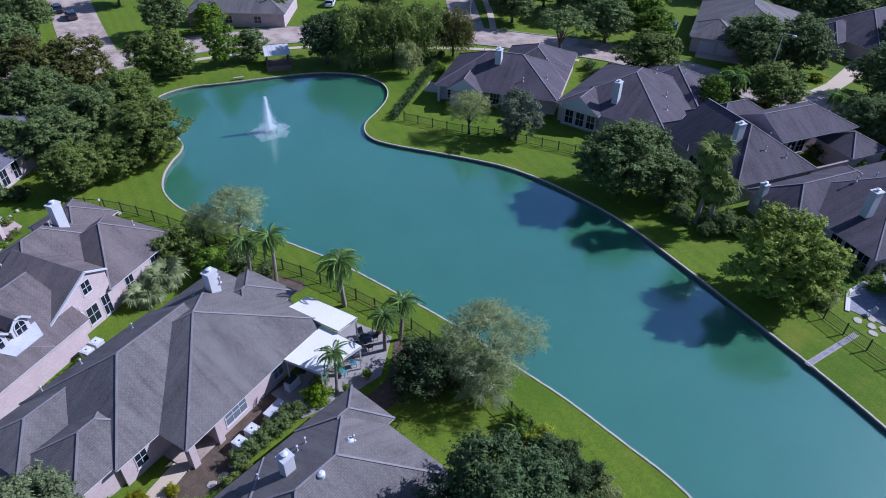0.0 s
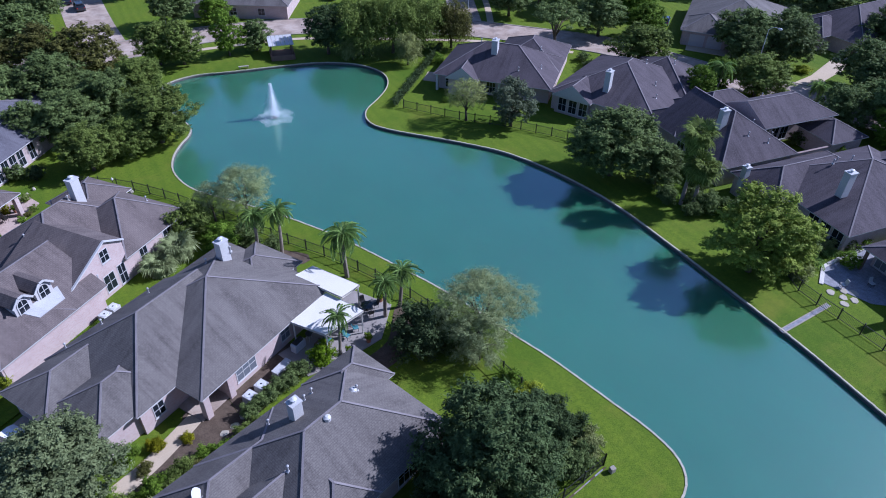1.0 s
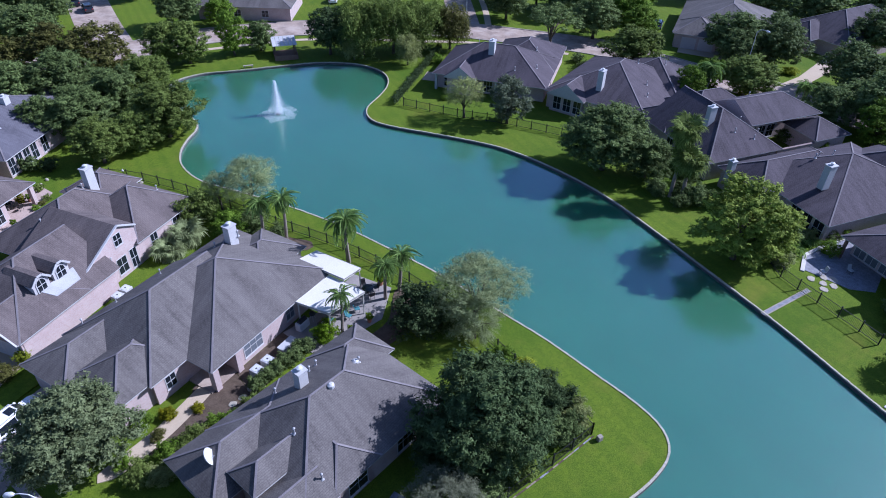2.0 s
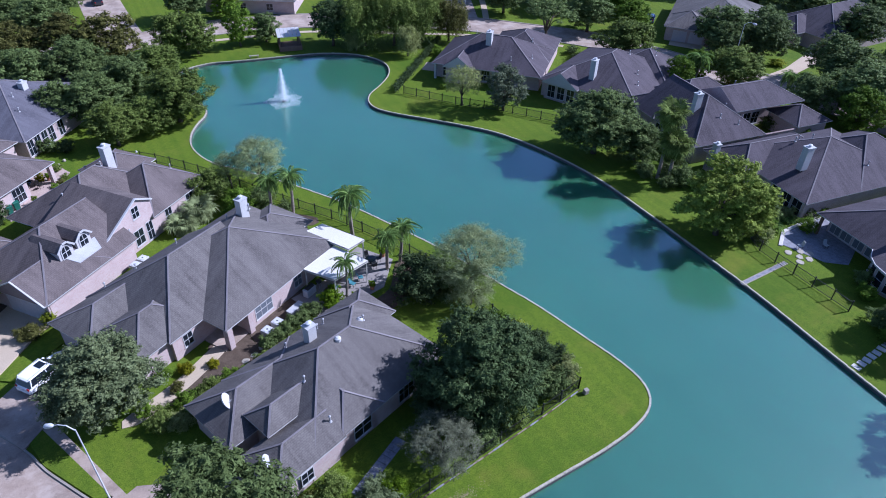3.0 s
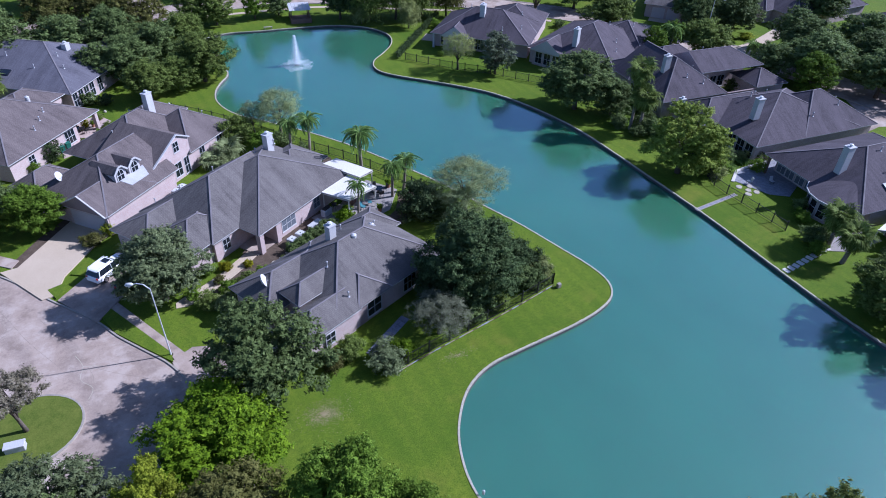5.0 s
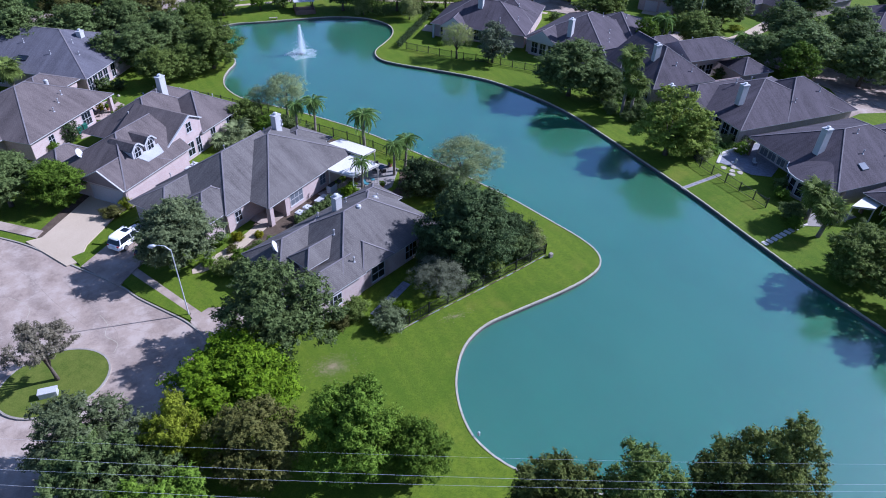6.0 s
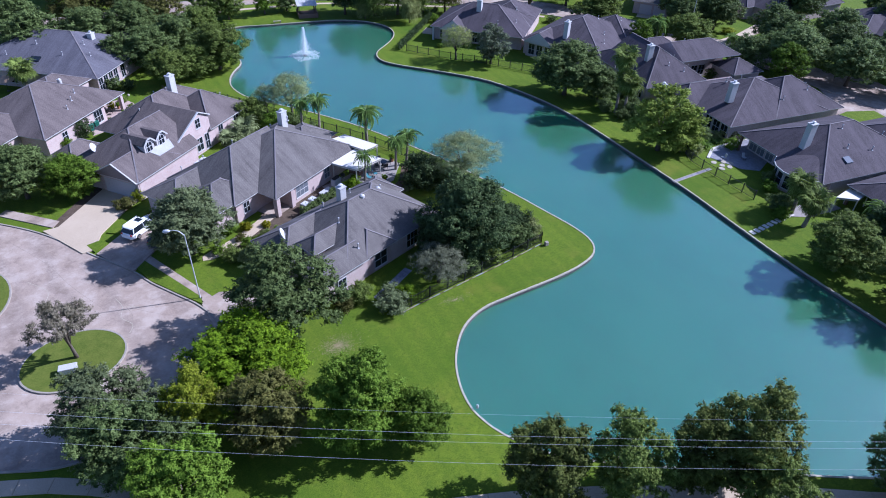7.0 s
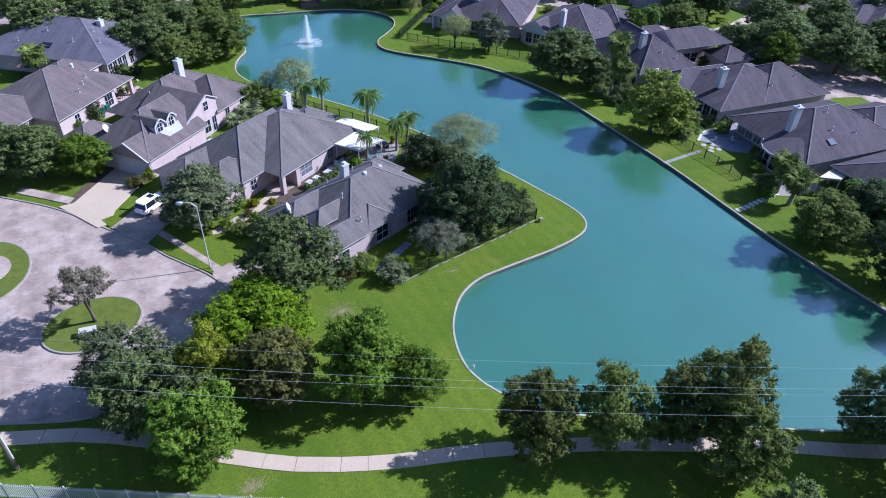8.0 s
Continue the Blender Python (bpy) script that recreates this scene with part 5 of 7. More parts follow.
for form, seed, n, rz, zc, rc, leaves, size, drop, low in (("weeping", 15, 64, 3.0, 5.0, 0.9, 36000, 0.30, 2.4, -0.6), ("wispy", 17, 60, 2.9, 4.8, 0.62, 24000, 0.15, 0.9, -0.75)):
    cl = clump_set(seed, n, 3.3, rz, zc, rc, low)
    wood = trunk_shape(seed, cl, 2.2, 0.2, 6.0).mesh("trunk", [BARK], True)
    FORMS[form] = (leaf_cloud("crown", seed, cl, leaves, size, drop), wood)
    FORMS["mid_" + form] = (leaf_cloud("crown", seed + 50, cl, leaves * 45 // 100, size * 1.25, drop), wood)
    FORMS["far_" + form] = (leaf_cloud("crown", seed + 90, cl, leaves * 22 // 100, size * 1.8, drop), wood)
tree_count = 0


def tree(x, y, r, h, leaf, form, label, name="tree"):
    """A tree or shrub of crown radius r and height h (the forms are 4 m and 8 m)."""
    global tree_count
    tree_count += 1
    far = "far_" if x > 72 or y > 106 else "mid_" if (x > 62 or y > 62) and not (form == "round" and x < 62) else ""
    crown_mesh, trunk_mesh = FORMS[far + form]
    t = thing(name, x, y, 0, (tree_count * 77) % 360, label, "shrub" if name == "shrub" else "tree", "shrubs" if name == "shrub" else "trees")
    tall = 5.6 if form == "bush" else 8.0
    if form != "bush":
        tk = new("trunk", trunk_mesh)
        tk.parent = t
        tk.scale = (r / 4, r / 4, h / tall)
    cr = new("crown", crown_mesh)
    cr.parent = t
    cr.scale = (r / 3.8, r / 3.8, h / tall)
    cr.material_slots[0].link = "OBJECT"
    cr.material_slots[0].material = LEAF[leaf]
    return t


def shrub(x, y, r, h, leaf, label):
    return tree(x, y, r, h, leaf, "bush", label, "shrub")


def frond_mesh(length, seed):
    """One palm leaf: an arching rib with long leaflets that hang on both sides."""
    s, r = Shape(), random.Random(seed)
    n = 36

    def rib(f):
        return length * f * (1 - 0.12 * f), length * (0.62 * f - 1.30 * f * f)
    for i in range(n):
        f = 0.06 + 0.94 * (i + 0.5) / n
        x, z = rib(f)
        for side in (-1, 1):
            ll = (0.14 + 0.46 * math.sin(math.pi * min(1, f * 0.85 + 0.12))) * (0.75 + 0.4 * r.random()) * length * 0.5
            hang = r.uniform(0.65, 1.05)
            mid = (x + ll * 0.30, side * ll * 0.36, z - ll * 0.12)
            tip = (x + ll * 0.52, side * ll * 0.50, z - ll * hang)
            w = 0.055 * length / 2
            s.face([(x - w, 0, z), (mid[0] - w, mid[1], mid[2]), tip, (mid[0] + w, mid[1] + side * w, mid[2])])
    s.tube([(rib(f)[0], 0, rib(f)[1]) for f in (0, 0.25, 0.5, 0.75, 1.0)], [0.035, 0.03, 0.022, 0.014, 0.006], 4)
    return s.mesh("frond", [LEAF["palm"]])


def fan_mesh(length, seed):
    """One fan leaf: a stalk and a round spray of pointed blades with hanging tips."""
    s, r = Shape(), random.Random(seed)
    stalk = length * 0.5
    s.tube([(0, 0, 0), (stalk * 0.5, 0, stalk * 0.12), (stalk, 0, stalk * 0.06)], [0.03, 0.024, 0.016], 4)
    for i in range(26):
        a = radians(-115 + 230 * i / 25 + r.uniform(-3, 3))
        ll = length * 0.58 * (0.8 + 0.3 * r.random()) * (0.75 + 0.25 * math.cos(a * 0.6))
        x0, z0, c, sn = stalk, stalk * 0.06, math.cos(a), math.sin(a)
        mid = (x0 + ll * 0.6 * c, ll * 0.6 * sn, z0 + ll * 0.02)
        tip = (x0 + ll * c, ll * sn, z0 - ll * r.uniform(0.2, 0.5))
        w = 0.05 * length / 2
        s.face([(x0, 0, z0), (mid[0] + w * sn, mid[1] - w * c, mid[2]), tip, (mid[0] - w * sn, mid[1] + w * c, mid[2] - 0.03)])
    return s.mesh("frond", [LEAF["palm"]])


FANS = [fan_mesh(2.3, 31), fan_mesh(2.0, 32), fan_mesh(1.7, 33)]
FRONDS = [frond_mesh(2.3, 21), frond_mesh(2.0, 22), frond_mesh(1.6, 23)]


def palm(x, y, h, reach, label, fronds=34, thick=0.16, leaf="palm", skirt=58, fan=False):
    t = thing("palm_tree", x, y, 0, (x * 37) % 360, label, "palm tree", "palm trees")
    s = Shape()
    pts, rad = [], []
    for i in range(9):
        f = i / 8
        pts.append((0.25 * math.sin(f * 2), 0.15 * f, h * f - 0.1))
        rad.append(thick * (1.3 - 0.45 * f + 0.08 * (i % 2)))
    s.tube(pts, rad, 9)
    part("trunk", s, PALMBARK, t)
    r = random.Random(int(x * 10))
    for i in range(fronds):
        ob = new("frond", (FANS if fan else FRONDS)[i % 3])
        ob.parent = t
        k = reach / 2.3 * r.uniform(0.85, 1.1)
        m = pose(pts[-1][0], pts[-1][1], h - 0.1, 0, 0, i * 137.5 + r.uniform(-12, 12)) @ pose(0, 0, 0, r.uniform(-20, 20), -42 + (42 + skirt) * (i / fronds) ** 1.2 + r.uniform(-8, 8), 0)
        ob.matrix_local = m @ Matrix.Diagonal((k, k, k, 1))
        ob.material_slots[0].link = "OBJECT"
        ob.material_slots[0].material = LEAF[leaf]
    return t


# along the footpath and the end of the lake
tree(-27.8, 18.9, 3.6, 6.9, "rust", "loose", "thin greyish-brown tree on a grass island")
tree(-26.0, 7.0, 4.6, 7.8, "sage", "ragged", "dull grey-olive tree at the street's edge")
tree(-25.2, 3.2, 4.4, 8.0, "dark", "ragged", "dark tree leaning over the footpath")
tree(-19.6, 3.3, 2.9, 8.8, "bright", "ragged", "bright yellow-green tree among darker ones")
tree(-13.7, 8.1, 6.0, 7.4, "vivid", "round", "broad yellow-green tree by the street")
tree(-21.4, 0.6, 3.2, 6.6, "dark", "ragged", "dark tree filling the gap in the row")
tree(-14.5, 0.2, 4.2, 8.2, "brown", "ragged", "brownish-green tree beside the lawn")
tree(-22.0, -3.2, 4.5, 8.6, "green", "ragged", "bright green tree over the white fence")
tree(-7.2, -2.5, 4.2, 10.0, "green", "round", "fresh green tree standing in the lawn")
tree(-3.1, -5.0, 2.8, 6.2, "green", "round", "small round dark green tree")
tree(-8.7, 13.1, 6.1, 9.9, "dark", "ragged", "dense dark green oak beside the house")
tree(-14.2, 30.8, 5.0, 8.4, "sage", "broad", "grey-green oak over the parked cars")
tree(14.7, 16.4, 5.4, 10.8, "deep", "round", "large dark oak at the corner of the house")
tree(18.2, 15.6, 2.8, 5.2, "deep", "ragged", "small dark tree by the fence")
tree(11.0, 17.5, 2.8, 6.0, "deep", "round", "dark tree close to the house wall")
tree(8.9, 12.9, 3.5, 4.8, "grey", "airy", "grey-leaved small tree by the fence")
tree(22.8, 31.0, 5.6, 7.3, "willow", "airy", "pale thin-leaved willow leaning over the lake")
tree(21.2, 28.6, 3.4, 4.6, "willow", "wispy", "light green willow shoots at the bank")
tree(2.9, -14.8, 4.1, 8.5, "drab", "ragged", "dark olive tree between footpath and lake")
tree(8.6, -17.4, 3.7, 9.1, "olive", "ragged", "olive tree between footpath and lake")
tree(14.3, -19.8, 3.4, 8.6, "drab", "ragged", "tall uneven tree between footpath and lake")
tree(17.8, -21.0, 4.2, 10.8, "drab", "ragged", "tallest uneven tree by the footpath")
tree(16.2, -25.0, 3.8, 7.6, "olive", "ragged", "brownish tree below the footpath")
# this tree and the next three are added, nearly all unseen, to shade the lawn
tree(32.5, -30.0, 4.4, 9.6, "deep", "ragged", "dark tree by the lake's end")
tree(29.0, -34.4, 4.2, 9.0, "dark", "ragged", "unseen dark tree added below the footpath for shade")
tree(21.5, -37.0, 4.6, 9.0, "dark", "broad", "unseen dark tree added south of the footpath for shade")
tree(13.0, -31.5, 3.8, 7.6, "dark", "ragged", "unseen dark tree added south of the footpath for shade")
tree(28.6, -27.4, 3.0, 8.4, "dark", "ragged", "dark tree by the lake's end")
tree(-30.5, 52.6, 5.2, 7.6, "dark", "broad", "broad dull green oak on the front lawn")
tree(-25.0, 50.2, 3.8, 6.4, "green", "round", "green tree beside the driveway")
tree(-35.5, 55.0, 5.0, 7.6, "dark", "broad", "dark tree on the front lawn")
shrub(2.4, 11.4, 2.1, 2.2, "sage", "rough green shrub at the lawn's edge")
shrub(4.3, 11.9, 1.2, 1.9, "vivid", "rough green shrub with large leaves")
shrub(-0.3, 14.2, 1.5, 2.2, "olive", "low olive shrub at the house wall")
shrub(-2.4, 13.6, 1.2, 1.8, "brown", "dry brown shrub at the house wall")
shrub(21.8, 14.6, 1.5, 2.4, "dark", "dark shrub at the fence corner")
shrub(20.2, 15.4, 1.8, 2.8, "dark", "dark shrub behind the fence")
for x, y, r, h, k in ((22.6, 22.2, 1.3, 1.9, "bright"), (23.2, 19.6, 1.5, 2.4, "deep"), (23.3, 17.4, 1.6, 2.6, "deep"), (23.7, 15.4, 1.4, 2.2, "pale"), (22.2, 24.6, 1.2, 1.6, "green"), (21.6, 20.4, 1.8, 3.0, "deep"), (21.4, 17.6, 1.9, 3.4, "deep"), (13.2, 23.6, 0.8, 0.9, "green"), (14.6, 21.9, 0.9, 1.1, "green"), (12.2, 25.4, 0.7, 0.8, "vivid")):
    shrub(x, y, r, h, k, "leafy shrub along the lake-side fence")
palm(21.6, 23.6, 0.9, 1.5, "dark spiky low palm beside the fence", 40, 0.16)
shrub(15.0, 20.9, 1.9, 3.4, "deep", "dense dark shrub under the oak")
shrub(12.6, 15.4, 2.3, 3.6, "deep", "dense dark shrub under the oak")
shrub(14.6, 14.2, 1.8, 2.6, "deep", "dense dark shrub under the oak")
shrub(13.0, 13.4, 1.6, 1.9, "dark", "low dark shrub behind the fence")
shrub(16.2, 13.6, 1.5, 1.8, "olive", "low olive shrub behind the fence")
shrub(17.1, 32.8, 3.4, 4.4, "deep", "dense dark round shrub by the patio")
shrub(19.6, 31.4, 2.0, 3.0, "dark", "dark shrub by the patio")
shrub(8.1, 35.4, 1.4, 2.0, "vivid", "rounded green shrub by the patio")
for x, y, r in ((0.2, 32.3, 0.85), (1.3, 32.9, 0.9), (2.4, 33.4, 0.9), (3.5, 34.0, 0.95), (4.7, 34.4, 1.0), (5.8, 34.9, 1.0)):
    shrub(x, y, r, 1.45, "dark", "clipped dark green hedge shrub by the house")
for x, y, r, k in ((-5.0, 28.6, 1.0, "brown"), (-6.9, 27.8, 1.2, "olive"), (-9.0, 26.8, 1.2, "pale"), (-3.3, 28.6, 0.9, "olive"), (-1.8, 29.8, 0.8, "green"), (-8.6, 31.0, 0.7, "brown"), (-5.0, 32.4, 0.6, "yellow"), (-11.6, 29.6, 0.9, "green"), (0.6, 31.2, 0.7, "olive")):
    shrub(x, y, r, 1.25 * r, k, "untidy garden shrub in the mulch")
for x, y, r, k in ((-6.0, 29.2, 1.2, "olive"), (-8.2, 28.4, 1.3, "green"), (-4.0, 30.0, 0.9, "green"), (-10.5, 27.5, 1.3, "olive"), (-7.4, 32.8, 0.8, "yellow"), (-9.4, 33.0, 0.9, "green"), (-2.8, 29.4, 1.0, "green"), (-0.8, 30.6, 0.9, "olive")):
    shrub(x, y, r, 1.3 * r, k, "loose garden shrub beside the walk")
shrub(-17.8, 45.9, 1.0, 1.7, "bright", "round clipped shrub beside the garage")
shrub(-19.8, 44.4, 1.3, 1.5, "brown", "dry brown ornamental grass by the driveway")
shrub(-11.4, 48.0, 1.0, 1.2, "green", "green shrub against the wall")
shrub(-9.6, 49.4, 0.9, 1.1, "green", "green shrub against the wall")
# gardens and shore of the west bank
tree(8.5, 61.8, 4.2, 7.4, "willow", "airy", "pale grey-green umbrella-shaped tree at the lake's edge")
tree(4.9, 63.2, 2.6, 5.6, "willow", "airy", "smaller pale tree at the fence")
shrub(1.6, 61.6, 2.8, 4.2, "olive", "tall green shrub beside the house")
shrub(4.6, 57.6, 2.4, 2.8, "green", "green shrub behind the fence")
shrub(7.2, 57.2, 1.8, 2.6, "dark", "dark shrub under palms")
shrub(9.4, 54.4, 1.3, 1.6, "dark", "low shrub in the mulch bed")
shrub(-7.3, 76.7, 1.2, 1.5, "sunny", "rounded pale green shrub on the lawn")
shrub(-6.1, 76.2, 1.0, 1.3, "sunny", "rounded pale green shrub by the fence")
shrub(-4.0, 73.4, 0.8, 1.0, "yellow", "small yellow-green shrub on the lawn")
shrub(-22.2, 68.1, 1.45, 2.7, "deep", "dark round shrub at the terrace")
shrub(-24.6, 65.6, 1.0, 1.4, "green", "green shrub at the house wall")
shrub(-17.2, 76.6, 0.7, 1.3, "yellow", "yellow flowering shrub on the terrace")
shrub(-15.0, 78.8, 0.8, 0.9, "olive", "low shrub on the terrace")
tree(3.0, 86.8, 5.7, 9.0, "olive", "round", "broad olive-green tree on the west shore")
tree(-1.6, 84.8, 3.4, 6.4, "olive", "round", "olive-green tree on the west shore")
tree(-6.6, 82.8, 4.4, 6.6, "olive", "broad", "low spreading tree near the fence")
tree(-7.8, 93.0, 5.2, 8.0, "dark", "round", "dark tree behind the shore")
tree(-12.9, 93.6, 3.8, 7.0, "dark", "broad", "dark tree beside the grey-roofed house")
tree(-2.5, 97.0, 4.8, 8.6, "dark", "round", "dark tree in the western grove")
tree(3.0, 100.6, 4.8, 8.4, "olive", "round", "tree in the western grove")
tree(-9.0, 104, 6.0, 9.6, "dark", "broad", "dark tree in the western grove")
tree(-16.5, 104, 6.0, 9.2, "dark", "broad", "dark tree behind the grey-roofed house")
tree(-26, 104, 6.4, 9.6, "dark", "broad", "dark tree at the far street")
tree(-3.0, 112, 6.6, 10.6, "brown", "ragged", "tall brownish tree in the western grove")
tree(-10.0, 116, 6.4, 10.0, "brown", "ragged", "brownish tree in the western grove")
tree(-18, 116, 6.0, 9.6, "brown", "ragged", "brownish tree by the far street")
tree(-28, 117, 6.0, 9.0, "dark", "broad", "dark tree by the far street")
tree(-13, 135, 6.2, 8.6, "dark", "broad", "dark street tree by the side street")
tree(-20, 144, 6.2, 8.6, "dark", "broad", "dark broad tree along the side street")
# north end
tree(8.4, 117.2, 4.0, 8.2, "olive", "round", "tree on the north lawn by the road")
tree(12.2, 115.4, 4.2, 8.2, "olive", "round", "tree on the north lawn by the road")
tree(20.6, 116.2, 3.6, 8.4, "green", "ragged", "green tree on the north lawn")
tree(26.0, 116.6, 3.4, 6.0, "dark", "round", "dark low tree on the north lawn")
tree(37.4, 108.6, 5.2, 9.0, "deep", "broad", "dark moss-hung tree on the north shore")
tree(43.0, 105.6, 5.6, 11.0, "olive", "weeping", "tall moss-hung tree on the north shore")
tree(48.6, 103.6, 5.6, 11.4, "olive", "weeping", "tall moss-hung tree on the north shore")
tree(55.0, 103.0, 5.2, 10.4, "olive", "weeping", "drooping olive tree by the road")
tree(60.0, 101.0, 4.2, 9.0, "brown", "weeping", "drooping brownish tree by the road")
tree(40.4, 103.9, 2.2, 4.6, "pale", "weeping", "small pale weeping tree standing at the bank")
tree(48.4, 97.0, 2.6, 6.0, "pale", "weeping", "grey moss hanging to the lawn")
tree(15.0, 137, 5.6, 8.8, "dark", "broad", "dark tree across the road")
tree(22.5, 134.4, 3.6, 6.4, "green", "round", "green tree before the far house")
tree(37, 140, 5.6, 8.2, "dark", "broad", "dark tree across the road")
tree(58, 130, 6.0, 8.8, "dark", "broad", "dark tree across the road")
tree(86, 123, 6.2, 9.0, "dark", "broad", "dark tree beyond the side street")
tree(81, 112, 5.6, 8.6, "dark", "broad", "dark tree beyond the side street")
tree(95, 108, 6.4, 9.0, "dark", "broad", "dark tree across the road")
tree(105, 100, 6.2, 9.0, "green", "broad", "tree across the road")
# east bank
tree(46.2, 72.4, 3.7, 7.1, "pale", "airy", "rounded yellowish tree behind the fence")
tree(51.4, 67.6, 4.0, 7.7, "moss", "ragged", "pale grey-green tree on the east lawn")
tree(55.3, 49.0, 7.2, 9.7, "dark", "broad", "broad dark oak on the east shore")
tree(59.2, 44.4, 3.8, 6.4, "dark", "round", "dark tree beside the oak")
tree(55.2, 25.4, 6.2, 10.0, "sunny", "ragged", "tall olive tree on the east shore")
for x, y, r, h in ((57.9, 36.6, 1.3, 1.7), (59.8, 38.4, 1.5, 2.2), (57.4, 40.2, 1.2, 1.6), (61.0, 36.6, 1.4, 2.4)):
    shrub(x, y, r, h, "dark", "dark shrub at the foot of shaggy palms")
tree(58.2, 23.6, 3.6, 7.0, "sunny", "ragged", "olive tree beside the shore tree")
tree(52.2, -7.0, 5.0, 7.2, "olive", "ragged", "grey-olive tree on the east shore")
tree(60.8, -8.0, 4.8, 7.6, "deep", "round", "dark tree by the covered porch")
tree(53.5, -16.0, 5.0, 8.2, "deep", "ragged", "dark tree on the east shore")
tree(54.0, -24.0, 4.8, 8.2, "deep", "ragged", "dark tree at the end of the east shore")
for x, y, r, h, k in ((57.8, 5.2, 1.8, 2.2, "dark"), (56.2, 3.6, 1.3, 1.5, "green"), (59.5, 22.2, 1.5, 1.6, "pale"), (61.5, 23.0, 1.4, 1.5, "green"), (64.0, 25.0, 1.8, 2.4, "dark"), (63.0, 27.4, 1.6, 2.2, "dark"), (60.2, 36.2, 1.6, 2.4, "dark"), (62.0, 34.4, 1.5, 2.2, "dark"), (57.8, 41.0, 1.5, 2.0, "dark"), (60.4, 51.8, 1.6, 2.0, "dark"), (59.0, 58.8, 1.4, 2.0, "green"), (66.4, 20.6, 1.3, 1.6, "green"), (69.6, 22.6, 1.2, 1.4, "green"), (63.0, -1.5, 1.4, 1.8, "dark"), (59.6, -2.2, 1.4, 1.6, "dark"), (79.0, 84.0, 1.4, 1.6, "dark"), (77.0, 79.0, 1.8, 2.0, "dark"), (47.0, 80.0, 0.9, 0.8, "green"), (54.0, 95.2, 1.2, 1.8, "green"), (90.5, 33.5, 1.4, 1.4, "yellow"), (93.5, 51.5, 1.5, 1.5, "green"), (95.5, 58.0, 1.2, 1.2, "yellow")):
    shrub(x, y, r, h, k, "garden shrub beside an east-bank house")
tree(86.0, 76.0, 6.2, 8.4, "olive", "round", "street tree behind the east houses")
tree(78.2, 91.6, 6.4, 9.0, "dark", "loose", "dark branching tree by the road")
tree(90.4, 93.0, 6.2, 9.0, "dark", "broad", "dark tree across the road")
tree(98.0, 88.0, 4.6, 7.4, "green", "broad", "street tree across the road")
tree(88.6, 60.9, 3.2, 7.0, "green", "ragged", "bright green tree behind the houses")
tree(94.5, 57.2, 5.6, 7.4, "olive", "broad", "low spreading street tree")
shrub(112.0, 60.6, 1.6, 1.3, "bright", "yellow-green shrub beside the far drive")
tree(107.3, 71.4, 6.8, 9.4, "dark", "broad", "large dark oak by the far street")
tree(110.8, 63.9, 5.6, 9.2, "dark", "broad", "large dark oak by the far street")
# two oaks added to shade the verge between the larger ones
tree(103.6, 67.6, 4.2, 7.6, "dark", "broad", "dark oak by the far street")
tree(116.0, 68.6, 5.6, 8.8, "dark", "broad", "dark oak added before the far garage for shade")
# three trees added at the far edge to throw shade on the lawn
tree(143.0, 78.0, 7.0, 9.6, "dark", "broad", "dark tree added behind far houses for shade")
tree(150.0, 68.0, 7.0, 9.6, "dark", "broad", "dark tree added behind far houses for shade")
tree(139.0, 88.0, 6.5, 9.0, "dark", "broad", "dark tree added behind far houses for shade")
tree(96.6, 43.2, 4.2, 7.4, "dark", "round", "dark tree behind the courtyard house")
tree(103.0, 38.0, 7.0, 9.6, "dark", "broad", "dark oak behind the east houses")
tree(97.5, 35.0, 4.6, 7.6, "green", "ragged", "tree behind the east houses")
tree(108.0, 28.5, 6.4, 9.2, "dark", "broad", "dark oak along the back street")
tree(111.0, 45.5, 6.6, 8.6, "dark", "broad", "dark oak along the back street")
tree(116.0, 36.0, 6.0, 8.6, "dark", "broad", "dark oak along the back street")
tree(114.6, 51.6, 5.2, 8.8, "dark", "broad", "dark oak beside the far drive")
tree(125.0, 43.0, 6.0, 9.0, "dark", "broad", "dark oak before a far house")
tree(121.0, 28.0, 6.6, 9.6, "dark", "broad", "dark oak along the back street")
tree(113.0, 19.5, 5.0, 8.4, "dark", "round", "dark oak along the back street")
tree(127.0, 17.0, 6.2, 9.2, "dark", "broad", "dark oak beyond the back street")
tree(136.0, 60.0, 6.0, 9.0, "dark", "broad", "dark tree between far houses")
tree(104.0, 8.0, 5.4, 8.4, "dark", "broad", "dark tree along the back street")
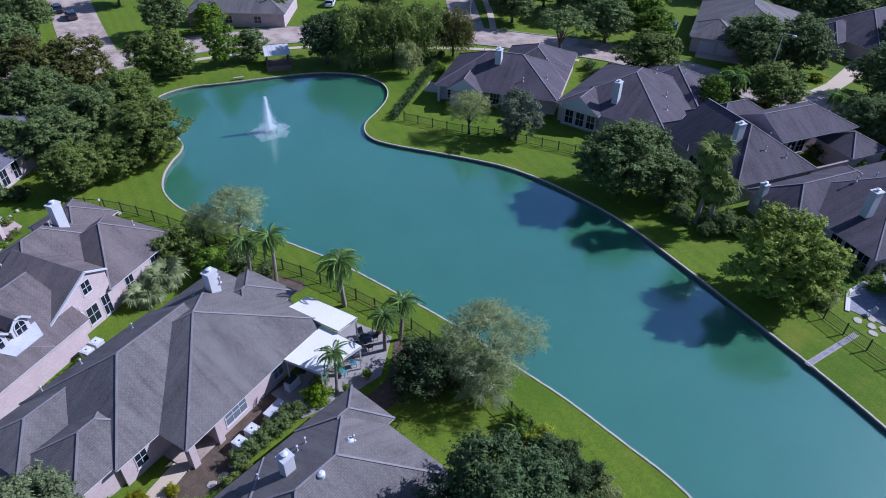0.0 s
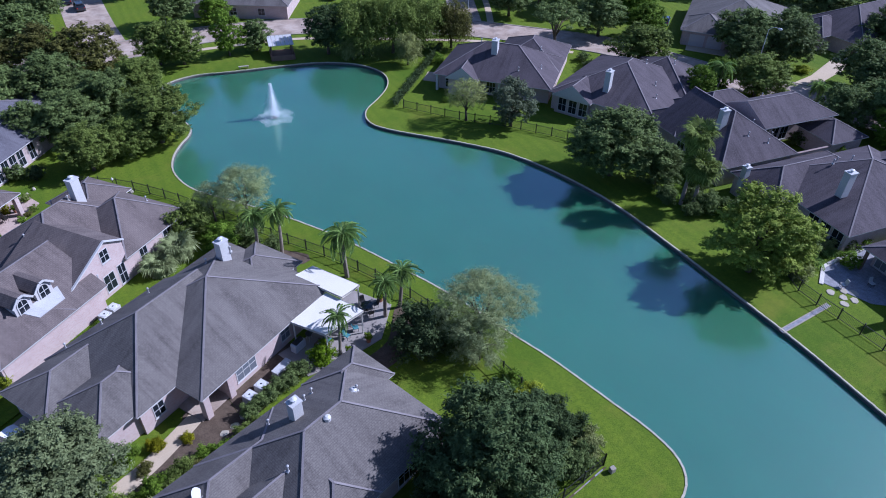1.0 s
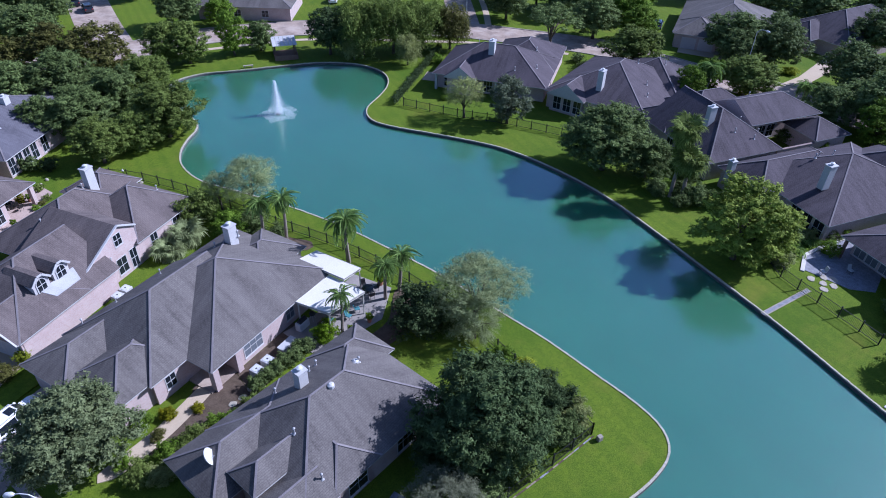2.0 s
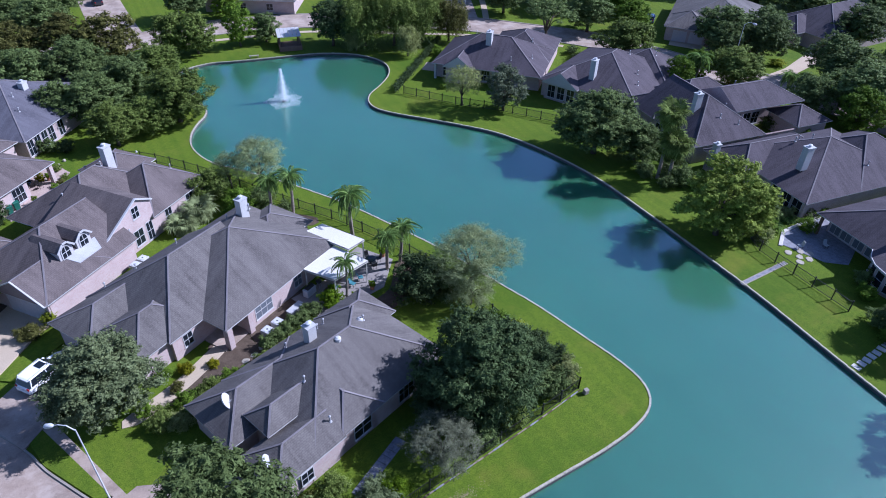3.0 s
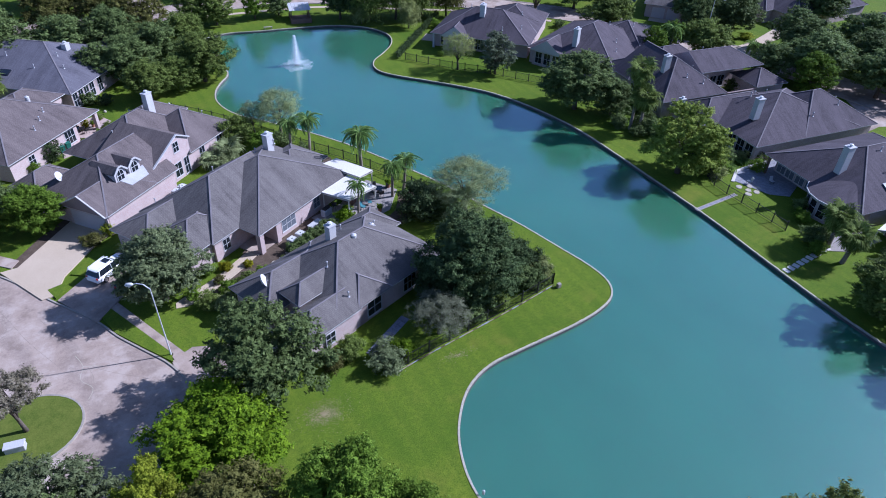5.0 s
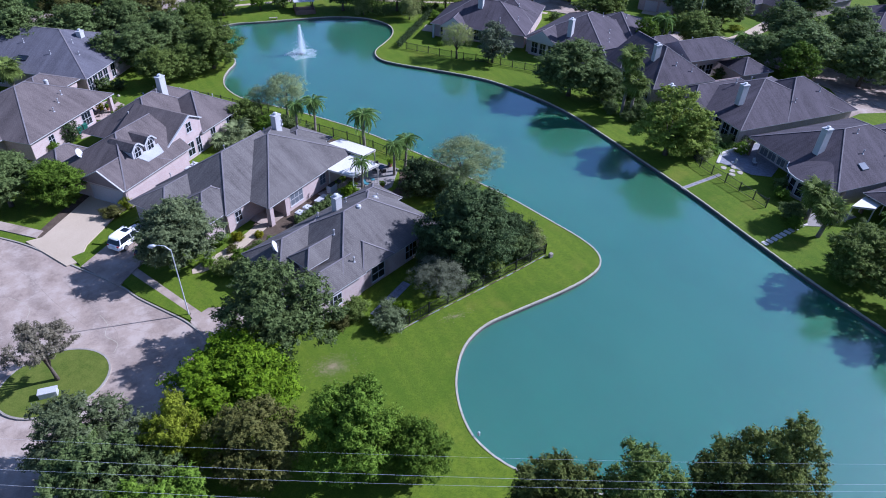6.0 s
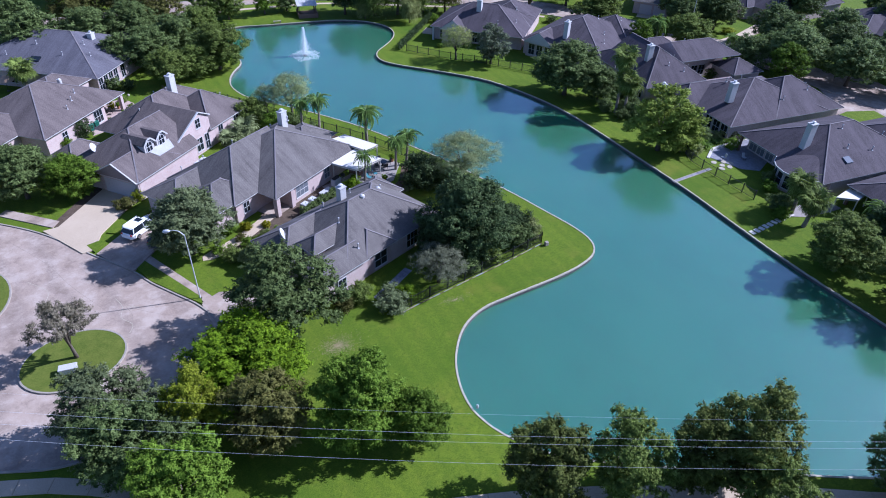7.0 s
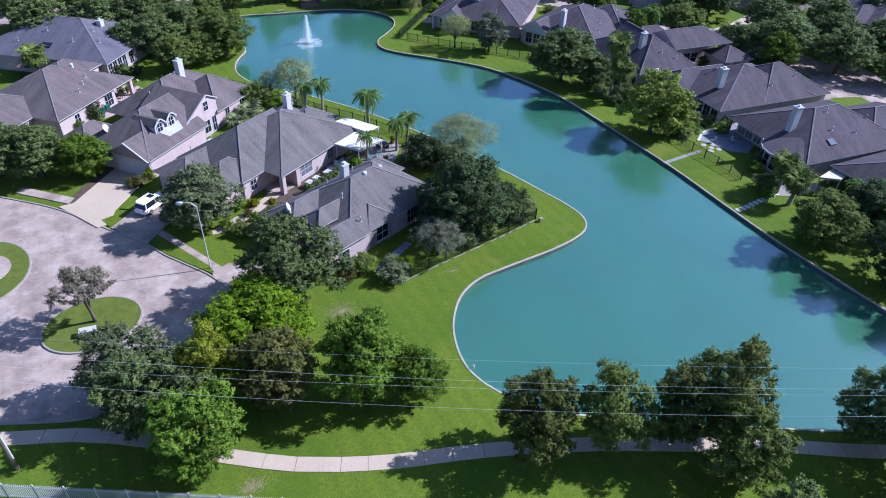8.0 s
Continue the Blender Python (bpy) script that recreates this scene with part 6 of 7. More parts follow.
# beyond the far road
for x, y, r, h, k in ((93, 117, 5.6, 8.6, "dark"), (102, 112, 6.0, 9.0, "dark"), (113, 104, 5.6, 8.8, "green"), (122, 112, 6.2, 9.4, "dark"), (133, 104, 6.0, 9.0, "dark"), (143, 93, 5.6, 8.6, "dark"), (151, 86, 6.2, 9.0, "dark"), (160, 74, 6.4, 9.2, "dark"), (150, 66, 5.4, 8.4, "dark"), (158, 52, 6.0, 8.8, "dark"), (146, 44, 5.6, 8.8, "dark"), (140, 30, 6.2, 9.0, "dark"), (148, 18, 6.0, 9.0, "dark"), (-8, 149, 5.0, 8.4, "dark"), (-14, 158, 5.6, 8.8, "dark"), (-12, 172, 6.0, 9.0, "dark"), (9, 162, 5.0, 8.4, "dark"), (62, 146, 6.0, 9.2, "dark"), (72, 140, 5.6, 8.8, "dark"), (84, 138, 5.4, 8.8, "green"), (-32, 131, 6.0, 9.0, "dark"), (-42, 118, 6.0, 9.2, "olive"), (-44, 104, 5.8, 8.8, "dark")):
    tree(x, y, r, h, k, "broad", "dark tree in the neighbourhood beyond the road")
tree(83.0, 59.6, 3.2, 7.0, "green", "ragged", "bright tree between two brick houses")
tree(25.0, 140.4, 2.2, 4.6, "brown", "loose", "thin bare-looking tree before the far house")
tree(30.4, 138.2, 2.2, 4.6, "brown", "loose", "thin bare-looking tree before the far house")
for x, y, r, h, k in ((62.2, 27.8, 1.5, 2.2, "pale"), (63.6, 29.6, 1.4, 2.4, "green"), (64.4, 31.6, 1.5, 2.6, "dark"), (65.2, 34.0, 1.5, 2.4, "green"), (63.4, 40.6, 1.4, 2.2, "dark"), (64.6, 43.2, 1.5, 2.4, "dark"), (65.6, 46.0, 1.4, 2.2, "green"), (66.4, 23.6, 1.2, 1.6, "pale"), (68.6, 22.6, 1.2, 1.8, "dark"), (71.0, 22.4, 1.1, 1.6, "green"), (62.0, 51.0, 1.5, 2.4, "dark"), (61.6, 54.6, 1.4, 2.2, "green"), (62.6, 10.6, 1.2, 1.8, "dark"), (60.6, 9.0, 1.2, 1.6, "green"), (86.5, 42.5, 1.5, 2.2, "dark"), (88.6, 37.6, 1.5, 2.0, "green"), (92.0, 33.6, 1.5, 1.8, "bright"), (90.4, 45.0, 1.6, 2.4, "dark")):
    shrub(x, y, r, h, k, "leafy garden shrub against a brick house")
# palms
palm(9.9, 53.0, 6.0, 2.0, "palm with drooping fronds in a mulch bed")
palm(7.6, 54.6, 5.4, 1.8, "smaller palm in a mulch bed")
palm(14.9, 45.8, 6.2, 2.5, "full-headed palm behind the white cover", 36, 0.2)
palm(15.9, 38.1, 4.9, 1.8, "slim palm at the patio's edge")
palm(17.8, 38.7, 5.0, 1.9, "slim palm at the patio's edge")
palm(9.8, 35.4, 5.0, 1.7, "slender palm in front of the patio", 20, 0.12)
palm(58.6, 39.0, 9.8, 2.6, "tall shaggy palm on the east bank", 60, 0.2, "olive", 80, True)
palm(59.2, 37.6, 6.0, 2.8, "shorter shaggy palm on the east bank", 60, 0.2, "olive", 80, True)
palm(58.4, 3.6, 4.6, 2.4, "fan palm beside the small patio", 60, 0.22, "olive", 70, True)
palm(57.2, 0.8, 4.0, 2.3, "lower fan palm beside the small patio", 60, 0.22, "olive", 70, True)
palm(62.6, -4.8, 4.6, 2.2, "palm beside the covered porch")
palm(-28.8, 89.8, 4.2, 2.6, "low full fan palm beside the grey-roofed house", 56, 0.22, "olive", 66, True)
palm(-0.6, 58.0, 1.5, 2.4, "low silvery fan palm beside the brick house", 50, 0.22, "willow", 60, True)
palm(-2.8, 56.6, 1.2, 2.2, "low silvery fan palm beside the brick house", 50, 0.22, "willow", 60, True)
palm(87.0, 59.4, 6.2, 2.3, "palm behind the houses")
palm(98.6, 48.6, 4.6, 2.0, "palm by the back street")


for x, y, r in ((63.2, 22.9, 1.6), (64.6, 24.4, 1.7), (66.0, 23.2, 1.4), (65.2, 26.6, 1.5), (67.6, 22.8, 1.3)):
    palm(x, y, 0.5, r, "low arching palm-like plant beside a brick house", 22, 0.1)


# ---- fences, hedges ----
def iron_fence(pts, label, high=1.4, gap=2.4):
    """A black iron fence: posts, two rails and fine pickets."""
    x0, y0 = pts[0]
    f = thing("fence", x0, y0, 0, 0, label, "fence", "iron fences")
    line = glide(pts, 0.14) if len(pts) > 2 else [(pts[0][0] + (pts[1][0] - pts[0][0]) * t / 100, pts[0][1] + (pts[1][1] - pts[0][1]) * t / 100) for t in range(101)]
    bays, run, last, posts = [Shape()], 0.0, line[0], [line[0]]
    for p in line[1:]:
        run += math.hypot(p[0] - last[0], p[1] - last[1])
        bays[-1].box(p[0] - x0 - 0.011, p[0] - x0 + 0.011, p[1] - y0 - 0.011, p[1] - y0 + 0.011, 0.08, high)
        if run >= gap:
            posts.append(p)
            bays.append(Shape())
            run = 0.0
        last = p
    posts.append(line[-1])
    for a, b in zip(posts, posts[1:]):
        for z in (0.15, high - 0.12):
            r = Shape()
            r.strip((a[0] - x0, a[1] - y0, z), (b[0] - x0, b[1] - y0, z), 0.04, 0.05)
            part("rail", r, IRON, f)
    for a in posts:
        s = Shape()
        s.box(a[0] - x0 - 0.06, a[0] - x0 + 0.06, a[1] - y0 - 0.06, a[1] - y0 + 0.06, -0.05, high + 0.16, 0, 0.015)
        part("post", s, IRON, f)
    for b in bays:
        if b.v:
            part("infill_panel", b, IRON, f)


iron_fence([(-8.5, 79.5), (-4.1, 76.4), (-0.8, 72.8), (1.9, 69.2), (5.2, 64.2), (8.0, 59.4), (11.2, 54.6), (14.4, 49.8), (17.2, 44.4), (19.4, 39.4), (21.4, 33.0)], "black iron fence along the lake gardens")
iron_fence([(24.0, 13.8), (19, 12.9), (13.7, 12.1), (6.1, 11.0), (2.8, 10.4)], "black iron fence beside the pointed lawn")
iron_fence([(24.0, 13.8), (23.6, 18), (22.6, 24), (21.4, 33.0)], "black iron fence between garden and shore")
iron_fence([(58.4, 22.6), (57.2, 20.2), (57.0, 15.6), (56.8, 8.4)], "black iron fence of an east-bank garden")
iron_fence([(39.5, 81.0), (45, 73.6), (50.5, 67.8), (56.2, 60.2), (58.5, 55.5)], "black iron fence of the east-bank gardens")

edging = thing("edging", 2.8, 10.2, 0, 0, "weathered stone edging at the foot of the iron fence", "edging", kind="structure")
rough = random.Random(12)
edge_line = glide([(24.0, 13.55), (19, 12.65), (13.7, 11.85), (6.1, 10.75), (2.8, 10.15)], 0.55)
for a, b in zip(edge_line, edge_line[1:]):
    s = Shape(); s.strip((a[0] - 2.8, a[1] - 10.2, 0.02), (b[0] - 2.8, b[1] - 10.2, 0.02), rough.uniform(0.09, 0.15), rough.uniform(0.02, 0.06)); part("edging_stone", s, rough.choice((SOIL, GRAVEL, MULCH)), edging)

HEDGE = LEAF["deep"]
cl = []
for i in range(46):
    f = i / 45
    cl.append((19 * f, 19 * f, 0.75, 0.62))
hedge = tagged(new("hedge", leaf_cloud("hedge", 31, cl, 16000, 0.2)), "clipped dark green hedge running up the lawn", "hedge")
hedge.data.materials.clear(); hedge.data.materials.append(HEDGE)
hedge.location = (38.6, 82.2, 0.05)

# the white fence at the footpath
fence = thing("fence", -34.0, -0.3, 0, -31.5, "white metal picket fence beside the footpath", "fence")
s = Shape(); s.box(-0.022, 0.022, -0.018, 0.018, 0.08, 1.75); s.loft([[(-0.022, -0.018, 1.75), (0.022, -0.018, 1.75), (0.022, 0.018, 1.75), (-0.022, 0.018, 1.75)], [(-0.004, -0.004, 1.84), (0.004, -0.004, 1.84), (0.004, 0.004, 1.84), (-0.004, 0.004, 1.84)]])
picket_mesh = s.mesh("picket", [TRIM])
for i in range(-60, 180):
    ob = new("picket", picket_mesh)
    ob.parent, ob.location = fence, (i * 0.15 + 0.07, 0, 0)
s = Shape(); s.box(-0.05, 0.05, -0.05, 0.05, -0.1, 1.92, 0, 0.012)
post_mesh = s.mesh("post", [TRIM])
for i in range(-4, 12):
    ob = new("post", post_mesh)
    ob.parent, ob.location = fence, (i * 2.4, 0, 0)
for z in (0.22, 1.5):
    for i in range(-4, 11):
        s = Shape(); s.box(i * 2.4 + 0.05, i * 2.4 + 2.35, -0.032, 0.032, z, z + 0.05)
        part("rail", s, TRIM, fence)


# ---- lamps, poles, wires ----
def street_lamp(x, y, turn, h, reach, label):
    t = thing("street_lamp", x, y, 0, turn, label, "street lamp", "street lamps")
    s = Shape(); s.tube([(0, 0, 0), (0, 0, 0.5), (0, 0, h)], [0.085, 0.07, 0.045], 10); part("pole", s, STEEL, t)
    s = Shape(); s.box(-0.2, 0.2, -0.2, 0.2, -0.05, 0.1, 0, 0.03); part("base_plate", s, KERB, t)
    s = Shape(); s.tube([(0, 0, h - 0.1), (reach * 0.35, 0, h + 0.42), (reach * 0.75, 0, h + 0.5), (reach, 0, h + 0.4)], [0.045, 0.04, 0.035, 0.035], 8); part("arm", s, STEEL, t)
    s = Shape(); s.tube([(reach - 0.05, 0, h + 0.4), (reach + 0.15, 0, h + 0.38), (reach + 0.55, 0, h + 0.3), (reach + 0.72, 0, h + 0.24)], [0.06, 0.17, 0.19, 0.07], 10)
    head = part("lamp_head", s, STEEL, t, smooth=True)
    s = Shape(); s.tube([(reach + 0.36, 0, h + 0.2), (reach + 0.36, 0, h + 0.08)], [0.15, 0.07], 10); part("lens", s, LAMPGLASS, head, "pale lamp glass")


street_lamp(-15.4, 22.3, 150, 8.5, 1.4, "galvanised street lamp with a curved arm")
street_lamp(102.4, 63.6, -60, 8.6, 1.4, "galvanised street lamp among far trees")
street_lamp(13.2, 137, 100, 8.5, 1.2, "galvanised street lamp across the road")
street_lamp(66.8, 106.2, 120, 8.6, 1.2, "galvanised street lamp by the road")
POLE = Vector((-35.4, 3.5, 0))
WAY = Vector((0.877, -0.48, 0))
pole = thing("utility_pole", POLE.x, POLE.y, 0, -28.7, "tall wooden utility pole with a metal guard", "utility pole")
s = Shape(); s.tube([(0, 0, -0.2), (0, 0, 6), (0, 0, 16.4)], [0.19, 0.16, 0.11], 12); part("pole", s, POLEWOOD, pole)
s = Shape(); s.tube([(0.17, 0, 1.4), (0.17, 0, 4.2)], 0.07, 8); part("conduit", s, STEEL, pole, "grey metal conduit")
s = Shape(); s.box(-0.06, 0.06, -1.1, 1.1, 13.3, 13.45); part("crossarm", s, POLEWOOD, pole)
for y, z in ((-1.0, 13.5), (0.3, 13.5), (1.0, 13.5), (0, 12.2), (0, 10.8)):
    s = Shape(); s.tube([(0, y, z), (0, y, z + 0.12), (0, y, z + 0.2)], [0.05, 0.06, 0.03], 8); part("insulator", s, STEEL, pole)
side = Vector((0.48, 0.877, 0))
for z0, z1, off, thick in ((15.5, 13.0, 0.0, 0.003), (13.6, 10.6, 0.15, 0.0052), (12.5, 10.2, -0.1, 0.0048), (10.9, 7.6, 0.0, 0.0052)):
    s = Shape()
    pts = []
    for i in range(33):
        f = i / 32
        q = POLE + WAY * (88 * f) + side * off
        sag = (z0 - z1) * 4.0 * (f - 0.68) ** 2 / 1.85
        pts.append((q.x, q.y, z1 + sag))
    s.tube(pts, thick, 5)
    tagged(part("power_line", s, WIRE), "thin pale overhead cable above the footpath", "cable", "overhead cables")


# ---- fountain, lake-side shelter ----
def spray_material():
    """White water drops that let part of the light through."""
    n = Nodes("water_spray", 0.35, 0.4)
    n.put(n.bsdf.inputs["Base Color"], n.mix(n.noise(n.place(), 3.0, 3), (0.82, 0.86, 0.88), (0.93, 0.95, 0.96)))
    clear = n.add("ShaderNodeBsdfTransparent")
    mx = n.add("ShaderNodeMixShader", Fac=0.5)
    n.tree.links.new(n.bsdf.outputs[0], mx.inputs[1])
    n.tree.links.new(clear.outputs[0], mx.inputs[2])
    n.tree.links.new(mx.outputs[0], n.tree.nodes["Material Output"].inputs["Surface"])
    return n.mat


SPRAY = spray_material()
fountain = thing("fountain", 20.2, 88.0, WATER_Z, 0, "white fountain jet falling into the lake", "fountain")
r = np.random.default_rng(9)
s = Shape()
for i in range(42000):
    a, k = r.random() * math.tau, r.random()
    if i < 15000:
        z = 5.7 * (1 - k ** 1.3 * 0.98)
        rad = (0.13 + 0.12 * (5.7 - z)) * abs(r.normal()) * 0.75
    elif i < 28000:
        z = 3.8 * k ** 1.5
        rad = (0.35 + 1.35 * (1 - z / 3.8) ** 1.1) * abs(r.normal()) * 0.62
    else:
        z = 0.2 * r.random() ** 2
        rad = 1.2 + 2.1 * r.random() ** 0.8 * (0.8 + 0.2 * math.sin(5 * a) + 0.12 * math.sin(11 * a + 1))
    p = Vector((rad * math.cos(a), rad * math.sin(a), z))
    q = (0.013 + 0.022 * r.random()) * (0.75 if i >= 28000 else 1)
    d = Vector(r.normal(size=3)).normalized() * q
    e = d.orthogonal().normalized() * q * 0.8
    s.face([p - d, p + e + Vector((0, 0, q * 0.6)), p + d, p - e - Vector((0, 0, q * 1.6))])
tagged(part("spray", s, SPRAY, fountain), "white falling droplets", kind="stuff")
s = Shape(); s.tube([(0, 0, -0.1), (0, 0, 0.12), (0, 0, 0.3)], [0.45, 0.42, 0.1], 14); part("float", s, RUBBER, fountain, "dark fountain float")

shelter = thing("shelter", 29.5, 112.6, 0, -12, "small shelter with white roof panels by the lake", "shelter")
shelter.scale = (1.0, 1.0, 0.88)
for x in (-1.9, 1.9):
    for y in (-1.6, 1.6):
        s = Shape(); s.box(x - 0.1, x + 0.1, y - 0.1, y + 0.1, -0.1, 2.7); part("post", s, WOOD, shelter)
for i in range(6):
    s = Shape(); s.loft([[(-2.3 + i * 0.77, -2.1, 2.65), (-1.58 + i * 0.77, -2.1, 2.65), (-1.58 + i * 0.77, -2.1, 2.72), (-2.3 + i * 0.77, -2.1, 2.72)], [(-2.3 + i * 0.77, 2.1, 3.2), (-1.58 + i * 0.77, 2.1, 3.2), (-1.58 + i * 0.77, 2.1, 3.27), (-2.3 + i * 0.77, 2.1, 3.27)]]); part("roof_panel", s, TRIM, shelter, "white roof panel")
s = Shape(); s.box(-2.2, 2.2, -3.4, 1.9, -0.1, 0.2); part("deck", s, WOOD, shelter, "brown timber deck")
for x0, x1, y0, y1 in ((-2.2, -2.1, -3.4, 1.9), (2.1, 2.2, -3.4, 1.9), (-2.2, 2.2, -3.4, -3.3)):
    s = Shape(); s.box(x0, x1, y0, y1, 0.2, 1.05); part("railing", s, WOOD, shelter, "brown timber railing")
bench = thing("bench", 21.2, 108.8, 0, -10, "low pale bench on the bank", "bench")
s = Shape(); s.box(-0.9, 0.9, -0.22, 0.22, 0.4, 0.47, 0, 0.01); part("seat", s, KERB, bench)
for x in (-0.7, 0.7):
    s = Shape(); s.box(x - 0.08, x + 0.08, -0.18, 0.18, 0, 0.4); part("leg", s, KERB, bench)


# ---- patio and garden things ----
def patio_cover(corners, z, label):
    cx, cy = (sum(p[k] for p in corners) / len(corners) for k in (0, 1))
    t = thing("patio_cover", cx, cy, 0, 0, label, "patio cover", "patio covers")
    s = Shape(); s.prism([(x - cx, y - cy) for x, y in corners], z - 0.16, z); part("roof_panel", s, COVER, t)
    s = Shape(); ring = [(x - cx, y - cy) for x, y in corners]; s.loft([[(x, y, z - 0.25) for x, y in ring], [(x, y, z + 0.03) for x, y in ring]], caps=False); part("fascia", s, COVER, t)
    for x, y in corners:
        px, py = (x - cx) * 0.94, (y - cy) * 0.94
        s = Shape(); s.box(px - 0.06, px + 0.06, py - 0.06, py + 0.06, 0, z - 0.1); part("post", s, COVER, t)


def turned(turn, *pts):
    c, sn = math.cos(radians(turn)), math.sin(radians(turn))
    return [(u * c - v * sn, u * sn + v * c) for u, v in pts]


patio_cover(turned(30, (29.9, 34.2), (32.2, 33.6), (32.3, 27.7), (29.9, 28.1)), 3.45, "flat white patio cover on posts")
patio_cover(turned(30, (24.9, 30.3), (25.3, 26.4), (29.8, 25.4), (29.9, 30.1)), 3.06, "flat white patio cover beside the house")


def chair(x, y, turn, mat, label):
    t = thing("patio_chair", x, y, 0.07, turn, label, "chair", "patio chairs")
    s = Shape(); s.box(-0.26, 0.26, -0.26, 0.26, 0.4, 0.47, 0, 0.015); part("seat", s, mat, t)
    s = Shape(); s.loft([[(-0.26, 0.22, 0.45), (0.26, 0.22, 0.45), (0.26, 0.28, 0.45), (-0.26, 0.28, 0.45)], [(-0.24, 0.38, 1.0), (0.24, 0.38, 1.0), (0.24, 0.43, 1.0), (-0.24, 0.43, 1.0)]]); part("backrest", s, mat, t)
    for a in (-0.22, 0.22):
        for b in (-0.22, 0.22):
            s = Shape(); s.tube([(a, b, 0), (a, b, 0.42)], 0.022, 6); part("leg", s, IRON, t)


def table(x, y, label):
    t = thing("patio_table", x, y, 0.07, 0, label, "table")
    s = Shape(); s.tube([(0, 0, 0.70), (0, 0, 0.74)], [0.62, 0.62], 18); part("tabletop", s, GLASS, t)
    s = Shape(); s.tube([(0, 0, 0), (0, 0, 0.70)], [0.18, 0.05], 8); part("pedestal", s, IRON, t)


table(14.6, 39.8, "round dark glass patio table")
for i in range(4):
    chair(14.6 + 0.95 * math.cos(i * 1.57), 39.8 + 0.95 * math.sin(i * 1.57), i * 90 - 90, IRON, "black metal patio chair round the table")
chair(11.2, 37.0, 30, FABRIC, "patio chair with blue-green fabric")
chair(12.4, 37.6, 80, FABRIC, "patio chair with blue-green fabric")
chair(9.4, 37.4, 120, FABRIC, "patio chair with blue-green fabric")
table(-18.8, 75.4, "round dark table under the covered terrace")
for x, y in ((-18.4, 76.5), (-17.7, 75.4), (-19.2, 74.3), (-19.9, 75.6), (-17.3, 74.6), (-20.4, 73.6)):
    chair(x, y, x * 50, IRON, "black metal chair on the terrace")
for x, y in ((62.0, 18.4), (65.0, 17.0)):
    chair(x, y, x * 33, TRIM, "white chair on the stone patio")
grill = thing("grill_cabinet", 6.6, 38.0, 0.07, 30, "grey outdoor grill cabinet with a black hood", "grill")
s = Shape(); s.box(-0.7, 0.7, -0.35, 0.35, 0, 0.9, 0, 0.02); part("body", s, STEEL, grill)
s = Shape(); s.tube([(-0.5, 0, 0.95), (0.5, 0, 0.95)], 0.28, 12); part("hood", s, IRON, grill)


def sofa(x, y, turn, label, length=1.9):
    t = thing("garden_sofa", x, y, 0.07, turn, label, "sofa", "garden sofas")
    k = length / 2
    s = Shape(); s.box(-k, k, -0.4, 0.4, 0.12, 0.34, 0, 0.03); part("base", s, WOOD, t, "dark woven base")
    s = Shape(); s.box(-k, k, 0.3, 0.42, 0.34, 0.8, 0, 0.04); part("backrest", s, WOOD, t)
    for a in (-k, k - 0.14):
        s = Shape(); s.box(a, a + 0.14, -0.4, 0.3, 0.34, 0.6, 0, 0.03); part("armrest", s, WOOD, t)
    for i in range(2):
        s = Shape(); s.box(-k + 0.16 + i * (k - 0.15), -k + i * (k - 0.15) + k, -0.38, 0.28, 0.345, 0.47, 0, 0.04); part("cushion", s, CANVAS, t, "pale seat cushion")


sofa(10.2, 39.4, 120, "woven garden sofa with pale cushions under the cover")
sofa(8.6, 36.9, -60, "shorter woven garden sofa by the house wall", 1.4)
kettle = thing("kettle_grill", 7.9, 38.6, 0.07, 15, "round black kettle grill on three legs", "grill")
s = Shape(); s.tube([(0, 0, 0.62), (0, 0, 0.72), (0, 0, 0.9)], [0.16, 0.3, 0.34], 14); part("bowl", s, IRON, kettle)
s = Shape(); s.tube([(0, 0, 0.905), (0, 0, 1.06), (0, 0, 1.14)], [0.345, 0.24, 0.06], 14); part("lid", s, IRON, kettle)
for i in range(3):
    s = Shape(); a = i * math.tau / 3; s.tube([(0.14 * math.cos(a), 0.14 * math.sin(a), 0.66), (0.34 * math.cos(a), 0.34 * math.sin(a), 0)], 0.016, 6); part("leg", s, STEEL, kettle)


def ac_unit(x, y, turn):
    t = thing("air_conditioner", x, y, 0, turn, "pale grey outdoor air conditioner beside the wall", "air conditioner", "air conditioners")
    s = Shape(); s.box(-0.5, 0.5, -0.5, 0.5, 0.08, 0.95, 0, 0.04); part("body", s, TRIM, t)
    s = Shape(); s.tube([(0, 0, 0.95), (0, 0, 0.98)], [0.41, 0.39], 16); part("fan_grille", s, STEEL, t, "dark round fan grille")
    s = Shape(); s.tube([(0, 0, 0.975), (0, 0, 1.02)], [0.1, 0.06], 10); part("fan_hub", s, IRON, t)
    s = Shape(); s.box(-0.58, 0.58, -0.58, 0.58, -0.05, 0.08); part("pad", s, KERB, t)


ac_unit(0.75, 33.9, 30)
ac_unit(2.0, 34.6, 30)
ac_unit(-9.0, 50.8, 39)
ac_unit(-8.1, 51.6, 39)
cab = thing("storage_box", 4.3, 35.9, 0, 30, "long white storage box beside the wall", "storage box")
s = Shape(); s.box(-0.95, 0.95, -0.35, 0.35, 0, 0.75, 0, 0.02); part("body", s, TRIM, cab)
s = Shape(); s.box(-1.0, 1.0, -0.4, 0.4, 0.75, 0.83, 0, 0.02); part("lid", s, TRIM, cab)
box = thing("utility_box", -28.6, 17.2, 0.16, -10, "white utility box on the grass island", "utility box")
s = Shape(); s.box(-0.75, 0.75, -0.35, 0.35, 0, 0.55, 0, 0.03); part("body", s, TRIM, box)
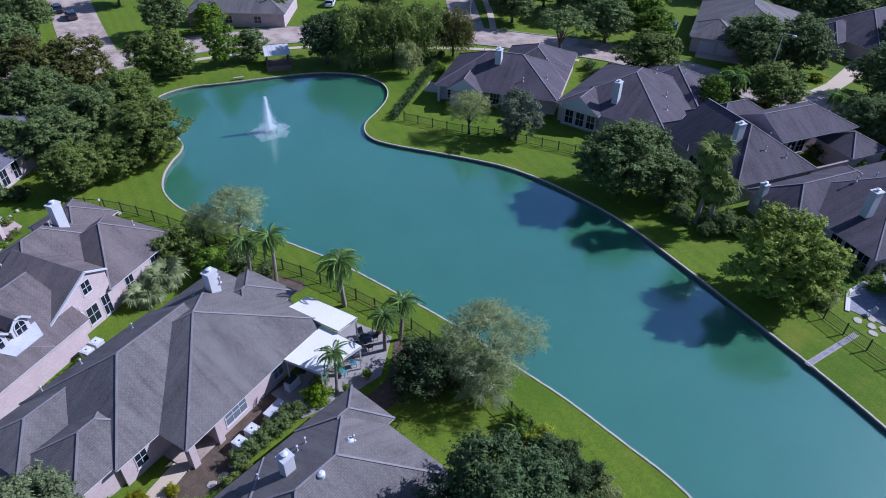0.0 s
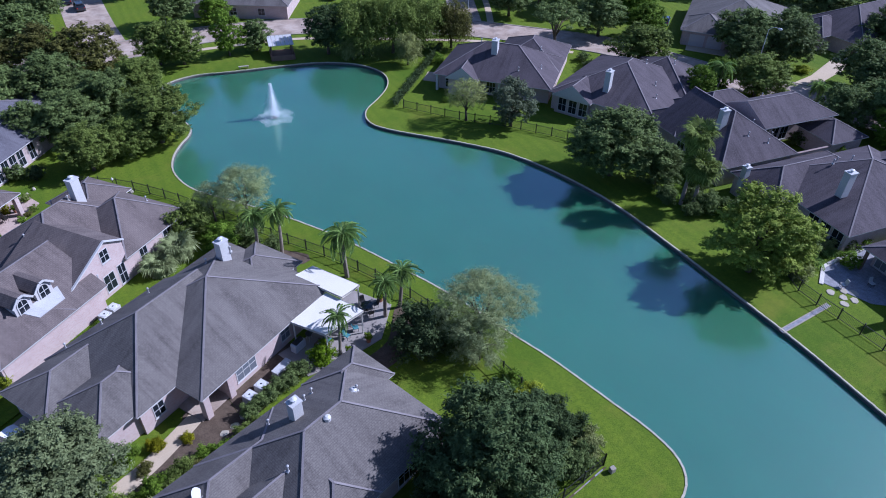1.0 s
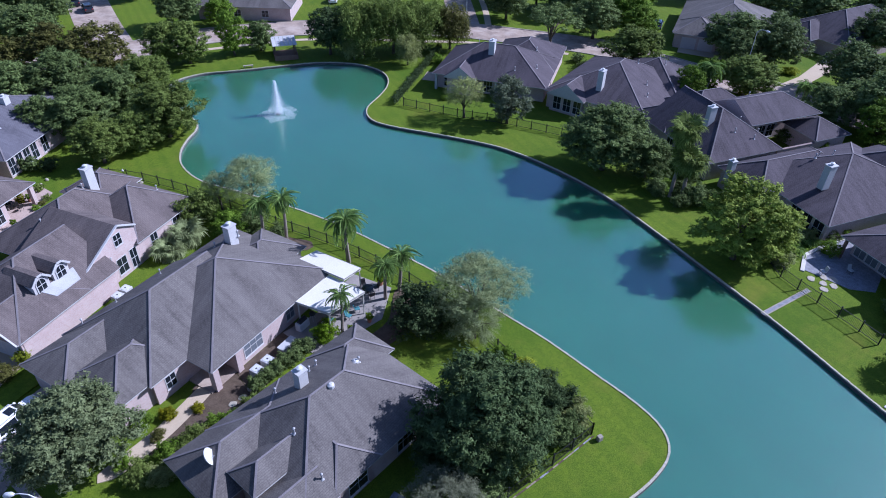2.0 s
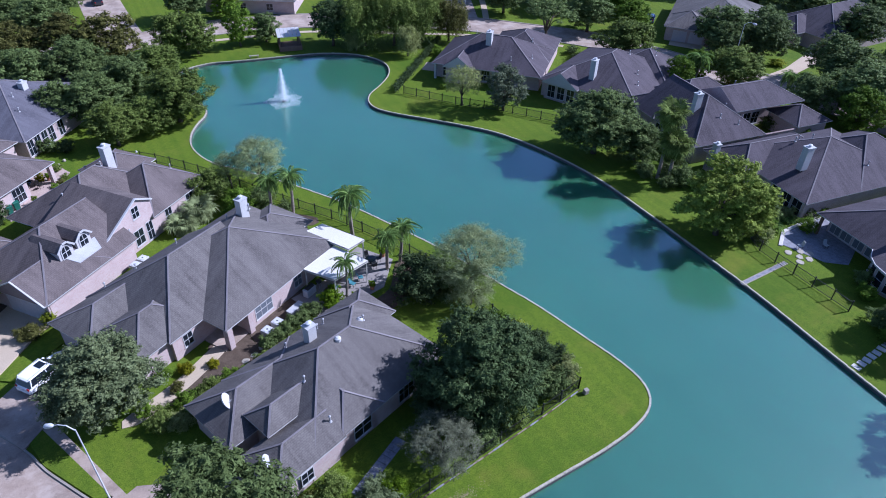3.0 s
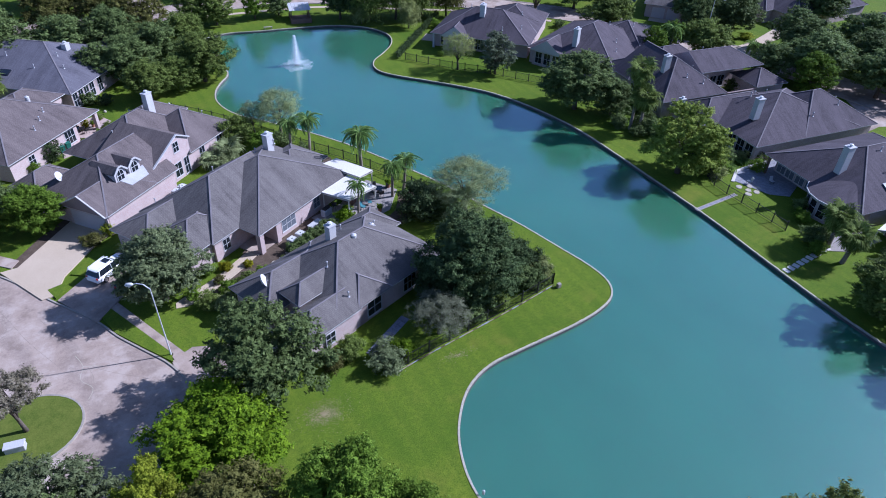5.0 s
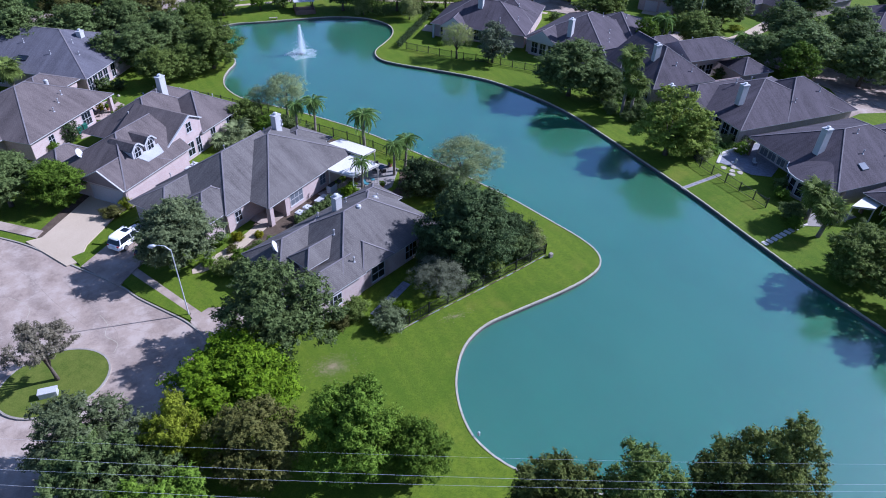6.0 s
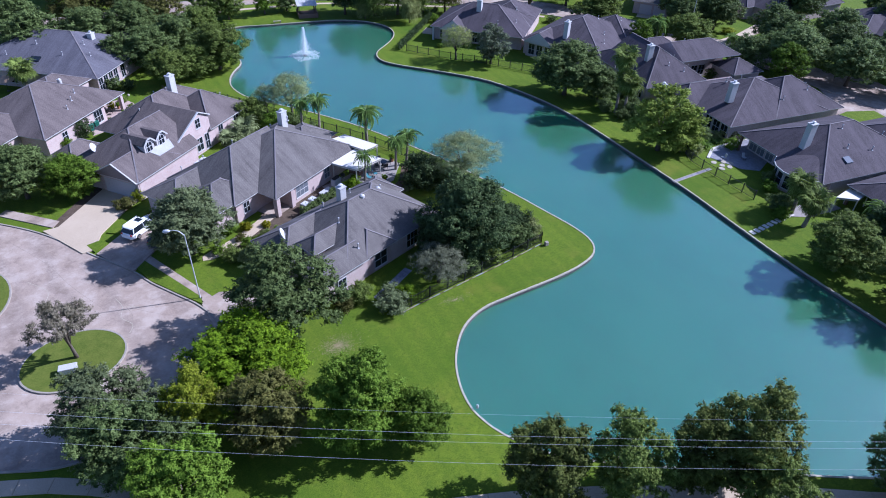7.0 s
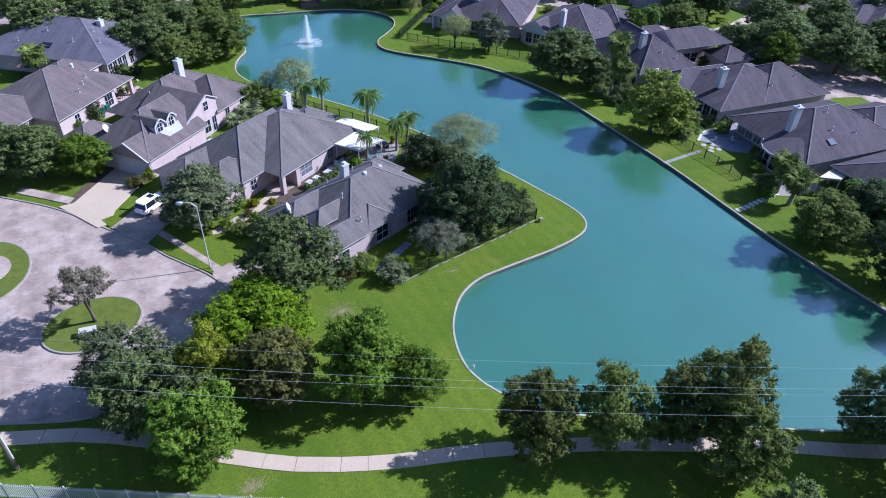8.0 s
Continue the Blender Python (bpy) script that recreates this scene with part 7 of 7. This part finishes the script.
s = Shape(); s.box(-0.8, 0.8, -0.4, 0.4, 0.55, 0.68, 0, 0.03); part("lid", s, TRIM, box)
for x, y in ((-20.9, 69.8), (-20.1, 70.5)):
    t = thing("wheelie_bin", x, y, 0.05, 20, "green wheeled rubbish bin by the terrace", "bin", "bins")
    s = Shape(); s.loft([[(-0.26, -0.3, 0.05), (0.26, -0.3, 0.05), (0.26, 0.3, 0.05), (-0.26, 0.3, 0.05)], [(-0.34, -0.38, 1.0), (0.34, -0.38, 1.0), (0.34, 0.38, 1.0), (-0.34, 0.38, 1.0)]]); part("body", s, GREENBIN, t)
    s = Shape(); s.box(-0.36, 0.36, -0.4, 0.42, 1.0, 1.07, 0, 0.02); part("lid", s, GREENBIN, t)
    for a in (-0.3, 0.3):
        s = Shape(); s.tube([(a - 0.03, 0.3, 0.1), (a + 0.03, 0.3, 0.1)], 0.1, 10); part("wheel", s, RUBBER, t)
t = thing("drain_post", 24.2, 13.0, 0, 0, "short pale concrete post at the fence corner", "post")
s = Shape(); s.box(-0.25, 0.25, -0.2, 0.2, 0, 0.55, 0, 0.05); part("body", s, KERB, t)
# plain white tube for a small pale shape of unknown kind
t = thing("bank_object", 3.2, -4.5, 0.05, 0, "small white upright object on the bank", "marker")
s = Shape(); s.tube([(0, 0, 0), (0, 0, 0.35), (0, 0, 0.42)], [0.12, 0.12, 0.05], 8); part("body", s, TRIM, t)
# dark post and white head for an upright shape of unknown kind
t = thing("garden_post", -4.8, 76.6, 0, 0, "short dark post with a white head by the fence", "garden lamp")
s = Shape(); s.tube([(0, 0, 0), (0, 0, 1.3)], 0.05, 8); part("post", s, IRON, t)
s = Shape(); s.tube([(0, 0, 1.3), (0, 0, 1.45), (0, 0, 1.7)], [0.1, 0.18, 0.05], 8); part("head", s, TRIM, t)
rock = random.Random(8)
for x, y, r, h, k in ((-17.6, 86.3, 1.3, 1.8, "deep"), (-15.6, 85.0, 1.4, 2.0, "dark"), (-13.4, 84.0, 1.3, 1.8, "deep"), (-19.4, 87.4, 1.2, 1.6, "dark"), (-14.3, 75.9, 0.6, 0.7, "olive"), (-15.6, 74.0, 0.6, 0.6, "green"), (-14.9, 75.0, 0.5, 0.5, "brown")):
    shrub(x, y, r, h, k, "garden shrub along a house or terrace")
for x, y in ((-14.8, 80.2), (-14.0, 81.2), (-15.8, 79.4), (-23.2, 66.0), (-3.1, 74.7)):
    s = Shape(); k = rock.uniform(0.2, 0.35)
    s.loft([[(k * m * math.cos(i * 0.9) * rock.uniform(0.85, 1.1), k * m * math.sin(i * 0.9) * rock.uniform(0.85, 1.1), z) for i in range(7)] for m, z in ((1, -0.05), (1.05, 0.12), (0.55, 0.26))])
    tagged(part("rock", s, FLAG), "rounded garden rock beside the terrace", "rock", "garden rocks").location = (x, y, 0.04)


# canopy added in place of a white wall strip in the sun
patio_cover([(63.4, 1.3), (65.6, -0.5), (69.5, 0.1), (67.6, 2.0)], 2.5, "white canopy standing in for a sunlit wall strip")
t = thing("patio_umbrella", -31.7, 91.8, 0.0, 0, "open tan patio umbrella between houses", "umbrella")
s = Shape(); s.tube([(0, 0, 0), (0, 0, 2.6)], 0.03, 8); part("pole", s, IRON, t)
s = Shape(); s.loft([[(k * math.cos(i * 0.7854), k * math.sin(i * 0.7854), z) for i in range(8)] for k, z in ((1.7, 2.0), (1.68, 2.05), (0.9, 2.4), (0.05, 2.62))]); part("canopy", s, mottled("tan_canvas", (0.42, 0.27, 0.17), (0.50, 0.34, 0.23), 1.5, 0.9, 0.1, 0.1), t, "tan canvas canopy")
s = Shape(); s.tube([(0, 0, 0), (0, 0, 0.1)], [0.3, 0.25], 12); part("base", s, IRON, t)
for x, y, k, h in ((12.9, 35.6, 0.28, 0.5), (10.6, 35.0, 0.24, 0.42), (16.4, 40.4, 0.3, 0.5), (8.2, 36.6, 0.22, 0.4), (-16.2, 76.4, 0.26, 0.45), (-18.0, 70.6, 0.3, 0.5)):
    t = thing("flower_pot", x, y, 0.07, 0, "terracotta plant pot standing on a patio", "flower pot", "flower pots")
    s = Shape(); s.tube([(0, 0, 0), (0, 0, h * 0.85), (0, 0, h * 0.86), (0, 0, h)], [k * 0.7, k * 0.95, k * 1.08, k * 1.08], 12); part("pot", s, mottled("terracotta", (0.30, 0.13, 0.08), (0.38, 0.18, 0.11), 3.0), t)
    ob = new("plant", FORMS["far_bush"][0]); ob.parent, ob.location, ob.scale = t, (0, 0, h - 0.08), (k / 2.4, k / 2.4, k / 2.2)
    ob.material_slots[0].link = "OBJECT"; ob.material_slots[0].material = LEAF["vivid"]


# ---- cars ----
def car(x, y, turn, paint, label, length=4.8, width=1.95, high=1.75, z=0.16):
    t = thing("car", x, y, z, turn, label, "car", "parked cars")
    L, W = length / 2, width / 2

    def ring(xx, w, z0, z1, round_=0.12):
        return [(xx, -w + round_, z0), (xx, w - round_, z0), (xx, w, z0 + round_), (xx, w, z1 - round_), (xx, w - round_, z1), (xx, -w + round_, z1), (xx, -w, z1 - round_), (xx, -w, z0 + round_)]
    s = Shape()
    s.loft([ring(-L, W * 0.85, 0.42, 0.88), ring(-L + 0.12, W * 0.96, 0.33, 1.0), ring(-L + 0.6, W, 0.3, 1.04), ring(L - 1.4, W, 0.3, 1.02), ring(L - 0.5, W * 0.98, 0.3, 0.96), ring(L - 0.08, W * 0.9, 0.36, 0.82), ring(L, W * 0.8, 0.42, 0.72)])
    body = part("body", s, paint, t, smooth=False)

    def cab(z0, z1, x0, x1, x2, x3, w0, w1):
        q = Shape()
        q.loft([[(x0, -w0, z0), (x3, -w0, z0), (x3, w0, z0), (x0, w0, z0)], [(x1, -w1, z1), (x2, -w1, z1), (x2, w1, z1), (x1, w1, z1)]])
        return q
    part("cabin_glass", cab(1.0, high - 0.1, -L + 0.12, -L + 0.62, 0.2, 1.05, W * 0.94, W * 0.76), GLASS, t, "dark tinted windows")
    roof = Shape()
    roof.loft([ring(-L + 0.32, W * 0.62, high - 0.2, high - 0.08, 0.05), ring(-L + 0.5, W * 0.76, high - 0.19, high - 0.02, 0.07), ring(-0.7, W * 0.8, high - 0.16, high, 0.07), ring(0.05, W * 0.77, high - 0.18, high - 0.04, 0.06), ring(0.34, W * 0.7, high - 0.2, high - 0.12, 0.03)])
    top = part("roof", roof, paint, t)
    q = Shape(); q.box(-0.55, 0.15, -0.42, 0.42, high - 0.02, high + 0.008); part("sunroof", q, GLASS, top, "dark glass sunroof")
    for yy in (-1, 1):
        q = Shape(); q.tube([(-L + 0.5, yy * W * 0.7, high + 0.05), (0.3, yy * W * 0.7, high + 0.05)], 0.025, 6); part("roof_rail", q, CHROME, top)
        for xx, zz, k in ((-L + 0.3, 1.0, 0.07), (-0.35, 1.0, 0.04), (0.85, 1.0, 0.04)):
            q = Shape(); q.tube([(xx, yy * W * 0.935, zz), (xx + (0.25 if xx < -1 else 0 if xx < 0 else -0.6), yy * W * 0.775, high - 0.06)], k, 5); part("pillar", q, paint, t)
        q = Shape(); q.box(-L - 0.01, -L + 0.16, yy * W * 0.72 - 0.14, yy * W * 0.72 + 0.14, 0.78, 0.98, 0, 0.03); part("tail_light", q, REDLAMP, body)
        q = Shape(); q.box(L - 0.2, L + 0.005, yy * W * 0.62 - 0.18, yy * W * 0.62 + 0.18, 0.62, 0.76, 0, 0.03); part("headlight", q, LAMPGLASS, body)
        q = Shape(); q.box(0.75, 0.95, yy * (W + 0.1) - 0.1, yy * (W + 0.1) + 0.1, 1.0, 1.16, 0, 0.03); part("mirror", q, paint, t)
        for xx in (-L + 0.9, L - 0.95):
            q = Shape(); q.tube([(xx, yy * (W - 0.24), 0.35), (xx, yy * (W + 0.005), 0.35)], 0.35, 16); wh = part("wheel", q, RUBBER, t)
            q = Shape(); q.tube([(xx, yy * (W - 0.02), 0.35), (xx, yy * (W + 0.02), 0.35)], 0.22, 12); part("rim", q, CHROME, wh, "alloy rim")
    q = Shape(); q.box(-L - 0.02, -L + 0.1, -W * 0.85, W * 0.85, 0.34, 0.56, 0, 0.03); part("bumper", q, paint, t)


car(-18.7, 38.1, 38, CARWHITE, "white sport utility car parked on the driveway")
car(-16.4, 34.8, 40, CARDARK, "dark car parked under the oak", 4.7, 1.9, 1.6)
car(51.0, 141.0, 60, CARWHITE, "white car parked far across the road", z=0.0)
car(-3.4, 163.5, 95, CARDARK, "dark car parked along the side street", z=0.03)
car(-1.2, 157.4, 95, CARDARK, "dark pickup parked along the side street", z=0.03)
car(108.8, 92.7, 40, CARBLUE, "blue car parked by the far garage", z=0.0)
